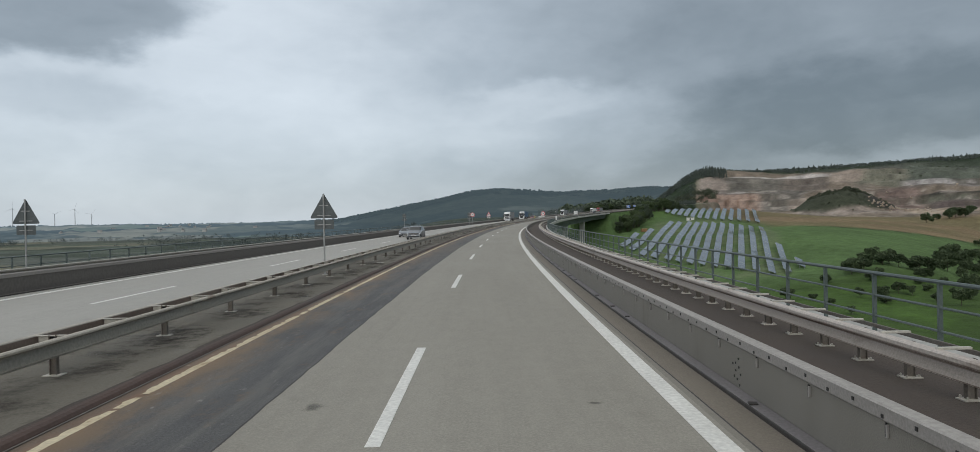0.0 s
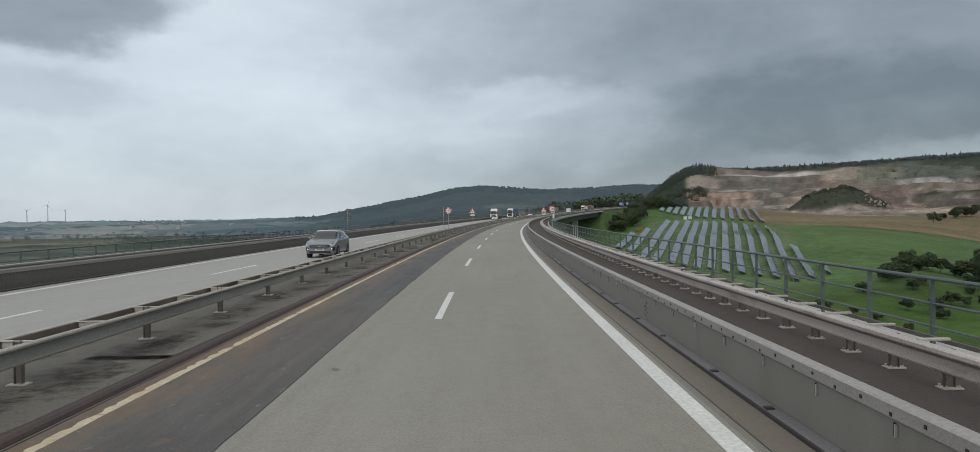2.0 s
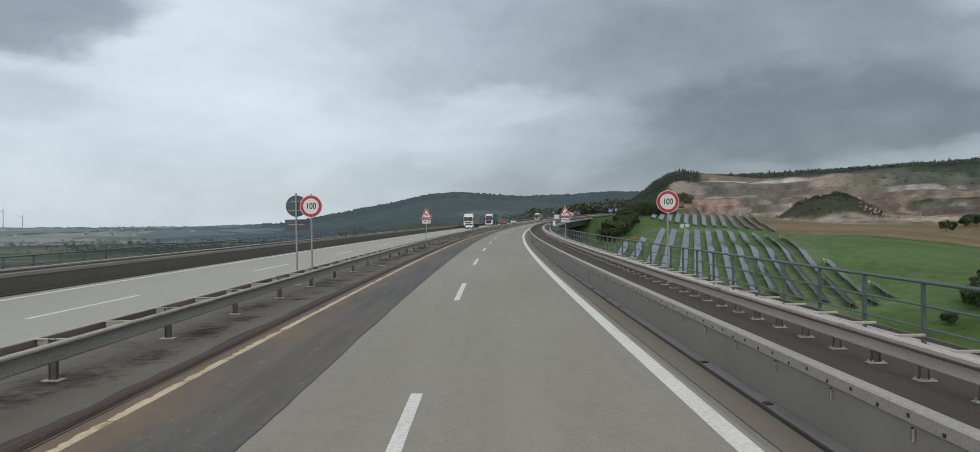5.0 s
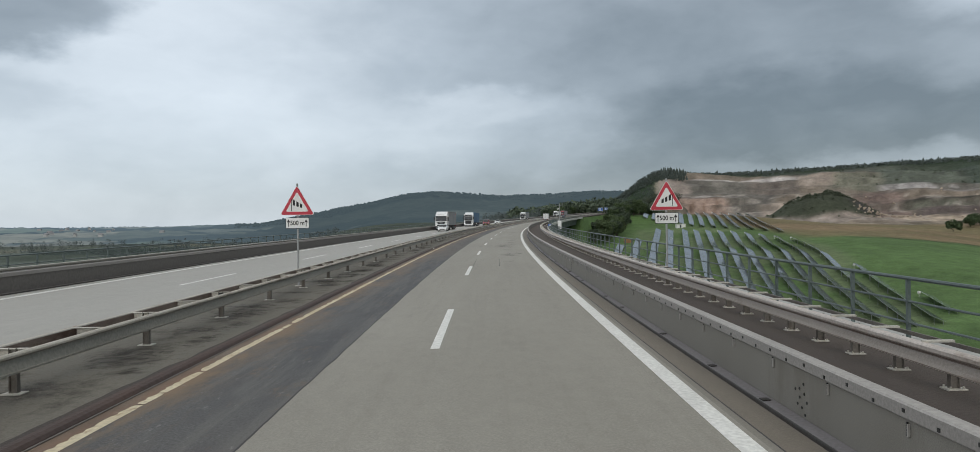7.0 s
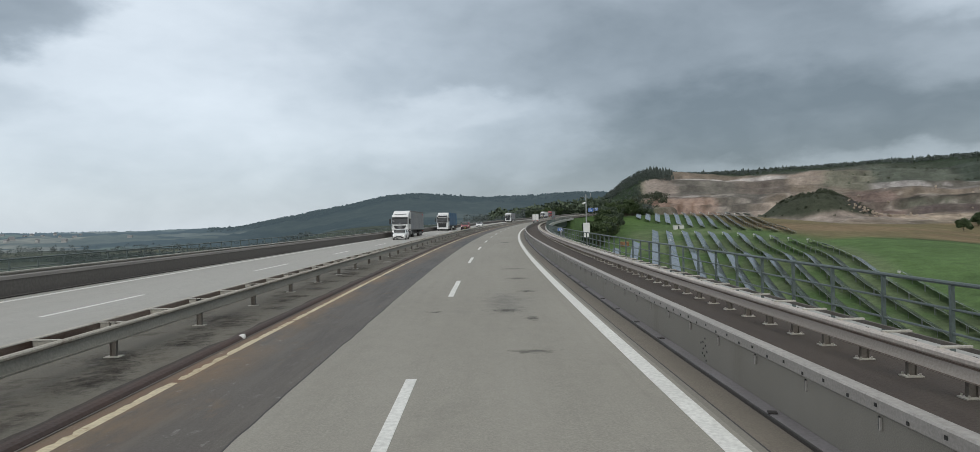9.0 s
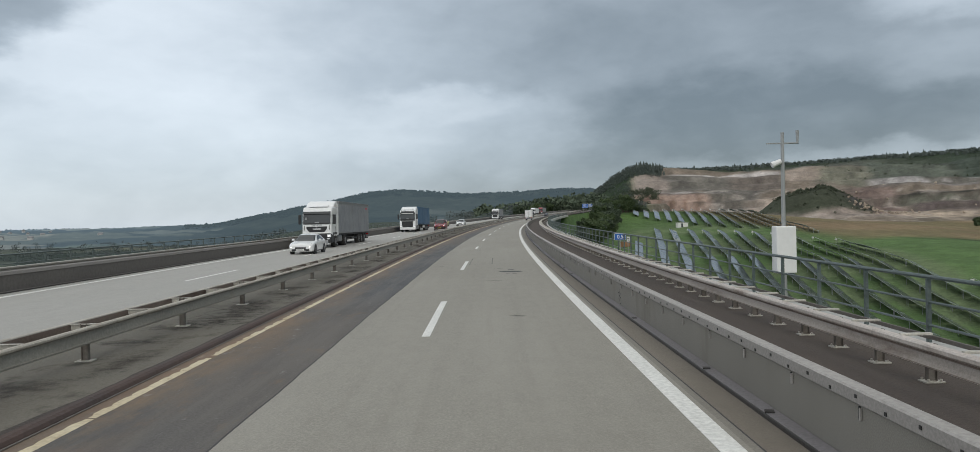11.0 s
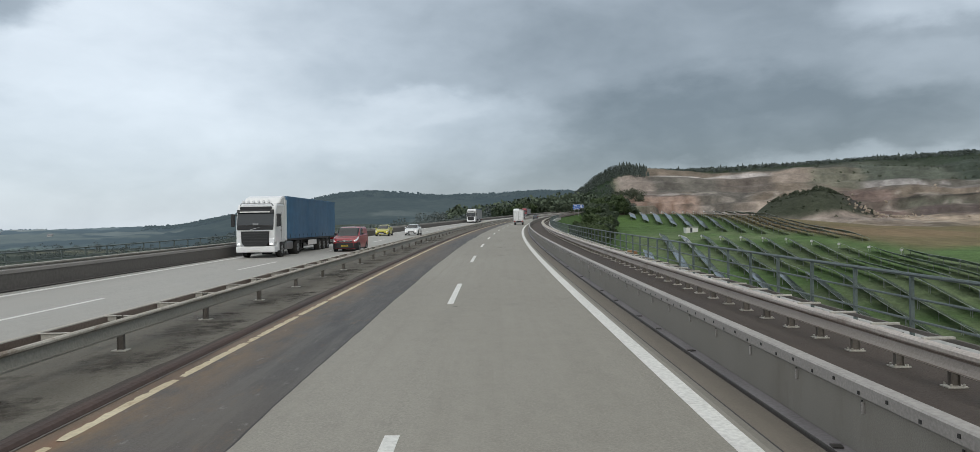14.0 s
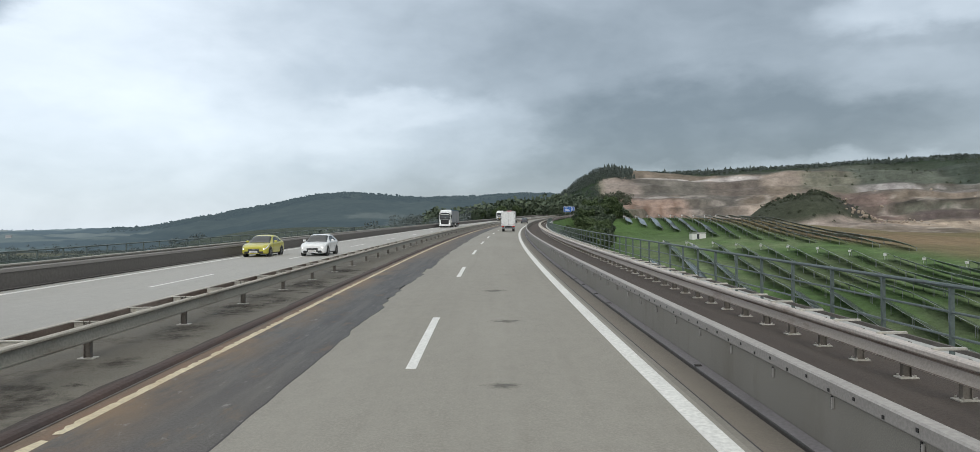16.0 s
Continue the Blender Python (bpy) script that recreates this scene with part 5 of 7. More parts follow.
def text_mesh(body, size, y, cx, cz, name="lettering", wide=1.0):
    cu = bpy.data.curves.new(name, "FONT")
    cu.body, cu.size, cu.align_x, cu.align_y, cu.extrude = body, size, "CENTER", "CENTER", 0.002
    cu.offset = 0.004
    tmp = bpy.data.objects.new(name, cu)
    scene.collection.objects.link(tmp)
    bpy.context.view_layer.update()
    me = bpy.data.meshes.new_from_object(tmp.evaluated_get(bpy.context.evaluated_depsgraph_get()))
    bpy.data.objects.remove(tmp)
    me.transform(Matrix.Translation((cx, y, cz)) @ Matrix.Rotation(radians(90), 4, "X") @ Matrix.Diagonal((wide, 1, 1, 1)))
    me.materials.clear()
    return me


def pole(parent, z0, z1, x=0.0, y=0.05, r=0.038):
    bm = bmesh.new()
    tube(bm, (x, y, z0), (x, y, z1), r, seg=12)
    tube(bm, (x, y, z1), (x, y, z1 + 0.02), r * 1.15, r * 0.7, seg=12)
    part("pole", bm, M_STEEL, parent)
    bm = bmesh.new()
    box(bm, x - 0.12, x + 0.12, y - 0.1, y + 0.1, z0, z0 + 0.03, bevel=0.005)
    part("foot_plate", bm, M_BAR, parent)


def arrow_up(cx, cz, s):
    return [(cx - 0.1 * s, cz - s), (cx + 0.1 * s, cz - s), (cx + 0.1 * s, cz + 0.3 * s), (cx + 0.38 * s, cz + 0.05 * s), (cx + 0.38 * s, cz + 0.4 * s),
            (cx, cz + s), (cx - 0.38 * s, cz + 0.4 * s), (cx - 0.38 * s, cz + 0.05 * s), (cx - 0.1 * s, cz + 0.3 * s)]


def wind_sign(s, u, foot, flip):
    ob = thing("warning_sign", "red-bordered white triangular crosswind sign with distance plate on a pole", "road sign", m=at(s, u, foot, turn=0))
    zb = 2.71 - foot
    pole(ob, 0, 3.88 - foot)
    plate = part("sign_panel", poly_plate(shift(tri(1.30, 0.055), 0, zb), 0.0, 0.012), M_SIGN_WHITE, ob)
    part("red_border", poly_plate(shift(tri(1.25, 0.05), 0, zb + 0.015), -0.004), M_SIGN_RED, plate)
    part("white_field", poly_plate(shift(tri(0.86, 0.035), 0, zb + 0.13), -0.008), M_SIGN_WHITE, plate)
    f = -1 if flip else 1
    mast = [(f * 0.20, zb + 0.16), (f * 0.225, zb + 0.16), (f * 0.225, zb + 0.60), (f * 0.20, zb + 0.60)]
    part("windsock_mast", poly_plate(mast, -0.012), M_SIGN_BLACK, plate)
    for k in range(3):
        d0, d1 = 0.03 + k * 0.145, 0.03 + k * 0.145 + 0.092
        w0, w1 = 0.118 - 0.13 * d0, 0.118 - 0.13 * d1
        def pt(d, w):
            return (f * (0.19 - d * 0.93), zb + 0.50 - d * 0.42 + w)
        part("windsock_stripe", poly_plate([pt(d0, -w0), pt(d1, -w1), pt(d1, w1), pt(d0, w0)], -0.012), M_SIGN_BLACK, plate)
    sub = part("distance_plate", poly_plate(rect(-0.44, 0.44, zb - 0.50, zb - 0.09), 0.0, 0.012), M_SIGN_BLACK, ob)
    part("plate_field", poly_plate(rect(-0.425, 0.425, zb - 0.485, zb - 0.105), -0.004), M_SIGN_WHITE, sub)
    for cx in (-0.33, 0.33):
        part("arrow", poly_plate(arrow_up(cx, zb - 0.295, 0.135), -0.008), M_SIGN_BLACK, sub)
    part("lettering", text_mesh("500 m", 0.24, -0.007, 0, zb - 0.30, wide=0.88), M_SIGN_BLACK, sub)
    return ob


def sign_back(s, u, foot, shape, label):
    """A sign for the other direction, seen from behind."""
    ob = thing("road_sign", label, "road sign", m=at(s, u, foot))
    pole(ob, 0, (3.72 if shape == "tri" else 3.6) - foot, y=-0.045)
    if shape == "tri":
        part("sign_panel", poly_plate(shift(tri(1.30, 0.055), 0, 2.62 - foot), 0.0, 0.014), M_SIGN_BACK, ob)
        part("distance_plate", poly_plate(rect(-0.44, 0.44, 2.12 - foot, 2.55 - foot), 0.0, 0.014), M_SIGN_BACK, ob)
    else:
        part("sign_panel", poly_plate(circ(0.42, 3.12 - foot), 0.0, 0.014), M_SIGN_BACK, ob)
        part("supplementary_plate", poly_plate(rect(-0.46, 0.46, 2.18 - foot, 2.60 - foot), 0.0, 0.014), M_SIGN_BACK, ob)
    for z in ((2.75, 3.2, 2.33) if shape == "tri" else (2.95, 3.3, 2.4)):
        bm = bmesh.new()
        box(bm, -0.30 if z < 3 else -0.2, 0.30 if z < 3 else 0.2, -0.02, -0.001, z - foot - 0.02, z - foot + 0.02, bevel=0.003)
        part("clamp_rail", bm, M_STEEL, ob)


def limit_sign(s, u, foot):
    ob = thing("speed_limit_sign", "round white speed limit sign with a red ring on a pole", "road sign", m=at(s, u, foot))
    pole(ob, 0, 3.55 - foot)
    pl = part("sign_panel", poly_plate(circ(0.43, 3.10 - foot), 0.0, 0.012), M_SIGN_WHITE, ob)
    part("red_ring", poly_plate(circ(0.41, 3.10 - foot), -0.004), M_SIGN_RED, pl)
    part("white_field", poly_plate(circ(0.30, 3.10 - foot), -0.008), M_SIGN_WHITE, pl)
    part("lettering", text_mesh("100", 0.32, -0.011, 0, 3.095 - foot, wide=0.82), M_SIGN_BLACK, pl)


wind_sign(182.9, -7.25, 0.05, True)
wind_sign(182.9, 6.57, 0.0, False)
sign_back(32.4, -7.3, 0.05, "tri", "dark back of a triangular sign with plate on a median pole")
sign_back(32.4, -20.85, 0.0, "tri", "dark back of a triangular sign with plate on the far walkway")
limit_sign(139.0, -6.95, 0.05)
limit_sign(139.0, 6.72, 0.0)
sign_back(139.4, -7.62, 0.05, "round", "dark back of a round sign with plate on a median pole")
sign_back(139.0, -20.35, 0.0, "round", "dark back of a round sign with plate on the far walkway")

km = thing("kilometre_sign", "small blue kilometre board with white figures on a short post", "road sign", m=at(286.2, 7.55, 0.0))
pole(km, 0, 1.1, r=0.03)
b_ = part("board", poly_plate(rect(-0.33, 0.33, 0.90, 1.28), 0, 0.012), M_SIGN_WHITE, km)
part("blue_field", poly_plate(rect(-0.315, 0.315, 0.915, 1.265), -0.004), M_SIGN_BLUE, b_)
part("lettering", text_mesh("0.5", 0.30, -0.007, 0, 1.08), M_SIGN_WHITE, b_)
hm = thing("marker_plate", "narrow white marker plate fixed beside the railing", "marker", m=at(283.4, 7.5, 0.0))
pole(hm, 0, 1.12, r=0.02)
b_ = part("board", poly_plate(rect(-0.075, 0.075, 0.92, 1.18, 0.015), 0, 0.01), M_SIGN_WHITE, hm)
for z in (1.0, 1.09):
    part("print_bar", poly_plate(rect(-0.04, 0.04, z - 0.025, z + 0.025, 0.005), -0.004), M_SIGN_BLACK, b_)

mast = thing("weather_mast", "slim grey instrument mast with a white cabinet at the viaduct edge", "mast", m=at(265.0, 8.4, -0.3))
bm = bmesh.new()
tube(bm, (0, 0, 0), (0, 0, 4.9), 0.07, 0.045, 10)
part("pole", bm, M_STEEL, mast)
bm = bmesh.new()
box(bm, -0.28, 0.28, -0.18, 0.18, 1.0, 2.3, bevel=0.03)
part("cabinet", bm, M_SIGN_WHITE, mast)
bm = bmesh.new()
tube(bm, (-0.45, 0, 4.6), (0.45, 0, 4.6), 0.02, seg=6)
tube(bm, (0.42, 0, 4.6), (0.42, 0, 4.95), 0.03, 0.05, 8)
part("crossarm", bm, M_STEEL, mast)
bm = bmesh.new()
tube(bm, (-0.3, 0, 4.0), (-0.05, 0, 4.1), 0.09, 0.07, 10)
part("sensor", bm, M_SIGN_WHITE, mast)

litter = thing("litter", "crumpled white paper scrap lying in the gutter", "litter", m=at(216.05, -5.2, 0.0))
bm = bmesh.new()
bmesh.ops.create_icosphere(bm, subdivisions=2, radius=0.06)
for v_ in bm.verts:
    k_ = 1 + 0.45 * noise.noise(v_.co * 25)
    v_.co = Vector((v_.co.x * k_ * 1.3, v_.co.y * k_, max(0.0, v_.co.z * k_ + 0.05)))
part("paper", bm, M_SIGN_WHITE, litter)

# direction boards and lamps far down the road
for s_, u, w, h, zc in ((690, 9.6, 3.6, 2.6, 4.2), (720, 9.8, 2.4, 2.0, 4.4)):
    ob = thing("direction_sign", "large blue motorway direction board on two posts", "road sign", m=at(s_, u, 0))
    for x in (-w * 0.3, w * 0.3):
        pole(ob, -0.4, zc + h / 2, x=x, r=0.07)
    b_ = part("board", poly_plate(rect(-w / 2, w / 2, zc - h / 2, zc + h / 2, 0.12), 0, 0.04), M_SIGN_WHITE, ob)
    part("blue_field", poly_plate(rect(-w / 2 + 0.07, w / 2 - 0.07, zc - h / 2 + 0.07, zc + h / 2 - 0.07, 0.1), -0.006), M_SIGN_BLUE, b_)
    for k in range(3):
        z = zc + h * (0.25 - 0.25 * k)
        part("print_bar", poly_plate(rect(-w * 0.32, w * (0.1 + 0.08 * k), z - 0.11, z + 0.11, 0.03), -0.012), M_SIGN_WHITE, b_)


# ---- solar park ----
def solar_mat():
    m, nt, ln, b = shader("solar_glass", 0.24, 0, 0.5)
    v = coords(nt, ln, "uv")
    br = nt.new("ShaderNodeTexBrick")
    br.inputs["Scale"].default_value, br.inputs["Mortar Size"].default_value = 1.0, 0.02
    br.inputs["Brick Width"].default_value, br.inputs["Row Height"].default_value = 1.65, 1.0
    br.offset = 0.0
    br.inputs["Color1"].default_value, br.inputs["Color2"].default_value = (0.062, 0.072, 0.086, 1), (0.074, 0.084, 0.098, 1)
    br.inputs["Mortar"].default_value = (0.20, 0.21, 0.22, 1)
    ln.new(v, br.inputs["Vector"])
    ln.new(br.outputs["Color"], b.inputs["Base Color"])
    b.inputs["Coat Weight"].default_value = 1.0
    b.inputs["Coat Roughness"].default_value = 0.12
    return m


M_SOLAR = solar_mat()
M_FRAME = plain("pale_panel_backsheet", (0.235, 0.300, 0.280), 0.5, 0.0)
M_EDGE = plain("pale_aluminium_edge", (0.55, 0.57, 0.57), 0.45, 0.2)
M_DOOR = plain("dark_door_paint", (0.055, 0.065, 0.072), 0.6, 0.2)
M_LEG = plain("galvanised_leg", (0.30, 0.31, 0.31), 0.5, 0.5)
M_CAB = plain("white_inverter_box", (0.72, 0.72, 0.70), 0.5)
DIR = Vector((0.342, 0.9397, 0))
NRM = Vector((0.9397, -0.342, 0))


def solar_row(p0, length, label):
    ob = thing("solar_row", label, "solar panels", group="solar park rows", m=Matrix.Translation((p0.x, p0.y, land_z(p0.x, p0.y))))
    inv = Vector((p0.x, p0.y, land_z(p0.x, p0.y)))
    n = max(1, round(length / 20))
    pitch = length / n
    table, legs = pitch - 0.8, []
    hw, lo, hi, th = 1.75, 0.85, 2.35, 0.08
    for t_ in range(n):
        verts, uvs, k = [], [], 5
        for j in range(k):
            d = t_ * pitch + table * j / (k - 1)
            c = p0 + DIR * d
            z = land_z(c.x, c.y)
            for x, h in ((-hw, hi), (hw, lo), (hw, lo - th), (-hw, hi - th)):
                q = c + NRM * x
                verts.append(Vector((q.x, q.y, z + h)) - inv)
                uvs.append((d, (x + hw) * 1.06))
            if j % 2 == 0:
                for x, h in ((-1.05, 1.95), (1.1, 1.05)):
                    q = c + NRM * x
                    legs.append((Vector((q.x, q.y, z - 0.4)) - inv, Vector((q.x, q.y, z + h)) - inv))
        top, oth = [], []
        for j in range(k - 1):
            a = j * 4
            top.append((a, a + 1, a + 5, a + 4))
            for e in (1, 2, 3):
                f = (e + 1) % 4
                oth.append((a + e, a + f, a + f + 4, a + e + 4))
        oth += [(3, 2, 1, 0), (k * 4 - 4, k * 4 - 3, k * 4 - 2, k * 4 - 1)]
        me = mesh_from("panel_table", verts, top + oth, uvs)
        bm = bmesh.new()
        bm.from_mesh(me)
        bmesh.ops.recalc_face_normals(bm, faces=bm.faces)
        bm.to_mesh(me)
        bm.free()
        me.materials.append(M_SOLAR)
        me.materials.append(M_FRAME)
        me.materials.append(M_EDGE)
        for i in range(len(top), len(top) + len(oth)):
            me.polygons[i].material_index = 2 if (i - len(top)) % 3 == 2 and i < len(top) + 12 else 1
        part("panel_table", me, None, ob)
    bm = bmesh.new()
    for a, b in legs:
        tube(bm, a, b, 0.06, seg=5, caps=False)
    part("support_leg", bm, M_LEG, ob)["kind"] = "stuff"
    e = p0 + DIR * (length + 0.4) - NRM * 1.2
    q = Vector((e.x, e.y, land_z(e.x, e.y))) - inv
    bm = bmesh.new()
    box(bm, q.x - 0.4, q.x + 0.4, q.y - 0.25, q.y + 0.25, q.z + 1.1, q.z + 1.8, bevel=0.05)
    box(bm, q.x - 0.06, q.x + 0.06, q.y - 0.06, q.y + 0.06, q.z - 0.3, q.z + 0.95)
    part("inverter_box", bm, M_CAB, ob)
    return ob


for i in range(15):
    d0, d1 = {0: (372, 396), 1: (362, 448), 13: (470, 590), 14: (490, 570)}.get(i, (360 + 8.2 * (i - 2), 555 + 9.6 * (i - 2)))
    aside = {11: 2.0, 12: 3.2, 13: 6.5, 14: 9.0}.get(i, 0.0)
    solar_row(NRM * (13.45 - 6.79 * (i - 2) - aside) + DIR * d0, d1 - d0, "long blue-grey solar panel row on posts across the meadow")
for i in range(13):
    p0 = Vector((212 - 2.5 * i, 548 + 12.9 * i, 0))
    solar_row(p0, max(24.0, (738 - p0.y) / DIR.y), "solar panel row on posts in the upper field")

hut = thing("transformer_hut", "small white transformer hut on the solar meadow", "hut", m=Matrix.Translation((187, 640, land_z(187, 640))))
bm = bmesh.new()
box(bm, -3.2, 3.2, -1.4, 1.4, -0.5, 2.3, bevel=0.05)
part("wall", bm, M_CAB, hut)
bm = bmesh.new()
box(bm, -3.4, 3.4, -1.6, 1.6, 2.5, 2.72, bevel=0.04)
part("roof", bm, M_FASCIA, hut)
bm = bmesh.new()
box(bm, -1.0, 0.1, -1.44, -1.38, 0.0, 2.1)
part("door", bm, M_DOOR, hut)
crate = thing("site_container", "rusty orange site container beside the meadow", "container", m=Matrix.Translation((131, 577, land_z(131, 577))) @ Matrix.Rotation(0.4, 4, "Z"))
M_ORANGE = weathered("rusty_orange_paint", (0.33, 0.18, 0.09), (0.23, 0.12, 0.065), (0.40, 0.24, 0.13), 0.7, "object", 6, 1, (1, 1, 1), 0.6, 0.2)
bm = bmesh.new()
box(bm, -2.4, 2.4, -1.2, 1.2, 0.0, 2.5, bevel=0.04)
part("body", bm, M_ORANGE, crate)
for k in range(8):
    bm = bmesh.new()
    box(bm, -2.2 + 0.6 * k, -1.95 + 0.6 * k, -1.25, -1.2, 0.2, 2.3)
    part("rib", bm, M_ORANGE, crate)


# ---- trees and bushes ----
def crown_mesh(name, rng, lobes, n, leaf, mat):
    """Leaf clumps on and inside a set of overlapping lobes (centre, radii)."""
    verts, faces = [], []
    for _ in range(n):
        c, rad = rng.choice(lobes)
        v = Vector((rng.gauss(0, 1), rng.gauss(0, 1), rng.gauss(0, 1))).normalized() * (rng.random() ** 0.28)
        p = Vector(c) + Vector((v.x * rad[0], v.y * rad[1], v.z * rad[2]))
        s_ = leaf * rng.uniform(0.6, 1.35)
        a = Vector((rng.gauss(0, 1), rng.gauss(0, 1), rng.gauss(0, 0.6))).normalized()
        b = a.cross(Vector((rng.gauss(0, 1), rng.gauss(0, 1), rng.gauss(0, 1)))).normalized()
        o = len(verts)
        w = a.cross(b) * s_ * 0.3
        verts += [p - a * s_, p + b * s_ * 0.7 + w, p + a * s_, p - b * s_ * 0.7 + w]
        faces += [(o, o + 1, o + 2), (o, o + 2, o + 3)]
    me = mesh_from(name, verts, faces)
    me.materials.append(mat)
    return me


def make_tree(seed, h, spread, label, category, mat, n=1500, leaf=0.5, trunk_part=0.3):
    rng = random.Random(seed)
    ob = thing("tree" if category == "tree" else "bush", label, category)
    bm = bmesh.new()
    tube(bm, (0, 0, -0.6), (0.1, 0, h * trunk_part), h * 0.028, h * 0.02, 8)
    tube(bm, (0.1, 0, h * trunk_part), (0, 0.1, h * 0.75), h * 0.02, h * 0.006, 7)
    lobes = [((0, 0, h * 0.62), (spread * 0.55, spread * 0.55, h * 0.33))]
    for k in range(9):
        a, f = rng.uniform(0, 6.28), rng.uniform(0.3, 0.85)
        tip = Vector((math.cos(a) * spread * rng.uniform(0.45, 0.75), math.sin(a) * spread * rng.uniform(0.45, 0.75), h * f))
        tube(bm, (0.05, 0.05, h * max(0.12, f - 0.25)), tip, h * 0.011, h * 0.004, 5)
        lobes.append((tip, (spread * rng.uniform(0.24, 0.4), spread * rng.uniform(0.24, 0.4), h * rng.uniform(0.10, 0.19))))
    part("trunk", bm, M_BARK, ob)
    part("crown", crown_mesh("crown", rng, lobes, n, leaf, mat), None, ob)
    return ob


def plant(proto, x, y, scale, rng, used, sink=0.2):
    m = Matrix.Translation((x, y, land_z(x, y) - sink)) @ Matrix.Rotation(rng.uniform(0, 6.28), 4, "Z") @ Matrix.Diagonal((scale, scale, scale * rng.uniform(0.88, 1.12), 1))
    if proto not in used:
        used.add(proto)
        proto.matrix_basis = m
        return proto
    c = copy_thing(proto, Matrix())
    c.matrix_basis = m
    return c


used = set()
rng = random.Random(5)
TREES = [make_tree(20 + k, 11, 4.6, "broad leafy tree with an uneven green crown", "tree", M_LEAF_DARK if k % 2 else M_LEAF, 1900, 0.55) for k in range(4)]
BUSHES = [make_tree(40 + k, 5.0, 3.1, "rounded dark green bush in the valley meadow", "bush", M_BUSH, 1500, 0.36, 0.12) for k in range(3)]
for t_ in TREES:
    tagged(t_, group="trees by the road")
for t_ in BUSHES:
    tagged(t_, group="valley bushes")
# wood on both sides beyond the viaduct
for k in range(95):
    s_, u = 606 + 330 * rng.random() ** 1.1, 13.5 + 14 * rng.random()
    p = road(s_, u)
    plant(TREES[k % 4], p.x, p.y, rng.uniform(0.75, 1.25), rng, used)
for k in range(85):
    s_, u = 730 + 260 * rng.random(), -28 - 34 * rng.random()
    p = road(s_, u)
    plant(TREES[k % 4], p.x, p.y, rng.uniform(0.55, 0.9), rng, used)
# bushes in the valley below the meadow
for k in range(46):
    f = rng.random()
    x, y = 152 + 230 * f + rng.gauss(0, 7), 318 + 190 * f * f + 20 * f + rng.gauss(0, 9)
    plant(BUSHES[k % 3], x, y, rng.uniform(0.7, 1.7), rng, used)
for k in range(46):
    f = rng.random()
    x, y = 95 + 190 * f + rng.gauss(0, 12), 268 + 45 * f + rng.gauss(0, 13)
    plant(BUSHES[k % 3], x, y, rng.uniform(0.5, 1.3), rng, used)
for x, y, sc in ((194, 316, 1.7), (203, 322, 1.5), (248, 376, 1.9), (256, 380, 1.5), (262, 385, 1.6), (436, 697, 2.0), (488, 742, 2.2), (500, 750, 2.4), (512, 752, 2.2), (530, 770, 2.0), (470, 735, 1.4)):
    plant(BUSHES[int(x) % 3], x, y, sc, rng, used)


# ---- woods and skylines as stuff ----
def spruce_stuff(spots, name, label, mat, slim=0.26, h0=11, h1=17, tiers=3):
    verts, faces = [], []
    g = random.Random(77)
    for x, y in spots:
        z = land_z(x, y) - 1.0
        h = g.uniform(h0, h1)
        rad = h * slim * g.uniform(0.75, 1.2)
        ph = g.uniform(0, 6.28)
        for t_ in range(tiers):
            zb, zt = z + h * (0.08 + 0.27 * t_), z + h * (0.50 + 0.25 * t_)
            rb = rad * (1 - 0.27 * t_)
            o = len(verts)
            for j in range(6):
                a = ph + t_ + j * math.pi / 3
                q = rb * g.uniform(0.75, 1.15)
                verts.append((x + q * math.cos(a), y + q * math.sin(a), zb + g.uniform(-0.6, 0.6)))
            verts.append((x + g.uniform(-0.3, 0.3), y + g.uniform(-0.3, 0.3), zt))
            faces += [(o + j, o + (j + 1) % 6, o + 6) for j in range(6)]
    ob = tagged(part(name, mesh_from(name, verts, faces), mat, None), label, "woodland", kind="stuff")
    return ob


def blob_stuff(spots, name, label, mat, r0, r1, g, hills=False):
    verts, faces = [], []
    ico = bmesh.new()
    bmesh.ops.create_icosphere(ico, subdivisions=1, radius=1.0)
    base = [v.co.copy() for v in ico.verts]
    tris = [tuple(v.index for v in f.verts) for f in ico.faces]
    ico.free()
    for x, y in spots:
        r_ = g.uniform(r0, r1)
        z = land_z(x, y, hills) + r_ * 0.35
        for _ in range(3):
            o = len(verts)
            cx, cy, cz, rr_ = x + g.uniform(-0.6, 0.6) * r_, y + g.uniform(-0.6, 0.6) * r_, z + g.uniform(-0.2, 0.7) * r_, r_ * g.uniform(0.45, 0.8)
            verts += [(cx + v.x * rr_ * g.uniform(0.7, 1.25), cy + v.y * rr_ * g.uniform(0.7, 1.25), cz + v.z * rr_ * g.uniform(0.7, 1.25)) for v in base]
            faces += [tuple(o + i for i in t_) for t_ in tris]
    return tagged(part(name, mesh_from(name, verts, faces), mat, None), label, "woodland", kind="stuff")


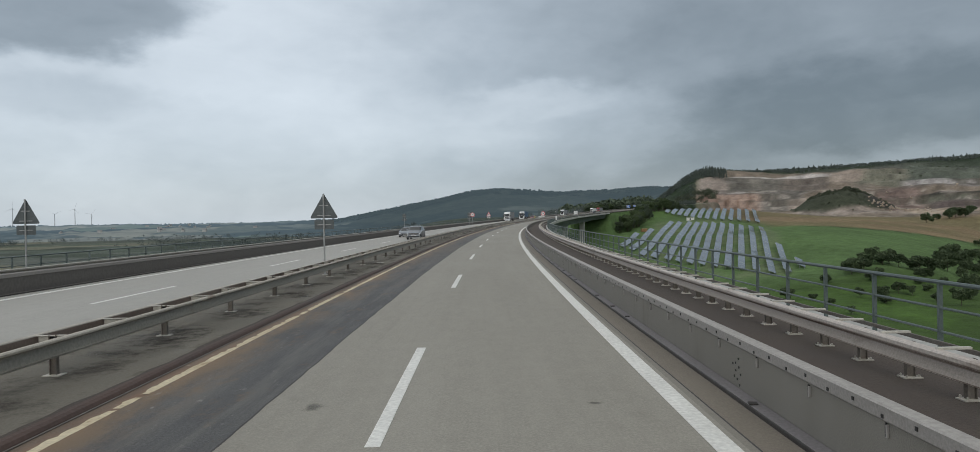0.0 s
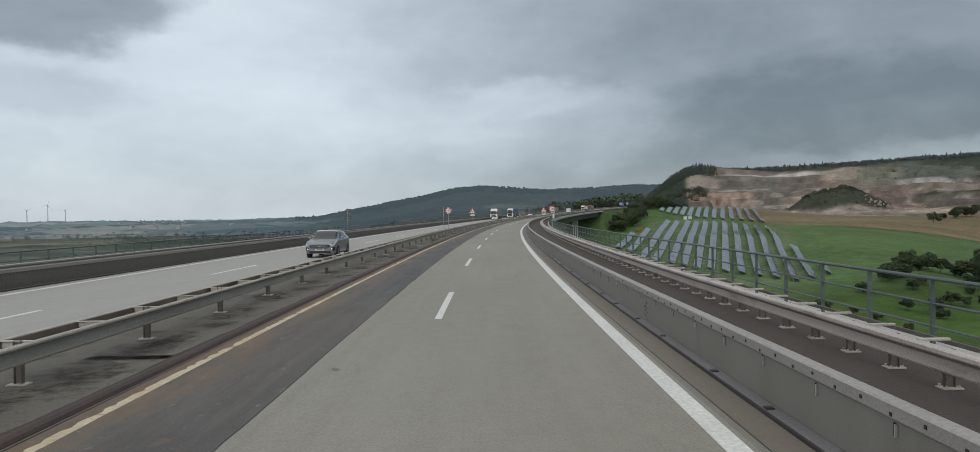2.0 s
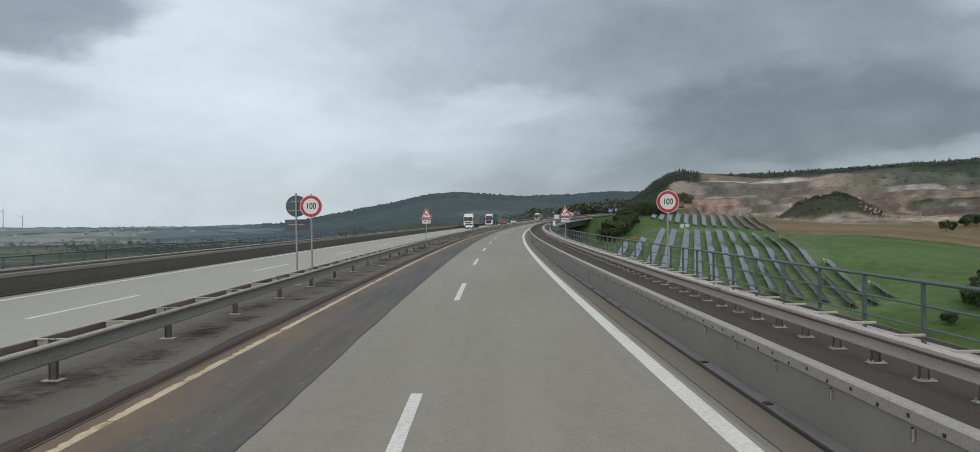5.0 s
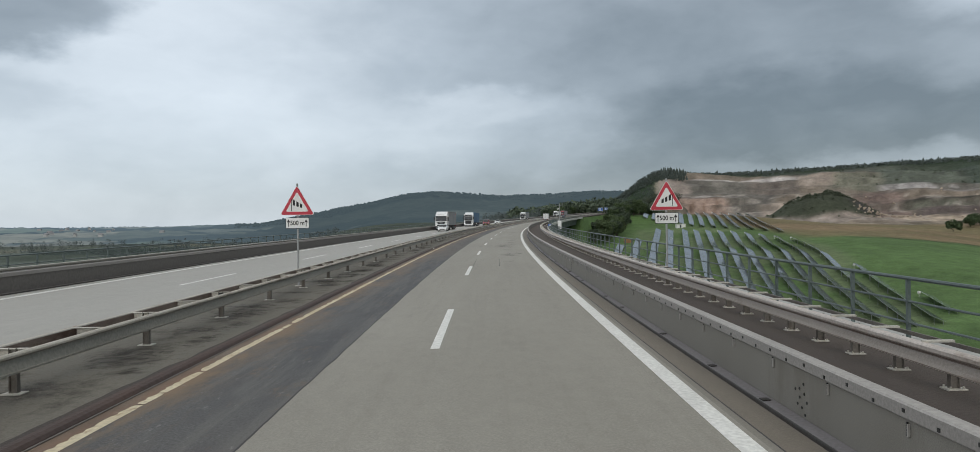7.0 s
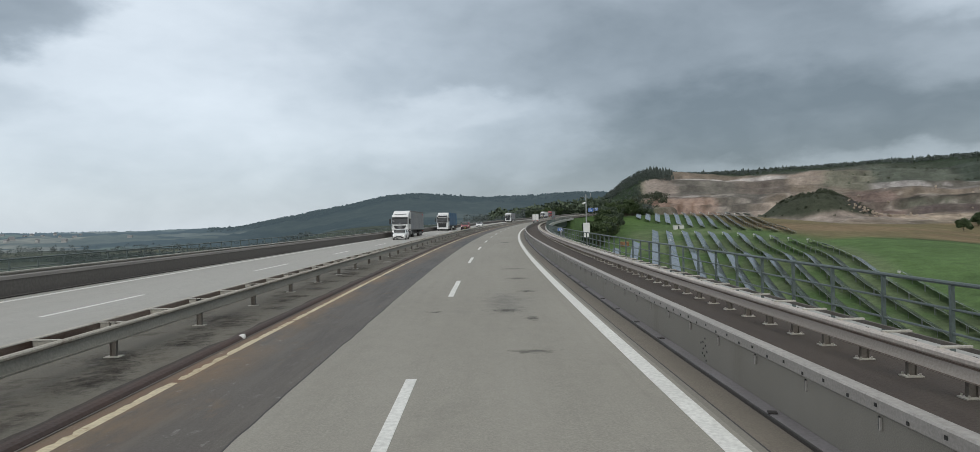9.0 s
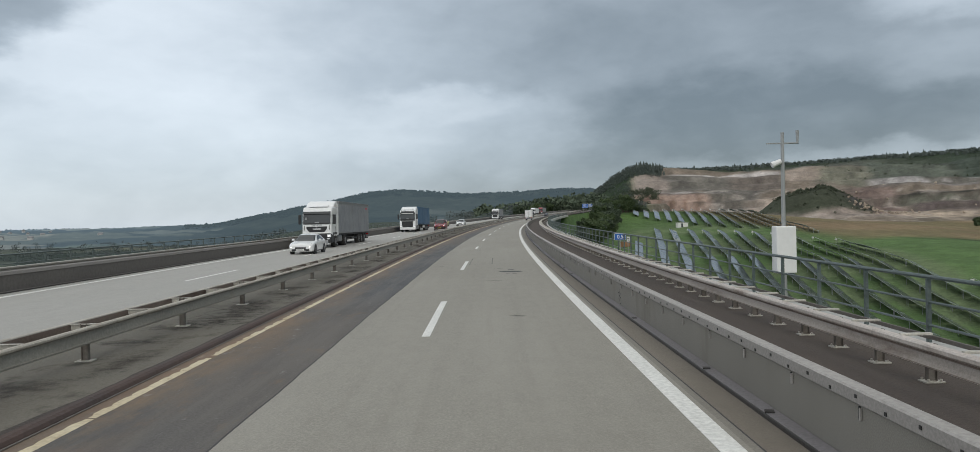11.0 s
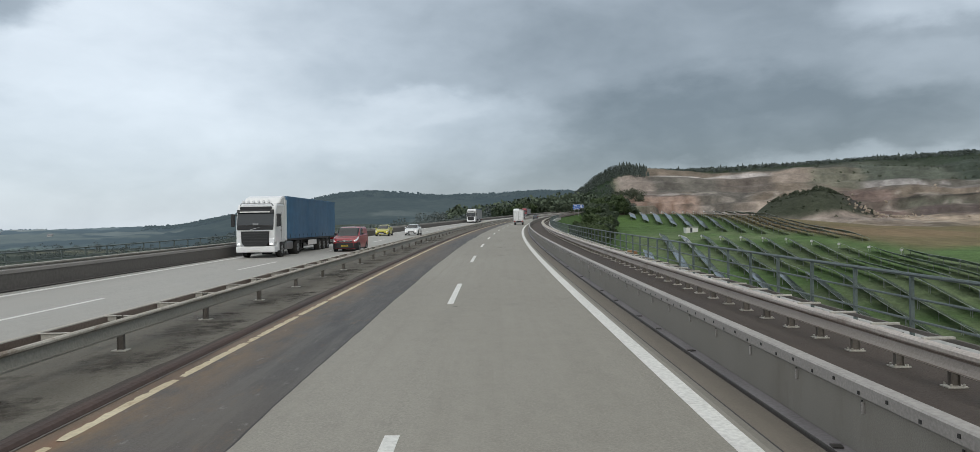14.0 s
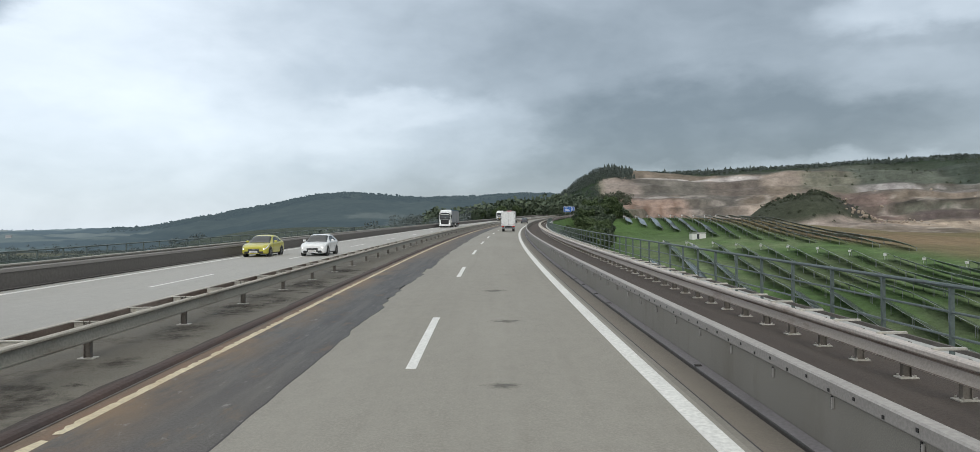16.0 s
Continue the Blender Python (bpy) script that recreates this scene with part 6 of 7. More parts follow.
def leafy_stuff(spots, name, label, mat, r0, r1, g, per=34, leaf=0.28):
    """Loose leaf clumps heaped into many small crowns, as one mesh."""
    pts = np.array(spots, float)
    zs = land(pts[:, 0], pts[:, 1])
    rs = np.random.RandomState(len(pts) + per)
    n = len(pts) * per
    rad = np.repeat(rs.uniform(r0, r1, len(pts)), per)
    d = rs.normal(size=(n, 3))
    d /= np.linalg.norm(d, axis=1)[:, None]
    d *= (rs.rand(n) ** 0.3)[:, None]
    c = np.column_stack([np.repeat(pts[:, 0], per), np.repeat(pts[:, 1], per), np.repeat(zs, per) + rad * 0.75]) + d * rad[:, None] * np.array([1.0, 1.0, 0.95])
    a = rs.normal(size=(n, 3))
    a /= np.linalg.norm(a, axis=1)[:, None]
    b = np.cross(a, rs.normal(size=(n, 3)))
    b /= np.linalg.norm(b, axis=1)[:, None]
    sz = (rad * leaf * rs.uniform(0.6, 1.4, n))[:, None]
    v = np.stack([c - a * sz, c + b * sz * 0.8, c + a * sz, c - b * sz * 0.8], 1).reshape(-1, 3)
    f = np.arange(n * 4).reshape(-1, 4)
    return tagged(part(name, mesh_from(name, v.tolist(), f.tolist()), mat, None), label, "woodland", kind="stuff")


def polar(r_, az):
    return r_ * math.sin(radians(az)), r_ * math.cos(radians(az))


g = random.Random(9)
# olive leaf colour, made paler to stand for haze over distant growth
M_LEAF_PALE = leaf_mat("hazed_olive_foliage", (0.060, 0.074, 0.050), (0.098, 0.114, 0.074))
# haze over the far woods is put in as a bluish emission
M_FAR_LEAF, nt_, ln_n, b_n = shader("far_wood_haze_glow", 1.0, 0, 0.0)
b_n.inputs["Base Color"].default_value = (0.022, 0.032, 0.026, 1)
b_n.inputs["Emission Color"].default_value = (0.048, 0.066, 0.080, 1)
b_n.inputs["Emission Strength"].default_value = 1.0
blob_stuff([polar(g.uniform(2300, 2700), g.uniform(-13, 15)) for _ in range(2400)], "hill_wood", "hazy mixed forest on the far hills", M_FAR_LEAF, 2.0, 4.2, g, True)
M_PLATEAU, nt_, ln_n, b_n = shader("plateau_wood_haze_glow", 1.0, 0, 0.0)
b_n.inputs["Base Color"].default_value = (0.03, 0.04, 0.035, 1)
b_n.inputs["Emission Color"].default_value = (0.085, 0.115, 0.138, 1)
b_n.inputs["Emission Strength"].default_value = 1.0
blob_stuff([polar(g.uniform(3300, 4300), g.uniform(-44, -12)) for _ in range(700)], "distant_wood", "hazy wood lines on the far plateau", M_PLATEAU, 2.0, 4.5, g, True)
leafy_stuff([polar(g.uniform(1400, 1480), 13.6 + 5.2 * g.random()) for _ in range(520)] + [polar(g.uniform(960, 1430), 13.2 + 3.5 * g.random()) for _ in range(420)], "knoll_wood", "dark rounded wood on the knoll beside the quarry", M_CONIFER, 2.2, 4.0, g, 80, 0.13)
spruce_stuff([polar(g.uniform(1430, 1480), 17.2 + 1.8 * g.random()) for _ in range(60)], "spruce_wood", "single taller spruces on the knoll beside the quarry", M_CONIFER, slim=0.26, h0=7, h1=13)
spruce_stuff([polar(g.gauss(1575, 20), g.uniform(18, 48)) for _ in range(1500)], "ridge_wood", "dark line of trees along the quarry ridge", M_CONIFER, slim=0.7, h0=2.5, h1=6.0)
leafy_stuff([polar(g.gauss(1572, 16), g.uniform(18, 48)) for _ in range(900)], "ridge_wood", "broadleaf trees along the quarry ridge", M_CONIFER, 1.6, 3.8, g, 22, 0.32)
spruce_stuff([polar(g.gauss(1580, 20), g.uniform(18, 48)) for _ in range(40)], "ridge_wood", "single taller trees on the quarry ridge", M_CONIFER, slim=0.4, h0=7, h1=11)
leafy_stuff([(520 + g.gauss(0, 27), 1030 + g.gauss(0, 22)) for _ in range(460)], "pit_scrub", "dark scrub on the mound inside the quarry", M_LEAF_PALE, 0.7, 1.9, g, 20, 0.4)
leafy_stuff([polar(g.uniform(1360, 1540), g.uniform(28, 46)) for _ in range(200)], "slope_scrub", "thin scrub on the upper quarry slopes", M_LEAF_PALE, 0.8, 2.2, g, 14, 0.4)
leafy_stuff([polar(g.uniform(800, 1400), g.uniform(6.5, 13.4)) for _ in range(1400)], "hollow_wood", "broadleaf wood in the hollow by the quarry", M_LEAF_DARK, 5, 9, g, 64, 0.17)
leafy_stuff([tuple(road(g.uniform(780, 1300), -42 - 80 * g.random()))[:2] for _ in range(700)], "roadside_wood", "broadleaf wood beside the motorway", M_LEAF_PALE, 3, 5.5, g, 90, 0.15)
wood_l = [polar(g.uniform(900, 1800), g.uniform(-36, -5)) for _ in range(800)]
wl_n = fbm(np.array([p[0] for p in wood_l]), np.array([p[1] for p in wood_l]), 230, 77)
# haze is put into this leaf colour as a pale blue-grey
M_LEAF_BLUE = leaf_mat("haze_tinted_valley_foliage", (0.100, 0.122, 0.120), (0.130, 0.152, 0.146))
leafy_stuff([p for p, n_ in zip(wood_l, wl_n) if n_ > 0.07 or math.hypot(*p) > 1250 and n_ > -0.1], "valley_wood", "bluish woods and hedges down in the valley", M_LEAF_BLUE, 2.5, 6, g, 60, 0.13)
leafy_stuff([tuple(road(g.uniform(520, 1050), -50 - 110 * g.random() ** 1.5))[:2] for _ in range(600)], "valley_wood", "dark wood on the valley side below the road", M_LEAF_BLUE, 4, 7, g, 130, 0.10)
M_ROCK = weathered("pale_quarry_rock", (0.40, 0.33, 0.26), (0.28, 0.22, 0.165), (0.48, 0.41, 0.34), 0.95, "world", 0.5, 0.05, (1, 1, 1), 0.8, 0.0)
blob_stuff([(g.gauss(572, 22), g.gauss(992, 9)) for _ in range(60)] + [polar(g.uniform(1100, 1300), g.uniform(29, 42)) for _ in range(50)],
           "quarry_boulders", "pale broken rock heaps on the quarry floor", M_ROCK, 0.7, 2.2, g)["category"] = "rocks"

# ---- far wind turbines and farms ----
M_WHITE_FAR = plain("white_turbine_paint", (0.55, 0.57, 0.58), 0.5)
for az, r_, hub, ph in ((-29.4, 4250, 92, 0.3), (-30.6, 4500, 70, 1.1), (-28.4, 4480, 70, 0.7), (-33.0, 4100, 92, 0.1)):
    x, y = polar(r_, az)
    z = land_z(x, y, True)
    ob = thing("wind_turbine", "white wind turbine on the far plateau", "wind turbine", group="far wind turbines", m=Matrix.Translation((x, y, z)) @ Matrix.Rotation(radians(20), 4, "Z"))
    bm = bmesh.new()
    tube(bm, (0, 0, -3), (0, 0, hub), 2.6, 1.5, 10)
    part("tower", bm, M_WHITE_FAR, ob)
    bm = bmesh.new()
    box(bm, -2, 2, -5, 5, hub - 1.5, hub + 2.5, bevel=0.8)
    part("nacelle", bm, M_WHITE_FAR, ob)
    for k in range(3):
        a = ph + k * 2.0944
        bm = bmesh.new()
        tube(bm, (0, -5.5, hub), (34 * math.sin(a), -5.5, hub + 34 * math.cos(a)), 0.8, 0.2, 6)
        part("blade", bm, M_WHITE_FAR, ob)
M_HOUSE = plain("white_render", (0.42, 0.42, 0.41), 0.9)
M_ROOF = plain("grey_roof_slate", (0.22, 0.22, 0.23), 0.7)
house_me = boxmesh("wall", -5, 5, -3.2, 3.2, -2, 4)
bm = bmesh.new()
vs = [bm.verts.new(p) for p in ((-5.4, -3.7, 3.9), (5.4, -3.7, 3.9), (5.4, 3.7, 3.9), (-5.4, 3.7, 3.9), (-5.4, 0, 7), (5.4, 0, 7))]
for f in ((0, 1, 5, 4), (2, 3, 4, 5), (1, 2, 5), (3, 0, 4), (3, 2, 1, 0)):
    bm.faces.new([vs[i] for i in f])
roof_me = bpy.data.meshes.new("roof")
bm.to_mesh(roof_me)
bm.free()
house_me.materials.append(M_HOUSE)
roof_me.materials.append(M_ROOF)
for k in range(26):
    r_, az = (g.uniform(2000, 2600), g.gauss(-23.5, 2.6)) if k < 19 else (g.uniform(1500, 1700), g.uniform(10, 12.5))
    x, y = polar(r_, az)
    ob = thing("house", "small white house with a grey pitched roof in the distance", "house", group="far houses", m=Matrix.Translation((x, y, land_z(x, y, True))) @ Matrix.Rotation(g.uniform(0, 3), 4, "Z"))
    part("wall", house_me, None, ob)
    part("roof", roof_me, None, ob)

# ---- vehicles, standing still ----
def paint(name, c, rough=0.28, metal=0.0):
    return plain(name, c, rough, metal, 0.5, 0.6)


M_GLASS = plain("dark_vehicle_glass", (0.020, 0.025, 0.027), 0.04, 0.0, 0.75)
M_TYRE = weathered("tyre_rubber", (0.028, 0.027, 0.026), (0.02, 0.02, 0.02), (0.045, 0.043, 0.04), 0.9, "object", 20, 4, (1, 1, 1), 0.5, 0.2)
M_RIM = plain("alloy_rim", (0.24, 0.245, 0.25), 0.4, 0.6)
M_BLACK = plain("black_plastic", (0.022, 0.023, 0.025), 0.55)
M_LAMP = plain("clear_lamp_lens", (0.80, 0.82, 0.84), 0.12, 0.0, 0.8)
M_LAMP_ON, nt_l, ln_l, b_l = shader("lit_headlamp", 0.2)
b_l.inputs["Base Color"].default_value = (0.8, 0.82, 0.84, 1)
b_l.inputs["Emission Color"].default_value = (1.0, 0.97, 0.9, 1)
b_l.inputs["Emission Strength"].default_value = 1.2
M_TAIL = plain("red_lamp_lens", (0.42, 0.02, 0.025), 0.2)
M_CHROME = plain("bright_trim", (0.62, 0.63, 0.64), 0.18, 0.9)
M_PLATE_W = plain("white_plate", (0.72, 0.72, 0.70), 0.5)
M_PLATE_Y = plain("yellow_plate", (0.62, 0.47, 0.04), 0.5)
M_WHITE = paint("white_vehicle_paint", (0.80, 0.81, 0.81))
M_SILVER = paint("silver_grey_paint", (0.23, 0.255, 0.285), 0.3, 0.5)
M_GREYBLUE = paint("dark_silver_paint", (0.20, 0.22, 0.25), 0.3, 0.45)
M_RED = paint("red_vehicle_paint", (0.33, 0.035, 0.045), 0.32)
M_LIME = paint("yellow_green_paint", (0.50, 0.46, 0.06), 0.3)
M_DKCAR = paint("dark_blue_black_paint", (0.03, 0.035, 0.045), 0.25)
M_TRAILER = weathered("grey_trailer_wall", (0.24, 0.25, 0.265), (0.228, 0.237, 0.25), (0.252, 0.262, 0.276), 0.5, "object", 1.2, 0.25, (1, 1, 0.5), 0.4, 0.0)
M_TARP = weathered("blue_tarpaulin", (0.042, 0.128, 0.235), (0.037, 0.112, 0.21), (0.050, 0.142, 0.255), 0.5, "object", 1.5, 0.35, (1, 1, 0.3), 0.5, 0.0)
M_CHASSIS = plain("dark_chassis_steel", (0.05, 0.05, 0.052), 0.6, 0.3)
M_BOXW = weathered("white_box_body", (0.72, 0.73, 0.73), (0.66, 0.665, 0.66), (0.76, 0.77, 0.77), 0.45, "object", 4, 0.8, (1, 1, 0.4), 0.5, 0.0)


M_BOARD = plain("dull_reflective_board", (0.30, 0.31, 0.32), 0.5)


def wheel(parent, x, y, r, w, rim=0.62):
    """Tyre with rounded shoulders, dished rim and hub; x: outer side, its sign gives the side."""
    sg = 1 if x > 0 else -1
    prof = [(0, r * rim), (0.02, r * (rim + 0.03)), (0.0, r * 0.86), (0.03, r * 0.97), (0.07, r), (w - 0.07, r), (w - 0.03, r * 0.97), (w, r * 0.86), (w, r * rim)]
    n, k = 22, len(prof)
    verts = [(x - sg * d, y + q * math.cos(2 * math.pi * i / n), r + q * math.sin(2 * math.pi * i / n)) for i in range(n) for d, q in prof]
    faces = [(i * k + j, i * k + j + 1, ((i + 1) % n) * k + j + 1, ((i + 1) % n) * k + j) for i in range(n) for j in range(k - 1)]
    ob = part("wheel", mesh_from("wheel", verts, faces, smooth=True), M_TYRE, parent)
    bm = bmesh.new()
    m = Matrix.Translation((x - sg * 0.05, y, r)) @ Matrix.Rotation(radians(90), 4, "Y")
    bmesh.ops.create_cone(bm, cap_ends=True, segments=20, radius1=r * (rim + 0.01), radius2=r * (rim + 0.01), depth=0.05, matrix=m)
    m = Matrix.Translation((x - sg * 0.015, y, r)) @ Matrix.Rotation(radians(90), 4, "Y")
    bmesh.ops.create_cone(bm, cap_ends=True, segments=12, radius1=r * 0.18, radius2=r * 0.18, depth=0.03, matrix=m)
    for j in range(5):
        a = j * 1.2566
        tube(bm, (x - sg * 0.022, y + r * 0.1 * math.cos(a), r + r * 0.1 * math.sin(a)), (x - sg * 0.022, y + r * rim * 0.95 * math.cos(a), r + r * rim * 0.95 * math.sin(a)), r * 0.08, r * 0.11, 6)
    part("rim", bm, M_RIM, ob)
    return ob


def glide(xs, ys, x):
    """Monotone cubic through the points: smooth, with no overshoot."""
    n = len(xs)
    if x <= xs[0]:
        return ys[0]
    if x >= xs[-1]:
        return ys[-1]
    d = [(ys[i + 1] - ys[i]) / (xs[i + 1] - xs[i]) for i in range(n - 1)]
    i = max(j for j in range(n - 1) if xs[j] <= x)
    def slope(j):
        if j == 0 or j == n - 1:
            return d[0] if j == 0 else d[-1]
        return 0.0 if d[j - 1] * d[j] <= 0 else 2 * d[j - 1] * d[j] / (d[j - 1] + d[j])
    h = xs[i + 1] - xs[i]
    t = (x - xs[i]) / h
    return ((1 + 2 * t) * (1 - t) ** 2 * ys[i] + t * (1 - t) ** 2 * h * slope(i) + t * t * (3 - 2 * t) * ys[i + 1] + t * t * (t - 1) * h * slope(i + 1))


class Shell:
    """A vehicle body lofted from stations (y, half width, sill z, belt z, top z, half width at top)."""

    def __init__(self, stations):
        self.ys = [q[0] for q in stations]
        self.cols = [[q[k] for q in stations] for k in range(1, 6)]

    def ring(self, y):
        w, z0, zb, zt, wt = (glide(self.ys, c, y) for c in self.cols)
        side = min(1.0, max(0.0, (zt - zb) / 0.3))
        return [(w * 0.90, z0), (w * 0.985, z0 + 0.09), (w, z0 + (zb - z0) * 0.50), (w * 0.992, zb - 0.07), (w * 0.955, zb + 0.01 * side),
                (wt + (w * 0.955 - wt) * 0.10, zt - 0.09 * side - 0.012), (wt * 0.93, zt - 0.03 * side), (wt * 0.6, zt - 0.004), (0.0, zt + 0.006)]

    def point(self, y, k, out=0.0):
        """Point at station y and row k (may be fractional), pushed outwards."""
        r = self.ring(y)
        ks = list(range(len(r)))
        return (glide(ks, [p[0] for p in r], k) + out, glide(ks, [p[1] for p in r], k))

    def body(self):
        n = int((self.ys[-1] - self.ys[0]) / 0.07)
        fine = sorted({self.ys[0] + (self.ys[-1] - self.ys[0]) * i / n for i in range(n + 1)} | {0.02, 0.05, 0.10, self.ys[-1] - 0.03})
        rows = [j * 0.34 for j in range(24)] + [8.0]
        verts, faces = [], []
        k = 2 * len(rows) - 1
        for y in fine:
            half = [self.point(y, q) for q in rows]
            verts += [(x, y, z) for x, z in half] + [(-x, y, z) for x, z in reversed(half[:-1])]
        for i in range(len(fine) - 1):
            for j in range(k):
                a, b = i * k + j, i * k + (j + 1) % k
                faces.append((a, b, b + k, a + k))
        faces += [tuple(range(k)), tuple(range((len(fine) - 1) * k + k - 1, (len(fine) - 1) * k - 1, -1))]
        me = mesh_from("body", verts, faces, smooth=True)
        bm = bmesh.new()
        bm.from_mesh(me)
        bmesh.ops.recalc_face_normals(bm, faces=bm.faces)
        bm.faces.ensure_lookup_table()
        bm.faces[-1].smooth = bm.faces[-2].smooth = False
        return bm

    def patch(self, ya, yb, ka, kb, side, out=0.008, n=6, lift=0.0, yc=None, yd=None):
        """A curved pane that follows the body; side 1, -1, or 0 for one across the middle. yc, yd: its ends at the upper row."""
        bm = bmesh.new()
        grid = []
        m = 5
        for i in range(n + 1):
            row = []
            f_ = i / n
            if side:
                for j in range(m + 1):
                    q = j / m
                    y0_, y1_ = ya + ((ya if yc is None else yc) - ya) * q, yb + ((yb if yd is None else yd) - yb) * q
                    y = y0_ + (y1_ - y0_) * f_
                    x, z = self.point(y, ka + (kb - ka) * q, out)
                    row.append(bm.verts.new((side * x, y - (0.012 if y < 0.3 else 0), z)))
            else:
                y = ya + (yb - ya) * f_
                for j in range(2 * m + 1):
                    f = j / m - 1
                    x, z = self.point(y, kb + (ka - kb) * abs(f), 0.0)
                    row.append(bm.verts.new((math.copysign(x, f) if f else 0.0, y - lift, z + out)))
            grid.append(row)
        for r0, r1 in zip(grid, grid[1:]):
            for j in range(len(r0) - 1):
                bm.faces.new((r0[j], r0[j + 1], r1[j + 1], r1[j])).smooth = True
        bmesh.ops.recalc_face_normals(bm, faces=bm.faces)
        return bm


def bx(name, parent, mat, *a, bevel=0.01, label=""):
    bm = bmesh.new()
    box(bm, *a, bevel=bevel)
    return part(name, bm, mat, parent, label)


def car(m, label, category, body, L, W, H, hood, plate=None, suv=0.0, van=False, sedan=False, group="oncoming cars"):
    """A passenger car with its front at y = 0 looking to -y, its tail at y = L."""
    if plate is None:
        plate = M_PLATE_W
    ob = thing("car" if not van else "delivery_van", label, category, group, m=m)
    w, z0 = W / 2, 0.19 + 0.05 * suv
    tall = suv > 0.9
    belt = hood + (0.02 if not van else 0.10)
    ws0, ws1 = (0.92, 1.72) if van else (1.02, 1.92)
    wt = w * (0.84 if van else 0.70 + 0.06 * suv)
    nose = hood - (0.20 if van else 0.25)
    st = [(0.0, w * 0.70, z0 + 0.10, nose - 0.10, nose, w * 0.62), (0.05, w * 0.84, z0 + 0.05, nose - 0.05, nose + 0.06, w * 0.70), (0.16, w * 0.93, z0 + 0.02, nose, nose + 0.11, w * 0.76),
          (0.42, w * 0.985, z0, hood - 0.11, hood - 0.05, w * 0.80), (ws0, w, z0, belt - 0.03, hood + 0.035, w * 0.82), (ws1, w, z0, belt, H - 0.07, wt), (ws1 + 0.55, w, z0, belt + 0.015, H, wt)]
    if van:
        st += [(L - 0.30, w * 0.995, z0 + 0.02, belt + 0.04, H - 0.005, wt), (L - 0.08, w * 0.985, z0 + 0.05, belt + 0.04, H - 0.05, wt), (L, w * 0.95, z0 + 0.12, belt, H - 0.16, wt * 0.96)]
    elif sedan:
        st += [(L * 0.62, w, z0, belt + 0.03, H - 0.05, wt), (L * 0.83, w * 0.99, z0 + 0.02, belt + 0.04, belt + 0.15, w * 0.78), (L - 0.08, w * 0.94, z0 + 0.08, belt + 0.0, belt + 0.08, w * 0.74), (L, w * 0.86, z0 + 0.16, belt - 0.10, belt - 0.02, w * 0.70)]
    else:
        st += [(L * 0.78, w, z0, belt + 0.05, H - 0.06, wt * 0.97), (L - 0.32, w * 0.98, z0 + 0.02, belt + 0.07, belt + 0.28 + 0.06 * suv, w * 0.74), (L - 0.06, w * 0.93, z0 + 0.08, belt - 0.02, belt + 0.05, w * 0.72), (L, w * 0.86, z0 + 0.16, belt - 0.20, belt - 0.08, w * 0.68)]
    sh = Shell(st)
    part("body", sh.body(), body, ob)
    part("windscreen", sh.patch(ws0 + 0.05, ws1 - 0.05, 5.25, 8, 0, 0.012, lift=0.012, n=10), M_GLASS, ob)
    roof_end = L * 0.60 if sedan else L * 0.80
    mid_y = 2.62 if not van else 2.50
    for sd in (1, -1):
        part("side_window", sh.patch(ws1 - 0.42, mid_y, 4.16, 4.92, sd, yc=ws1 + 0.02), M_GLASS, ob)
        if not van:
            part("side_window", sh.patch(mid_y + 0.07, roof_end + 0.02, 4.16, 4.92, sd, yd=roof_end - 0.30), M_GLASS, ob)
        bm = bmesh.new()
        box(bm, *sorted((sd * (w - 0.01), sd * (w + 0.19))), ws1 - 0.36, ws1 - 0.22, belt + 0.03, belt + 0.17, bevel=0.045)
        part("mirror", bm, body if not van else M_BLACK, ob)
        # lamps wrap round the corners of the nose
        if van:
            hl = part("headlight", sh.patch(0.015, 0.55, 2.85, 4.35, sd, 0.014, yc=0.10, yd=0.80), M_LAMP, ob)
        elif tall:
            hl = part("headlight", sh.patch(0.02, 0.55, 3.35, 4.0, sd, 0.012, yd=0.72), M_LAMP, ob)
            part("fog_lamp_pocket", sh.patch(0.0, 0.20, 1.5, 2.6, sd, 0.012), M_BLACK, ob)
        else:
            hl = part("headlight", sh.patch(0.02, 0.48, 3.0, 3.9, sd, 0.012, yc=0.05, yd=0.62), M_LAMP, ob)
        x_, z_ = sh.point(0.04, 2.1 if tall else 3.4)
        bm = bmesh.new()
        mm = Matrix.Translation((sd * (x_ - 0.04), 0.005, z_)) @ Matrix.Rotation(radians(90), 4, "X")
        bmesh.ops.create_cone(bm, cap_ends=True, segments=12, radius1=0.036, radius2=0.032, depth=0.06, matrix=mm)
        part("lamp_bulb", bm, M_LAMP_ON, hl, "lit headlamp")
        part("tail_light", sh.patch(L - 0.30, L - 0.02, 3.0, 4.0, sd, 0.010), M_TAIL, ob)
        part("sill", sh.patch(0.70, L - 0.55, 0.05, 0.95, sd, 0.012), M_BLACK, ob, "black plastic sill" if tall or van else "")
        part("door_line", sh.patch(mid_y + 0.025, mid_y + 0.042, 1.0, 4.05, sd, 0.006), M_BLACK, ob)
        part("door_line", sh.patch(ws1 - 0.52, ws1 - 0.505, 1.0, 4.0, sd, 0.006), M_BLACK, ob)
        x_, z_ = sh.point(mid_y - 0.2, 3.2)
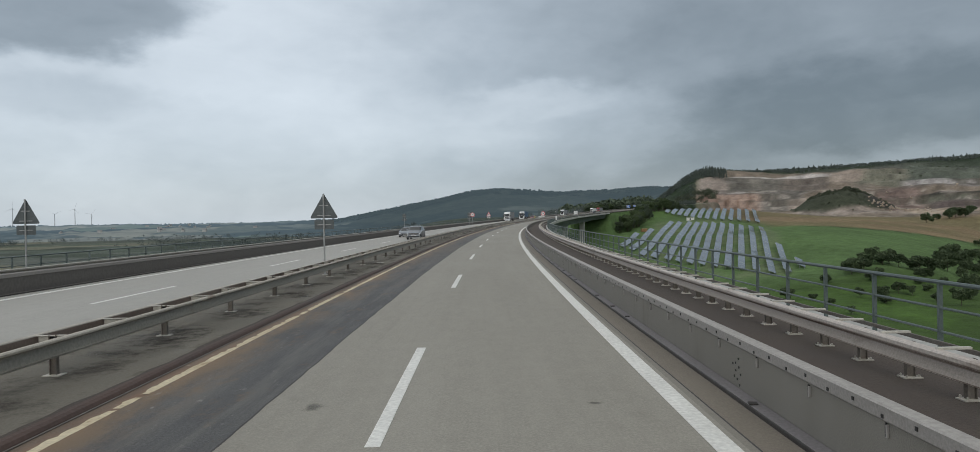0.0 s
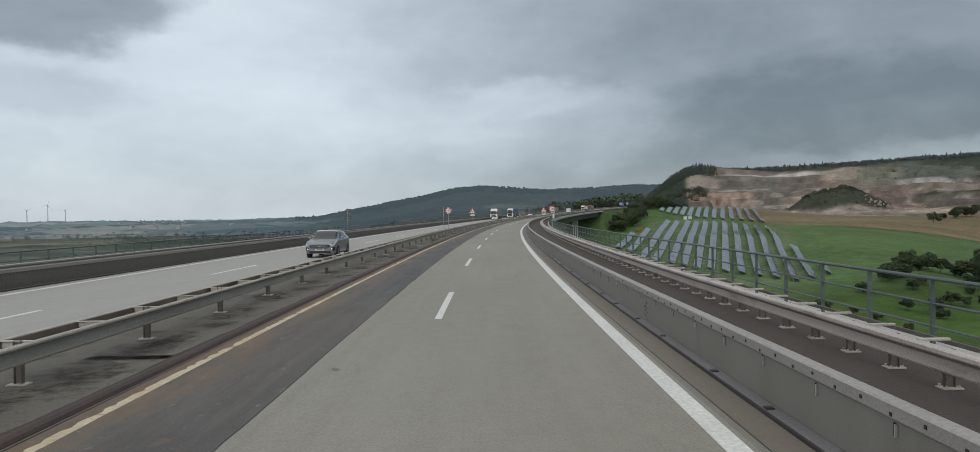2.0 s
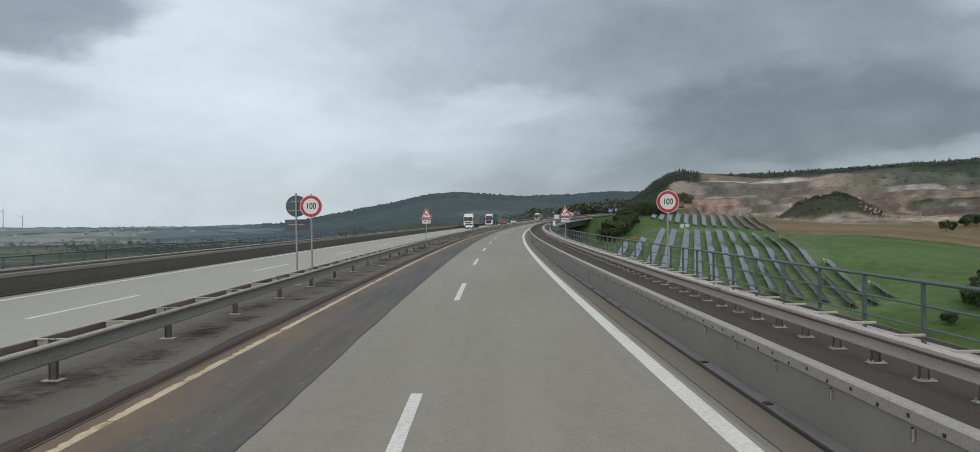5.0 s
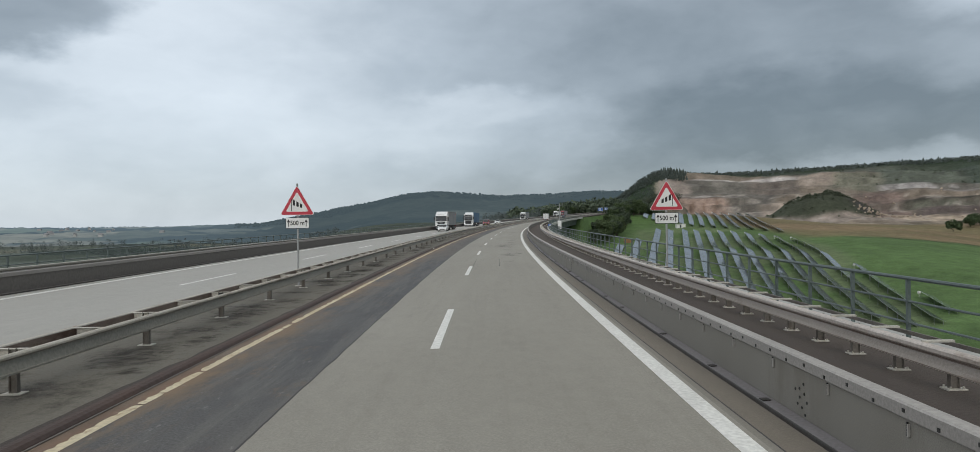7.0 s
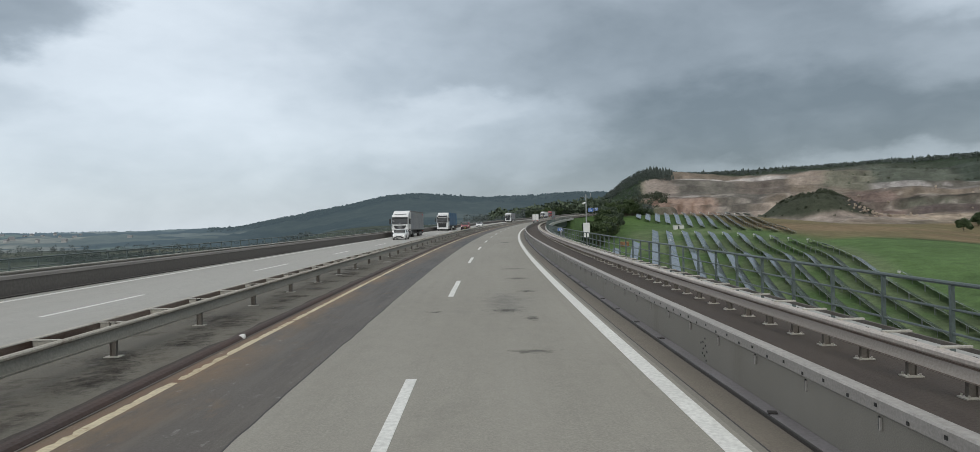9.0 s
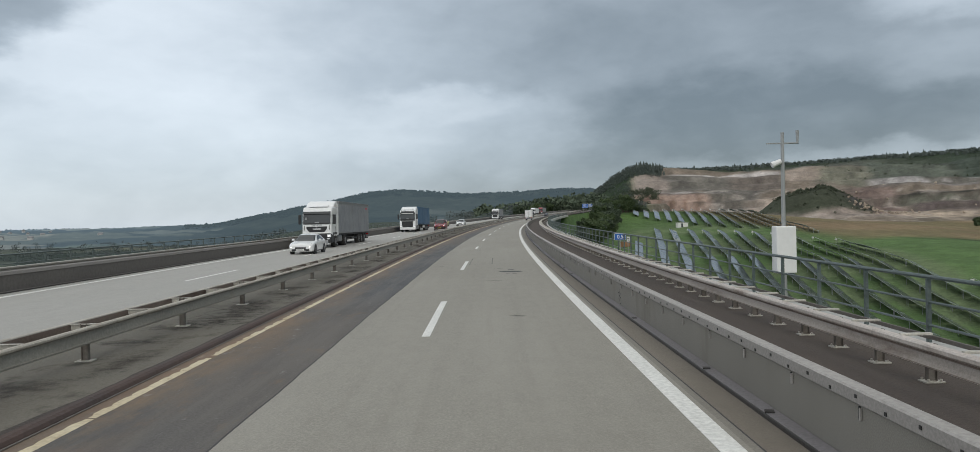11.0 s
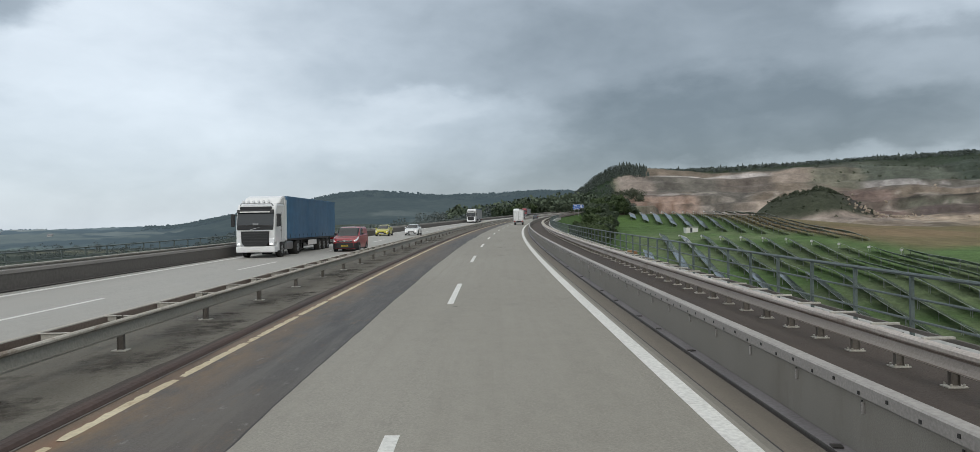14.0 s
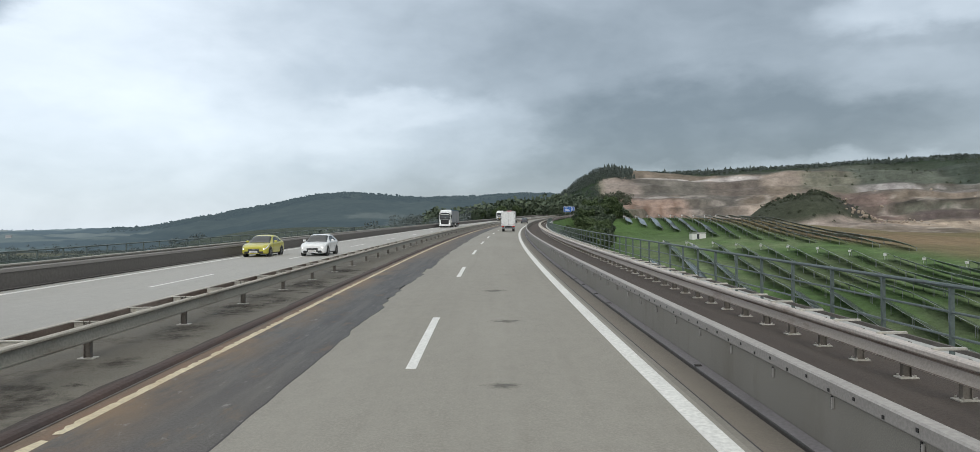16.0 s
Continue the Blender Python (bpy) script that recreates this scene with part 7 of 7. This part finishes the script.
        bx("door_handle", ob, body, *sorted((sd * x_, sd * (x_ + 0.03))), mid_y - 0.30, mid_y - 0.10, z_ - 0.015, z_ + 0.015, bevel=0.008)
    fw = w * 0.70
    if van:
        # dark bumper wrapped round the nose, bright moustache bars beside a round badge
        for sd in (1, -1):
            part("bumper_wrap", sh.patch(0.0, 0.42, 0.0, 2.35, sd, 0.022), M_BLACK, ob)
            bm = bmesh.new()
            tube(bm, (sd * 0.09, -0.03, nose - 0.09), (sd * 0.34, -0.025, nose - 0.115), 0.028, 0.02, 8)
            tube(bm, (sd * 0.34, -0.025, nose - 0.115), (sd * 0.58, 0.02, nose - 0.03), 0.02, 0.012, 8)
            part("trim_bar", bm, M_CHROME, ob, "bright moustache trim")
        bx("bumper", ob, M_BLACK, -fw, fw, -0.05, 0.2, z0 + 0.06, nose - 0.22, bevel=0.06, label="black plastic bumper")
        bx("grille", ob, M_BLACK, -fw * 0.86, fw * 0.86, -0.012, 0.05, nose - 0.20, nose - 0.06, bevel=0.02)
        bm = bmesh.new()
        tube(bm, (0, -0.045, nose - 0.08), (0, 0.0, nose - 0.08), 0.075, 0.085, 16)
        part("badge", bm, M_CHROME, ob)
        zp = z0 + 0.25
    else:
        g1, g0 = (nose - 0.02, nose - 0.25) if tall else (nose - 0.10, nose - 0.33)
        gw = fw * (0.97 if tall else 0.62)
        part("grille", poly_plate([(-gw * 0.80, g0), (gw * 0.80, g0), (gw, g0 + 0.10), (gw * 0.96, g1), (-gw * 0.96, g1), (-gw, g0 + 0.10)], -0.014, 0.05), M_BLACK, ob)
        for j in range(4):
            z = g0 + 0.035 + (g1 - g0 - 0.05) * j / 3.2
            bx("grille_bar", ob, M_CHROME if tall else M_RIM, -gw * 0.86, gw * 0.86, -0.022, -0.012, z - 0.006, z + 0.006, bevel=0.002)
        bx("badge", ob, M_CHROME, -0.07, 0.07, -0.03, -0.012, nose - 0.15, nose - 0.09, bevel=0.01)
        bx("lower_bumper", ob, M_BLACK, -fw * 1.02, fw * 1.02, -0.02, 0.2, z0 + 0.04, z0 + 0.20, bevel=0.04)
        bx("skid_plate", ob, M_RIM if tall else body, -fw * 0.62, fw * 0.62, -0.03, 0.1, z0 + 0.02, z0 + 0.075, bevel=0.02)
        zp = g0 - 0.07 if tall else g0 + 0.04
    bx("number_plate", ob, plate, -0.26, 0.26, -0.062, -0.022, zp - 0.055, zp + 0.055, bevel=0.003)
    bx("plate_bar", ob, M_BLACK, -0.19, 0.19, -0.066, -0.063, zp - 0.02, zp + 0.02, bevel=0.0)
    part("bonnet_seam", sh.patch(0.30, 0.312, 4.6, 8, 0, 0.004, lift=0.0), M_BLACK, ob)
    if tall:
        for sd in (1, -1):
            bm = bmesh.new()
            tube(bm, (sd * wt * 0.95, ws1 + 0.25, H - 0.02), (sd * wt * 0.93, L * 0.76, H - 0.03), 0.02, seg=6)
            part("roof_rail", bm, M_CHROME, ob)
    r_ = 0.315 + 0.035 * suv
    for y in (0.80 + 0.05 * suv, L - 0.80):
        for sd in (1, -1):
            bm = bmesh.new()
            mm = Matrix.Translation((sd * (w - 0.085), y, r_ + 0.015)) @ Matrix.Rotation(radians(90), 4, "Y")
            bmesh.ops.create_cone(bm, cap_ends=True, segments=28, radius1=r_ + 0.055, radius2=r_ + 0.055, depth=0.186, matrix=mm)
            part("wheel_arch", bm, M_BLACK, ob)
            wheel(ob, sd * (w + 0.022), y, r_, 0.21)
    return ob


def prism(bm, side, x0, x1):
    """A side outline (y, z) drawn across from x0 to x1."""
    n = len(side)
    a = [bm.verts.new((x0, y, z)) for y, z in side]
    b = [bm.verts.new((x1, y, z)) for y, z in side]
    bm.faces.new(a)
    bm.faces.new(list(reversed(b)))
    for i in range(n):
        bm.faces.new((a[i], a[(i + 1) % n], b[(i + 1) % n], b[i]))
    bmesh.ops.recalc_face_normals(bm, faces=bm.faces)
    return bm


def lorry(m, label, cab_mat, box_mat, style, L=16.2):
    """An articulated lorry, its cab's front at y = 0 looking to -y."""
    ob = thing("lorry", label, "lorry", "oncoming lorries", m=m)
    w = 1.24
    volvo = style == "tall_grille"
    top = 3.45
    bm = prism(bmesh.new(), [(0.10, 0.95), (0.02, 1.35), (0.04, 1.95), (0.22, 3.0), (0.42, top - 0.08), (0.62, top), (2.2, top), (2.25, 0.95)], -w, w)
    bmesh.ops.bevel(bm, geom=[e for e in bm.edges], offset=0.13, segments=4, affect="EDGES", profile=0.5)
    cab = part("cab", bm, cab_mat, ob)
    # roof fairing
    bm = prism(bmesh.new(), [(0.95, top - 0.02), (1.25, top + 0.16), (1.75, top + 0.42), (2.3, top + 0.55), (2.62, top + 0.55), (2.62, top - 0.02)], -w * 0.95, w * 0.95)
    bmesh.ops.bevel(bm, geom=[e for e in bm.edges], offset=0.06, segments=2, affect="EDGES")
    part("roof_fairing", bm, cab_mat, ob)
    for sd in (1, -1):
        xa, xb = sorted((sd * (w - 0.06), sd * (w - 0.005)))
        bx("side_fairing", ob, cab_mat, xa, xb, 2.26, 2.62, 1.05, top + 0.3, bevel=0.02)
    # windscreen follows the raked front
    bm = prism(bmesh.new(), [(0.015, 1.98), (0.165, 2.86), (0.25, 2.86), (0.10, 1.98)], -w * 0.93, w * 0.93)
    part("windscreen", bm, M_GLASS, ob)
    bm = prism(bmesh.new(), [(0.0, 2.86), (0.10, 3.06), (0.26, 3.06), (0.22, 2.86)], -w * 0.93, w * 0.93)
    part("sun_visor", bm, M_BLACK if volvo else M_GLASS, ob)
    bx("dashboard", ob, M_CHASSIS, -w * 0.86, w * 0.86, 0.010, 0.06, 2.00, 2.10, bevel=0.01)
    bx("dash_tray", ob, M_BOARD, -0.18, 0.20, 0.022, 0.07, 2.10, 2.19, bevel=0.02, label="pale papers behind the windscreen")
    for x in (-0.45, 0.35):
        bm = bmesh.new()
        tube(bm, (x - 0.3, 0.0, 2.02), (x + 0.3, 0.02, 2.10), 0.012, seg=5)
        part("wiper", bm, M_BLACK, ob)
    if volvo:
        part("grille", poly_plate([(-0.68, 0.76), (0.68, 0.76), (0.86, 1.0), (0.90, 1.70), (-0.90, 1.70), (-0.86, 1.0)], -0.05, 0.12), M_BLACK, ob)
        for j in range(5):
            bx("grille_bar", ob, M_CHASSIS, -0.76, 0.76, -0.065, -0.045, 0.86 + 0.17 * j, 0.90 + 0.17 * j, bevel=0.008)
        bm = bmesh.new()
        tube(bm, (-0.30, -0.03, 1.80), (0.30, -0.03, 1.95), 0.022, seg=6)
        part("trim_bar", bm, M_CHROME, ob)
        bx("bumper", ob, cab_mat, -w, w, -0.05, 0.6, 0.36, 0.76, bevel=0.08)
        bm = bmesh.new()
        tube(bm, (-0.95, 0.30, top + 0.02), (0.95, 0.30, top + 0.02), 0.03, seg=8)
        tube(bm, (-0.95, 0.30, top + 0.02), (-1.12, 0.5, top - 0.3), 0.03, seg=8)
        tube(bm, (0.95, 0.30, top + 0.02), (1.12, 0.5, top - 0.3), 0.03, seg=8)
        lb = part("lamp_bar", bm, M_CHROME, ob)
        for j in range(6):
            bm = bmesh.new()
            mm = Matrix.Translation((-0.8 + 0.32 * j, 0.27, top + 0.12)) @ Matrix.Rotation(radians(90), 4, "X")
            bmesh.ops.create_cone(bm, cap_ends=True, segments=14, radius1=0.10, radius2=0.08, depth=0.09, matrix=mm)
            part("roof_lamp", bm, M_LAMP, lb)
        bx("name_strip", ob, M_SIGN_WHITE, -0.95, 0.95, 0.0, 0.04, 2.88, 2.95, bevel=0.004)
        part("dark_header", poly_plate(rect(-1.0, 1.0, 3.06, 3.26, 0.05), 0.18, 0.2), M_BLACK, ob)
        part("lower_glass", poly_plate(rect(-1.14, 1.14, 1.78, 2.0, 0.05), -0.01, 0.06), M_BLACK, ob)
    else:
        part("grille", poly_plate([(-0.62, 1.33), (0.62, 1.33), (0.86, 1.62), (0.86, 1.80), (-0.86, 1.80), (-0.86, 1.62)], -0.02, 0.1), M_BLACK, ob)
        bx("emblem_bar", ob, M_CHROME, -0.34, 0.34, -0.035, -0.015, 1.53, 1.64, bevel=0.01)
        bm = bmesh.new()
        tube(bm, (0, -0.03, 1.83), (0, 0.02, 1.83), 0.10, seg=14)
        part("badge", bm, M_CHROME, ob)
        bx("bumper", ob, M_BLACK, -w, w, -0.06, 0.7, 0.40, 1.20, bevel=0.10, label="dark plastic lower bumper")
        bx("front_panel", ob, cab_mat, -w * 0.98, w * 0.98, -0.03, 0.1, 1.20, 1.32, bevel=0.03)
        for sd in (1, -1):
            bx("fog_lamp", ob, M_LAMP, sd * 0.98 - 0.13, sd * 0.98 + 0.13, -0.075, 0.0, 0.72, 0.80, bevel=0.015)
        for sd in (1, -1):
            bm = prism(bmesh.new(), [(-0.0, 1.5), (0.02, 1.88), (0.10, 1.88), (0.10, 1.5)], *sorted((sd * 1.03, sd * 1.08)))
            part("air_vent", bm, M_BLACK, ob)
        bx("name_plate", ob, M_CHROME, -0.42, 0.42, -0.005, 0.03, 1.90, 1.955, bevel=0.004)
        bx("windscreen_card", ob, M_RIM, -0.98, -0.80, 0.03, 0.06, 2.35, 2.58, bevel=0.004)
        for j in range(2):
            bx("grille_bar", ob, M_CHASSIS, -0.75, 0.75, -0.07, -0.055, 0.98 + 0.1 * j, 1.02 + 0.1 * j, bevel=0.006)
        for x in (-0.72, 0.72):
            bx("reflective_plate", ob, M_BOARD, x - 0.24, x + 0.24, -0.09, -0.065, 0.30, 0.66, bevel=0.01, label="white striped board")
        bm = prism(bmesh.new(), [(0.45, top + 0.02), (0.8, top + 0.14), (1.3, top + 0.14), (1.3, top)], -0.8, 0.8)
        part("roof_light_box", bm, cab_mat, ob)
    for sd in (1, -1):
        lo, hi = (0.80, 1.25) if volvo else (0.90, 1.12)
        xa, xb = sorted((sd * 0.84, sd * (w - 0.02)))
        hl = bx("headlight", ob, M_LAMP, xa + 0.04, xb - 0.02, -0.085 if not volvo else -0.06, 0.1, lo, hi, bevel=0.03)
        bx("lamp_bulb", hl, M_LAMP_ON, (xa + xb) / 2 - 0.07, (xa + xb) / 2 + 0.07, -0.10 if not volvo else -0.075, 0.0, lo + 0.05, lo + 0.15, bevel=0.02, label="lit headlamp")
        xa, xb = sorted((sd * w * 0.99, sd * (w + 0.012)))
        part("side_window", prism(bmesh.new(), [(0.40, 1.98), (0.58, 2.74), (1.22, 2.76), (1.24, 2.22), (0.86, 2.16), (0.80, 1.98)], xa, xb), M_GLASS, ob)
        bx("door_seam", ob, M_BLACK, xa, xb - 0.004, 0.56, 1.40, 2.80, 2.815, bevel=0.0)
        bx("door_handle", ob, M_BLACK, xa, xb + 0.004, 1.22, 1.32, 1.66, 1.78, bevel=0.006)
        bx("door_seam", ob, M_BLACK, xa, xb - 0.002, 1.38, 1.40, 1.1, 2.9, bevel=0.0)
        xa, xb = sorted((sd * (w + 0.10), sd * (w + 0.34)))
        mir = bx("mirror", ob, M_BLACK, xa, xb, 0.10, 0.26, 2.0, 2.80, bevel=0.05)
        bm = bmesh.new()
        tube(bm, (sd * (w - 0.05), 0.35, 2.75), (sd * (w + 0.2), 0.18, 2.70), 0.025, seg=6)
        part("mirror_arm", bm, M_BLACK, ob)
        xa, xb = sorted((sd * (w - 0.35), sd * (w + 0.005)))
        bx("step_panel", ob, cab_mat if volvo else M_BLACK, xa, xb, 0.55, 0.95, 0.45, 1.30, bevel=0.04)
        bx("wing", ob, cab_mat if volvo else M_BLACK, xa, xb, 0.95, 2.05, 1.10, 1.32, bevel=0.05)
        wheel(ob, sd * (w + 0.0), 1.50, 0.51, 0.34, 0.56)
        wheel(ob, sd * (w + 0.0), 5.1, 0.51, 0.62, 0.56)
        for y in (11.3, 12.6, 13.9):
            wheel(ob, sd * (w + 0.02), y - 0.2, 0.50, 0.40, 0.58)
        xa, xb = sorted((sd * 0.60, sd * 1.20))
        bx("fuel_tank", ob, M_RIM, xa, xb, 2.6, 4.1, 0.45, 1.0, bevel=0.10)
        xa, xb = sorted((sd * (w - 0.02), sd * (w + 0.02)))
        bx("side_guard", ob, M_SIGN_WHITE if volvo else M_CHASSIS, xa, xb, 7.8, 10.1, 0.62, 0.98 if volvo else 0.72, bevel=0.01)
        bx("mudguard", ob, M_BLACK, xa - 0.1, xb + 0.02, 14.35, 14.42, 0.45, 1.1, bevel=0.0)
        bx("landing_leg", ob, M_CHASSIS, sd * 0.9 - 0.06, sd * 0.9 + 0.06, 6.9, 7.05, 0.25, 1.0, bevel=0.01)
    bx("number_plate", ob, M_PLATE_W if volvo else M_PLATE_Y, -0.27, 0.27, -0.078, -0.05, 0.42 if volvo else 0.72, 0.54 if volvo else 0.84, bevel=0.004)
    bx("chassis", ob, M_CHASSIS, -0.45, 0.45, 0.8, L - 0.1, 0.72, 1.02, bevel=0.02)
    bx("trailer_frame", ob, M_CHASSIS, -1.20, 1.20, 2.75, L - 0.02, 1.02, 1.20, bevel=0.02)
    tr = bx("trailer_body", ob, box_mat, -1.275, 1.275, 2.65, L, 1.20, 3.98, bevel=0.03)
    bx("top_rail", ob, M_RIM if not volvo else M_TARP, -1.285, 1.285, 2.64, L + 0.01, 3.74 if not volvo else 3.86, 4.0, bevel=0.015)
    bx("bottom_rail", ob, M_RIM if not volvo else box_mat, -1.285, 1.285, 2.64, L + 0.01, 1.16, 1.27, bevel=0.015)
    for sd in (1, -1):
        if volvo:
            for j in range(12):
                bx("strap", tr, M_CHASSIS, min(sd * 1.275, sd * 1.288), max(sd * 1.275, sd * 1.288), 3.2 + j * 1.08, 3.25 + j * 1.08, 1.18, 1.45, bevel=0.0)
        else:
            for j in range(9):
                bx("wall_rib", tr, M_TRAILER, min(sd * 1.275, sd * 1.283), max(sd * 1.275, sd * 1.283), 4.0 + j * 1.42, 4.03 + j * 1.42, 1.3, 3.85, bevel=0.0)
            bx("print_bar", tr, M_SIGN_RED, min(sd * 1.275, sd * 1.29), max(sd * 1.275, sd * 1.29), L - 1.7, L - 0.8, 3.45, 3.62, bevel=0.0)
    bx("rear_guard", ob, M_CHASSIS, -1.2, 1.2, L - 0.15, L - 0.05, 0.45, 0.6, bevel=0.01)
    for sd in (1, -1):
        bx("tail_light", ob, M_TAIL, sd * 1.0 - 0.2, sd * 1.0 + 0.2, L - 0.04, L + 0.02, 0.85, 1.0, bevel=0.01)
    return ob


def box_van(m):
    """White box van driving away: its rear at y = 0, the cab ahead of it."""
    ob = thing("box_van", "white box van with twin rear doors driving ahead in the lane", "van", m=m)
    w = 1.13
    b = bx("box_body", ob, M_BOXW, -w, w, 0.0, 4.3, 0.92, 3.22, bevel=0.03)
    for sd in (1, -1):
        xa, xb = sorted((sd * 0.015, sd * (w - 0.05)))
        d = bx("rear_door", ob, M_BOXW, xa, xb, -0.02, 0.01, 1.0, 3.15, bevel=0.01)
        for z in (1.3, 2.1, 2.9):
            bx("hinge", d, M_RIM, sd * (w - 0.08) - 0.05, sd * (w - 0.08) + 0.05, -0.035, -0.02, z - 0.03, z + 0.03, bevel=0.004)
        bx("tail_light", ob, M_TAIL, sd * 0.86 - 0.2, sd * 0.86 + 0.2, -0.03, 0.02, 0.74, 0.90, bevel=0.02)
        bx("marker_light", ob, M_TAIL, sd * 0.9 - 0.1, sd * 0.9 + 0.1, -0.03, -0.01, 1.04, 1.10, bevel=0.005)
        for y in (1.15,):
            wheel(ob, sd * (w - 0.12), y, 0.35, 0.38)
        wheel(ob, sd * 0.95, 5.1, 0.35, 0.22)
        xa, xb = sorted((sd * 1.05, sd * 1.32))
        bx("mirror", ob, M_BLACK, xa, xb, 5.0, 5.12, 1.45, 1.85, bevel=0.03)
        bx("edge_trim", ob, M_RIM, sd * w - 0.03, sd * w + 0.03, -0.025, 0.03, 0.92, 3.22, bevel=0.006)
    bx("door_seam", ob, M_BLACK, -0.012, 0.012, -0.024, 0.0, 1.0, 3.15, bevel=0.0)
    bx("door_latch", ob, M_RIM, 0.05, 0.16, -0.04, -0.018, 1.15, 1.30, bevel=0.005)
    bx("bumper", ob, M_RIM, -1.0, 1.0, -0.12, 0.05, 0.46, 0.62, bevel=0.02, label="pale metal bumper step")
    bx("frame", ob, M_CHASSIS, -0.5, 0.5, 0.1, 5.6, 0.55, 0.90, bevel=0.02)
    bx("number_plate", ob, M_PLATE_W, -0.26, 0.26, -0.04, -0.02, 0.98, 1.08, bevel=0.003)
    bm = prism(bmesh.new(), [(4.35, 0.55), (4.35, 2.35), (4.7, 2.45), (5.2, 2.35), (5.75, 1.55), (6.3, 1.25), (6.35, 0.55)], -0.98, 0.98)
    bmesh.ops.bevel(bm, geom=[e for e in bm.edges], offset=0.06, segments=2, affect="EDGES")
    part("cab", bm, M_WHITE, ob)
    bm = prism(bmesh.new(), [(4.6, 3.18), (5.2, 2.5), (4.5, 2.4)], -0.8, 0.8)
    part("wind_deflector", bm, M_WHITE, ob)
    return ob


box_van(at(471.5, 0.75))
car(at(569.0, 0.6, 0.0, 180), "dark compact estate car ahead in the lane", "car", M_DKCAR, 4.3, 1.8, 1.55, 0.92, suv=0.5, group="cars ahead")
car(at(88.4, -10.5), "silver-grey sport utility car with wide grille", "car", M_SILVER, 4.5, 1.87, 1.68, 1.08, suv=1.0)
car(at(99.6, -13.4), "dark silver saloon car beside the utility car", "car", M_GREYBLUE, 4.75, 1.83, 1.45, 0.86, sedan=True)
car(at(294.6, -13.2), "white small hatchback with a dark single-frame grille", "car", M_WHITE, 3.97, 1.74, 1.42, 0.86)
lorry(at(304.9, -14.75), "white-cabbed articulated lorry with a grey box trailer", M_WHITE, M_TRAILER, "low_grille")
lorry(at(356.6, -15.0), "white-cabbed articulated lorry with a blue curtain trailer", M_WHITE, M_TARP, "tall_grille")
car(at(363.3, -10.85), "red delivery van with black bumper and yellow plate", "van", M_RED, 4.28, 1.83, 1.81, 1.08, plate=M_PLATE_Y, van=True)
car(at(402.8, -15.45), "yellow-green hatchback with a dark grille", "car", M_LIME, 4.0, 1.74, 1.44, 0.88)
car(at(403.2, -11.7), "white compact hatchback in the inner lane", "car", M_WHITE, 4.05, 1.73, 1.45, 0.90)
lorry(at(514.0, -14.9), "white-cabbed articulated lorry with a grey trailer", M_WHITE, M_TRAILER, "tall_grille")
lorry(at(640.0, -14.9), "white-cabbed articulated lorry far down the road", M_WHITE, M_BOXW, "low_grille")
lorry(at(668.0, -14.9), "dark articulated lorry far down the road", M_RED, M_TRAILER, "low_grille")
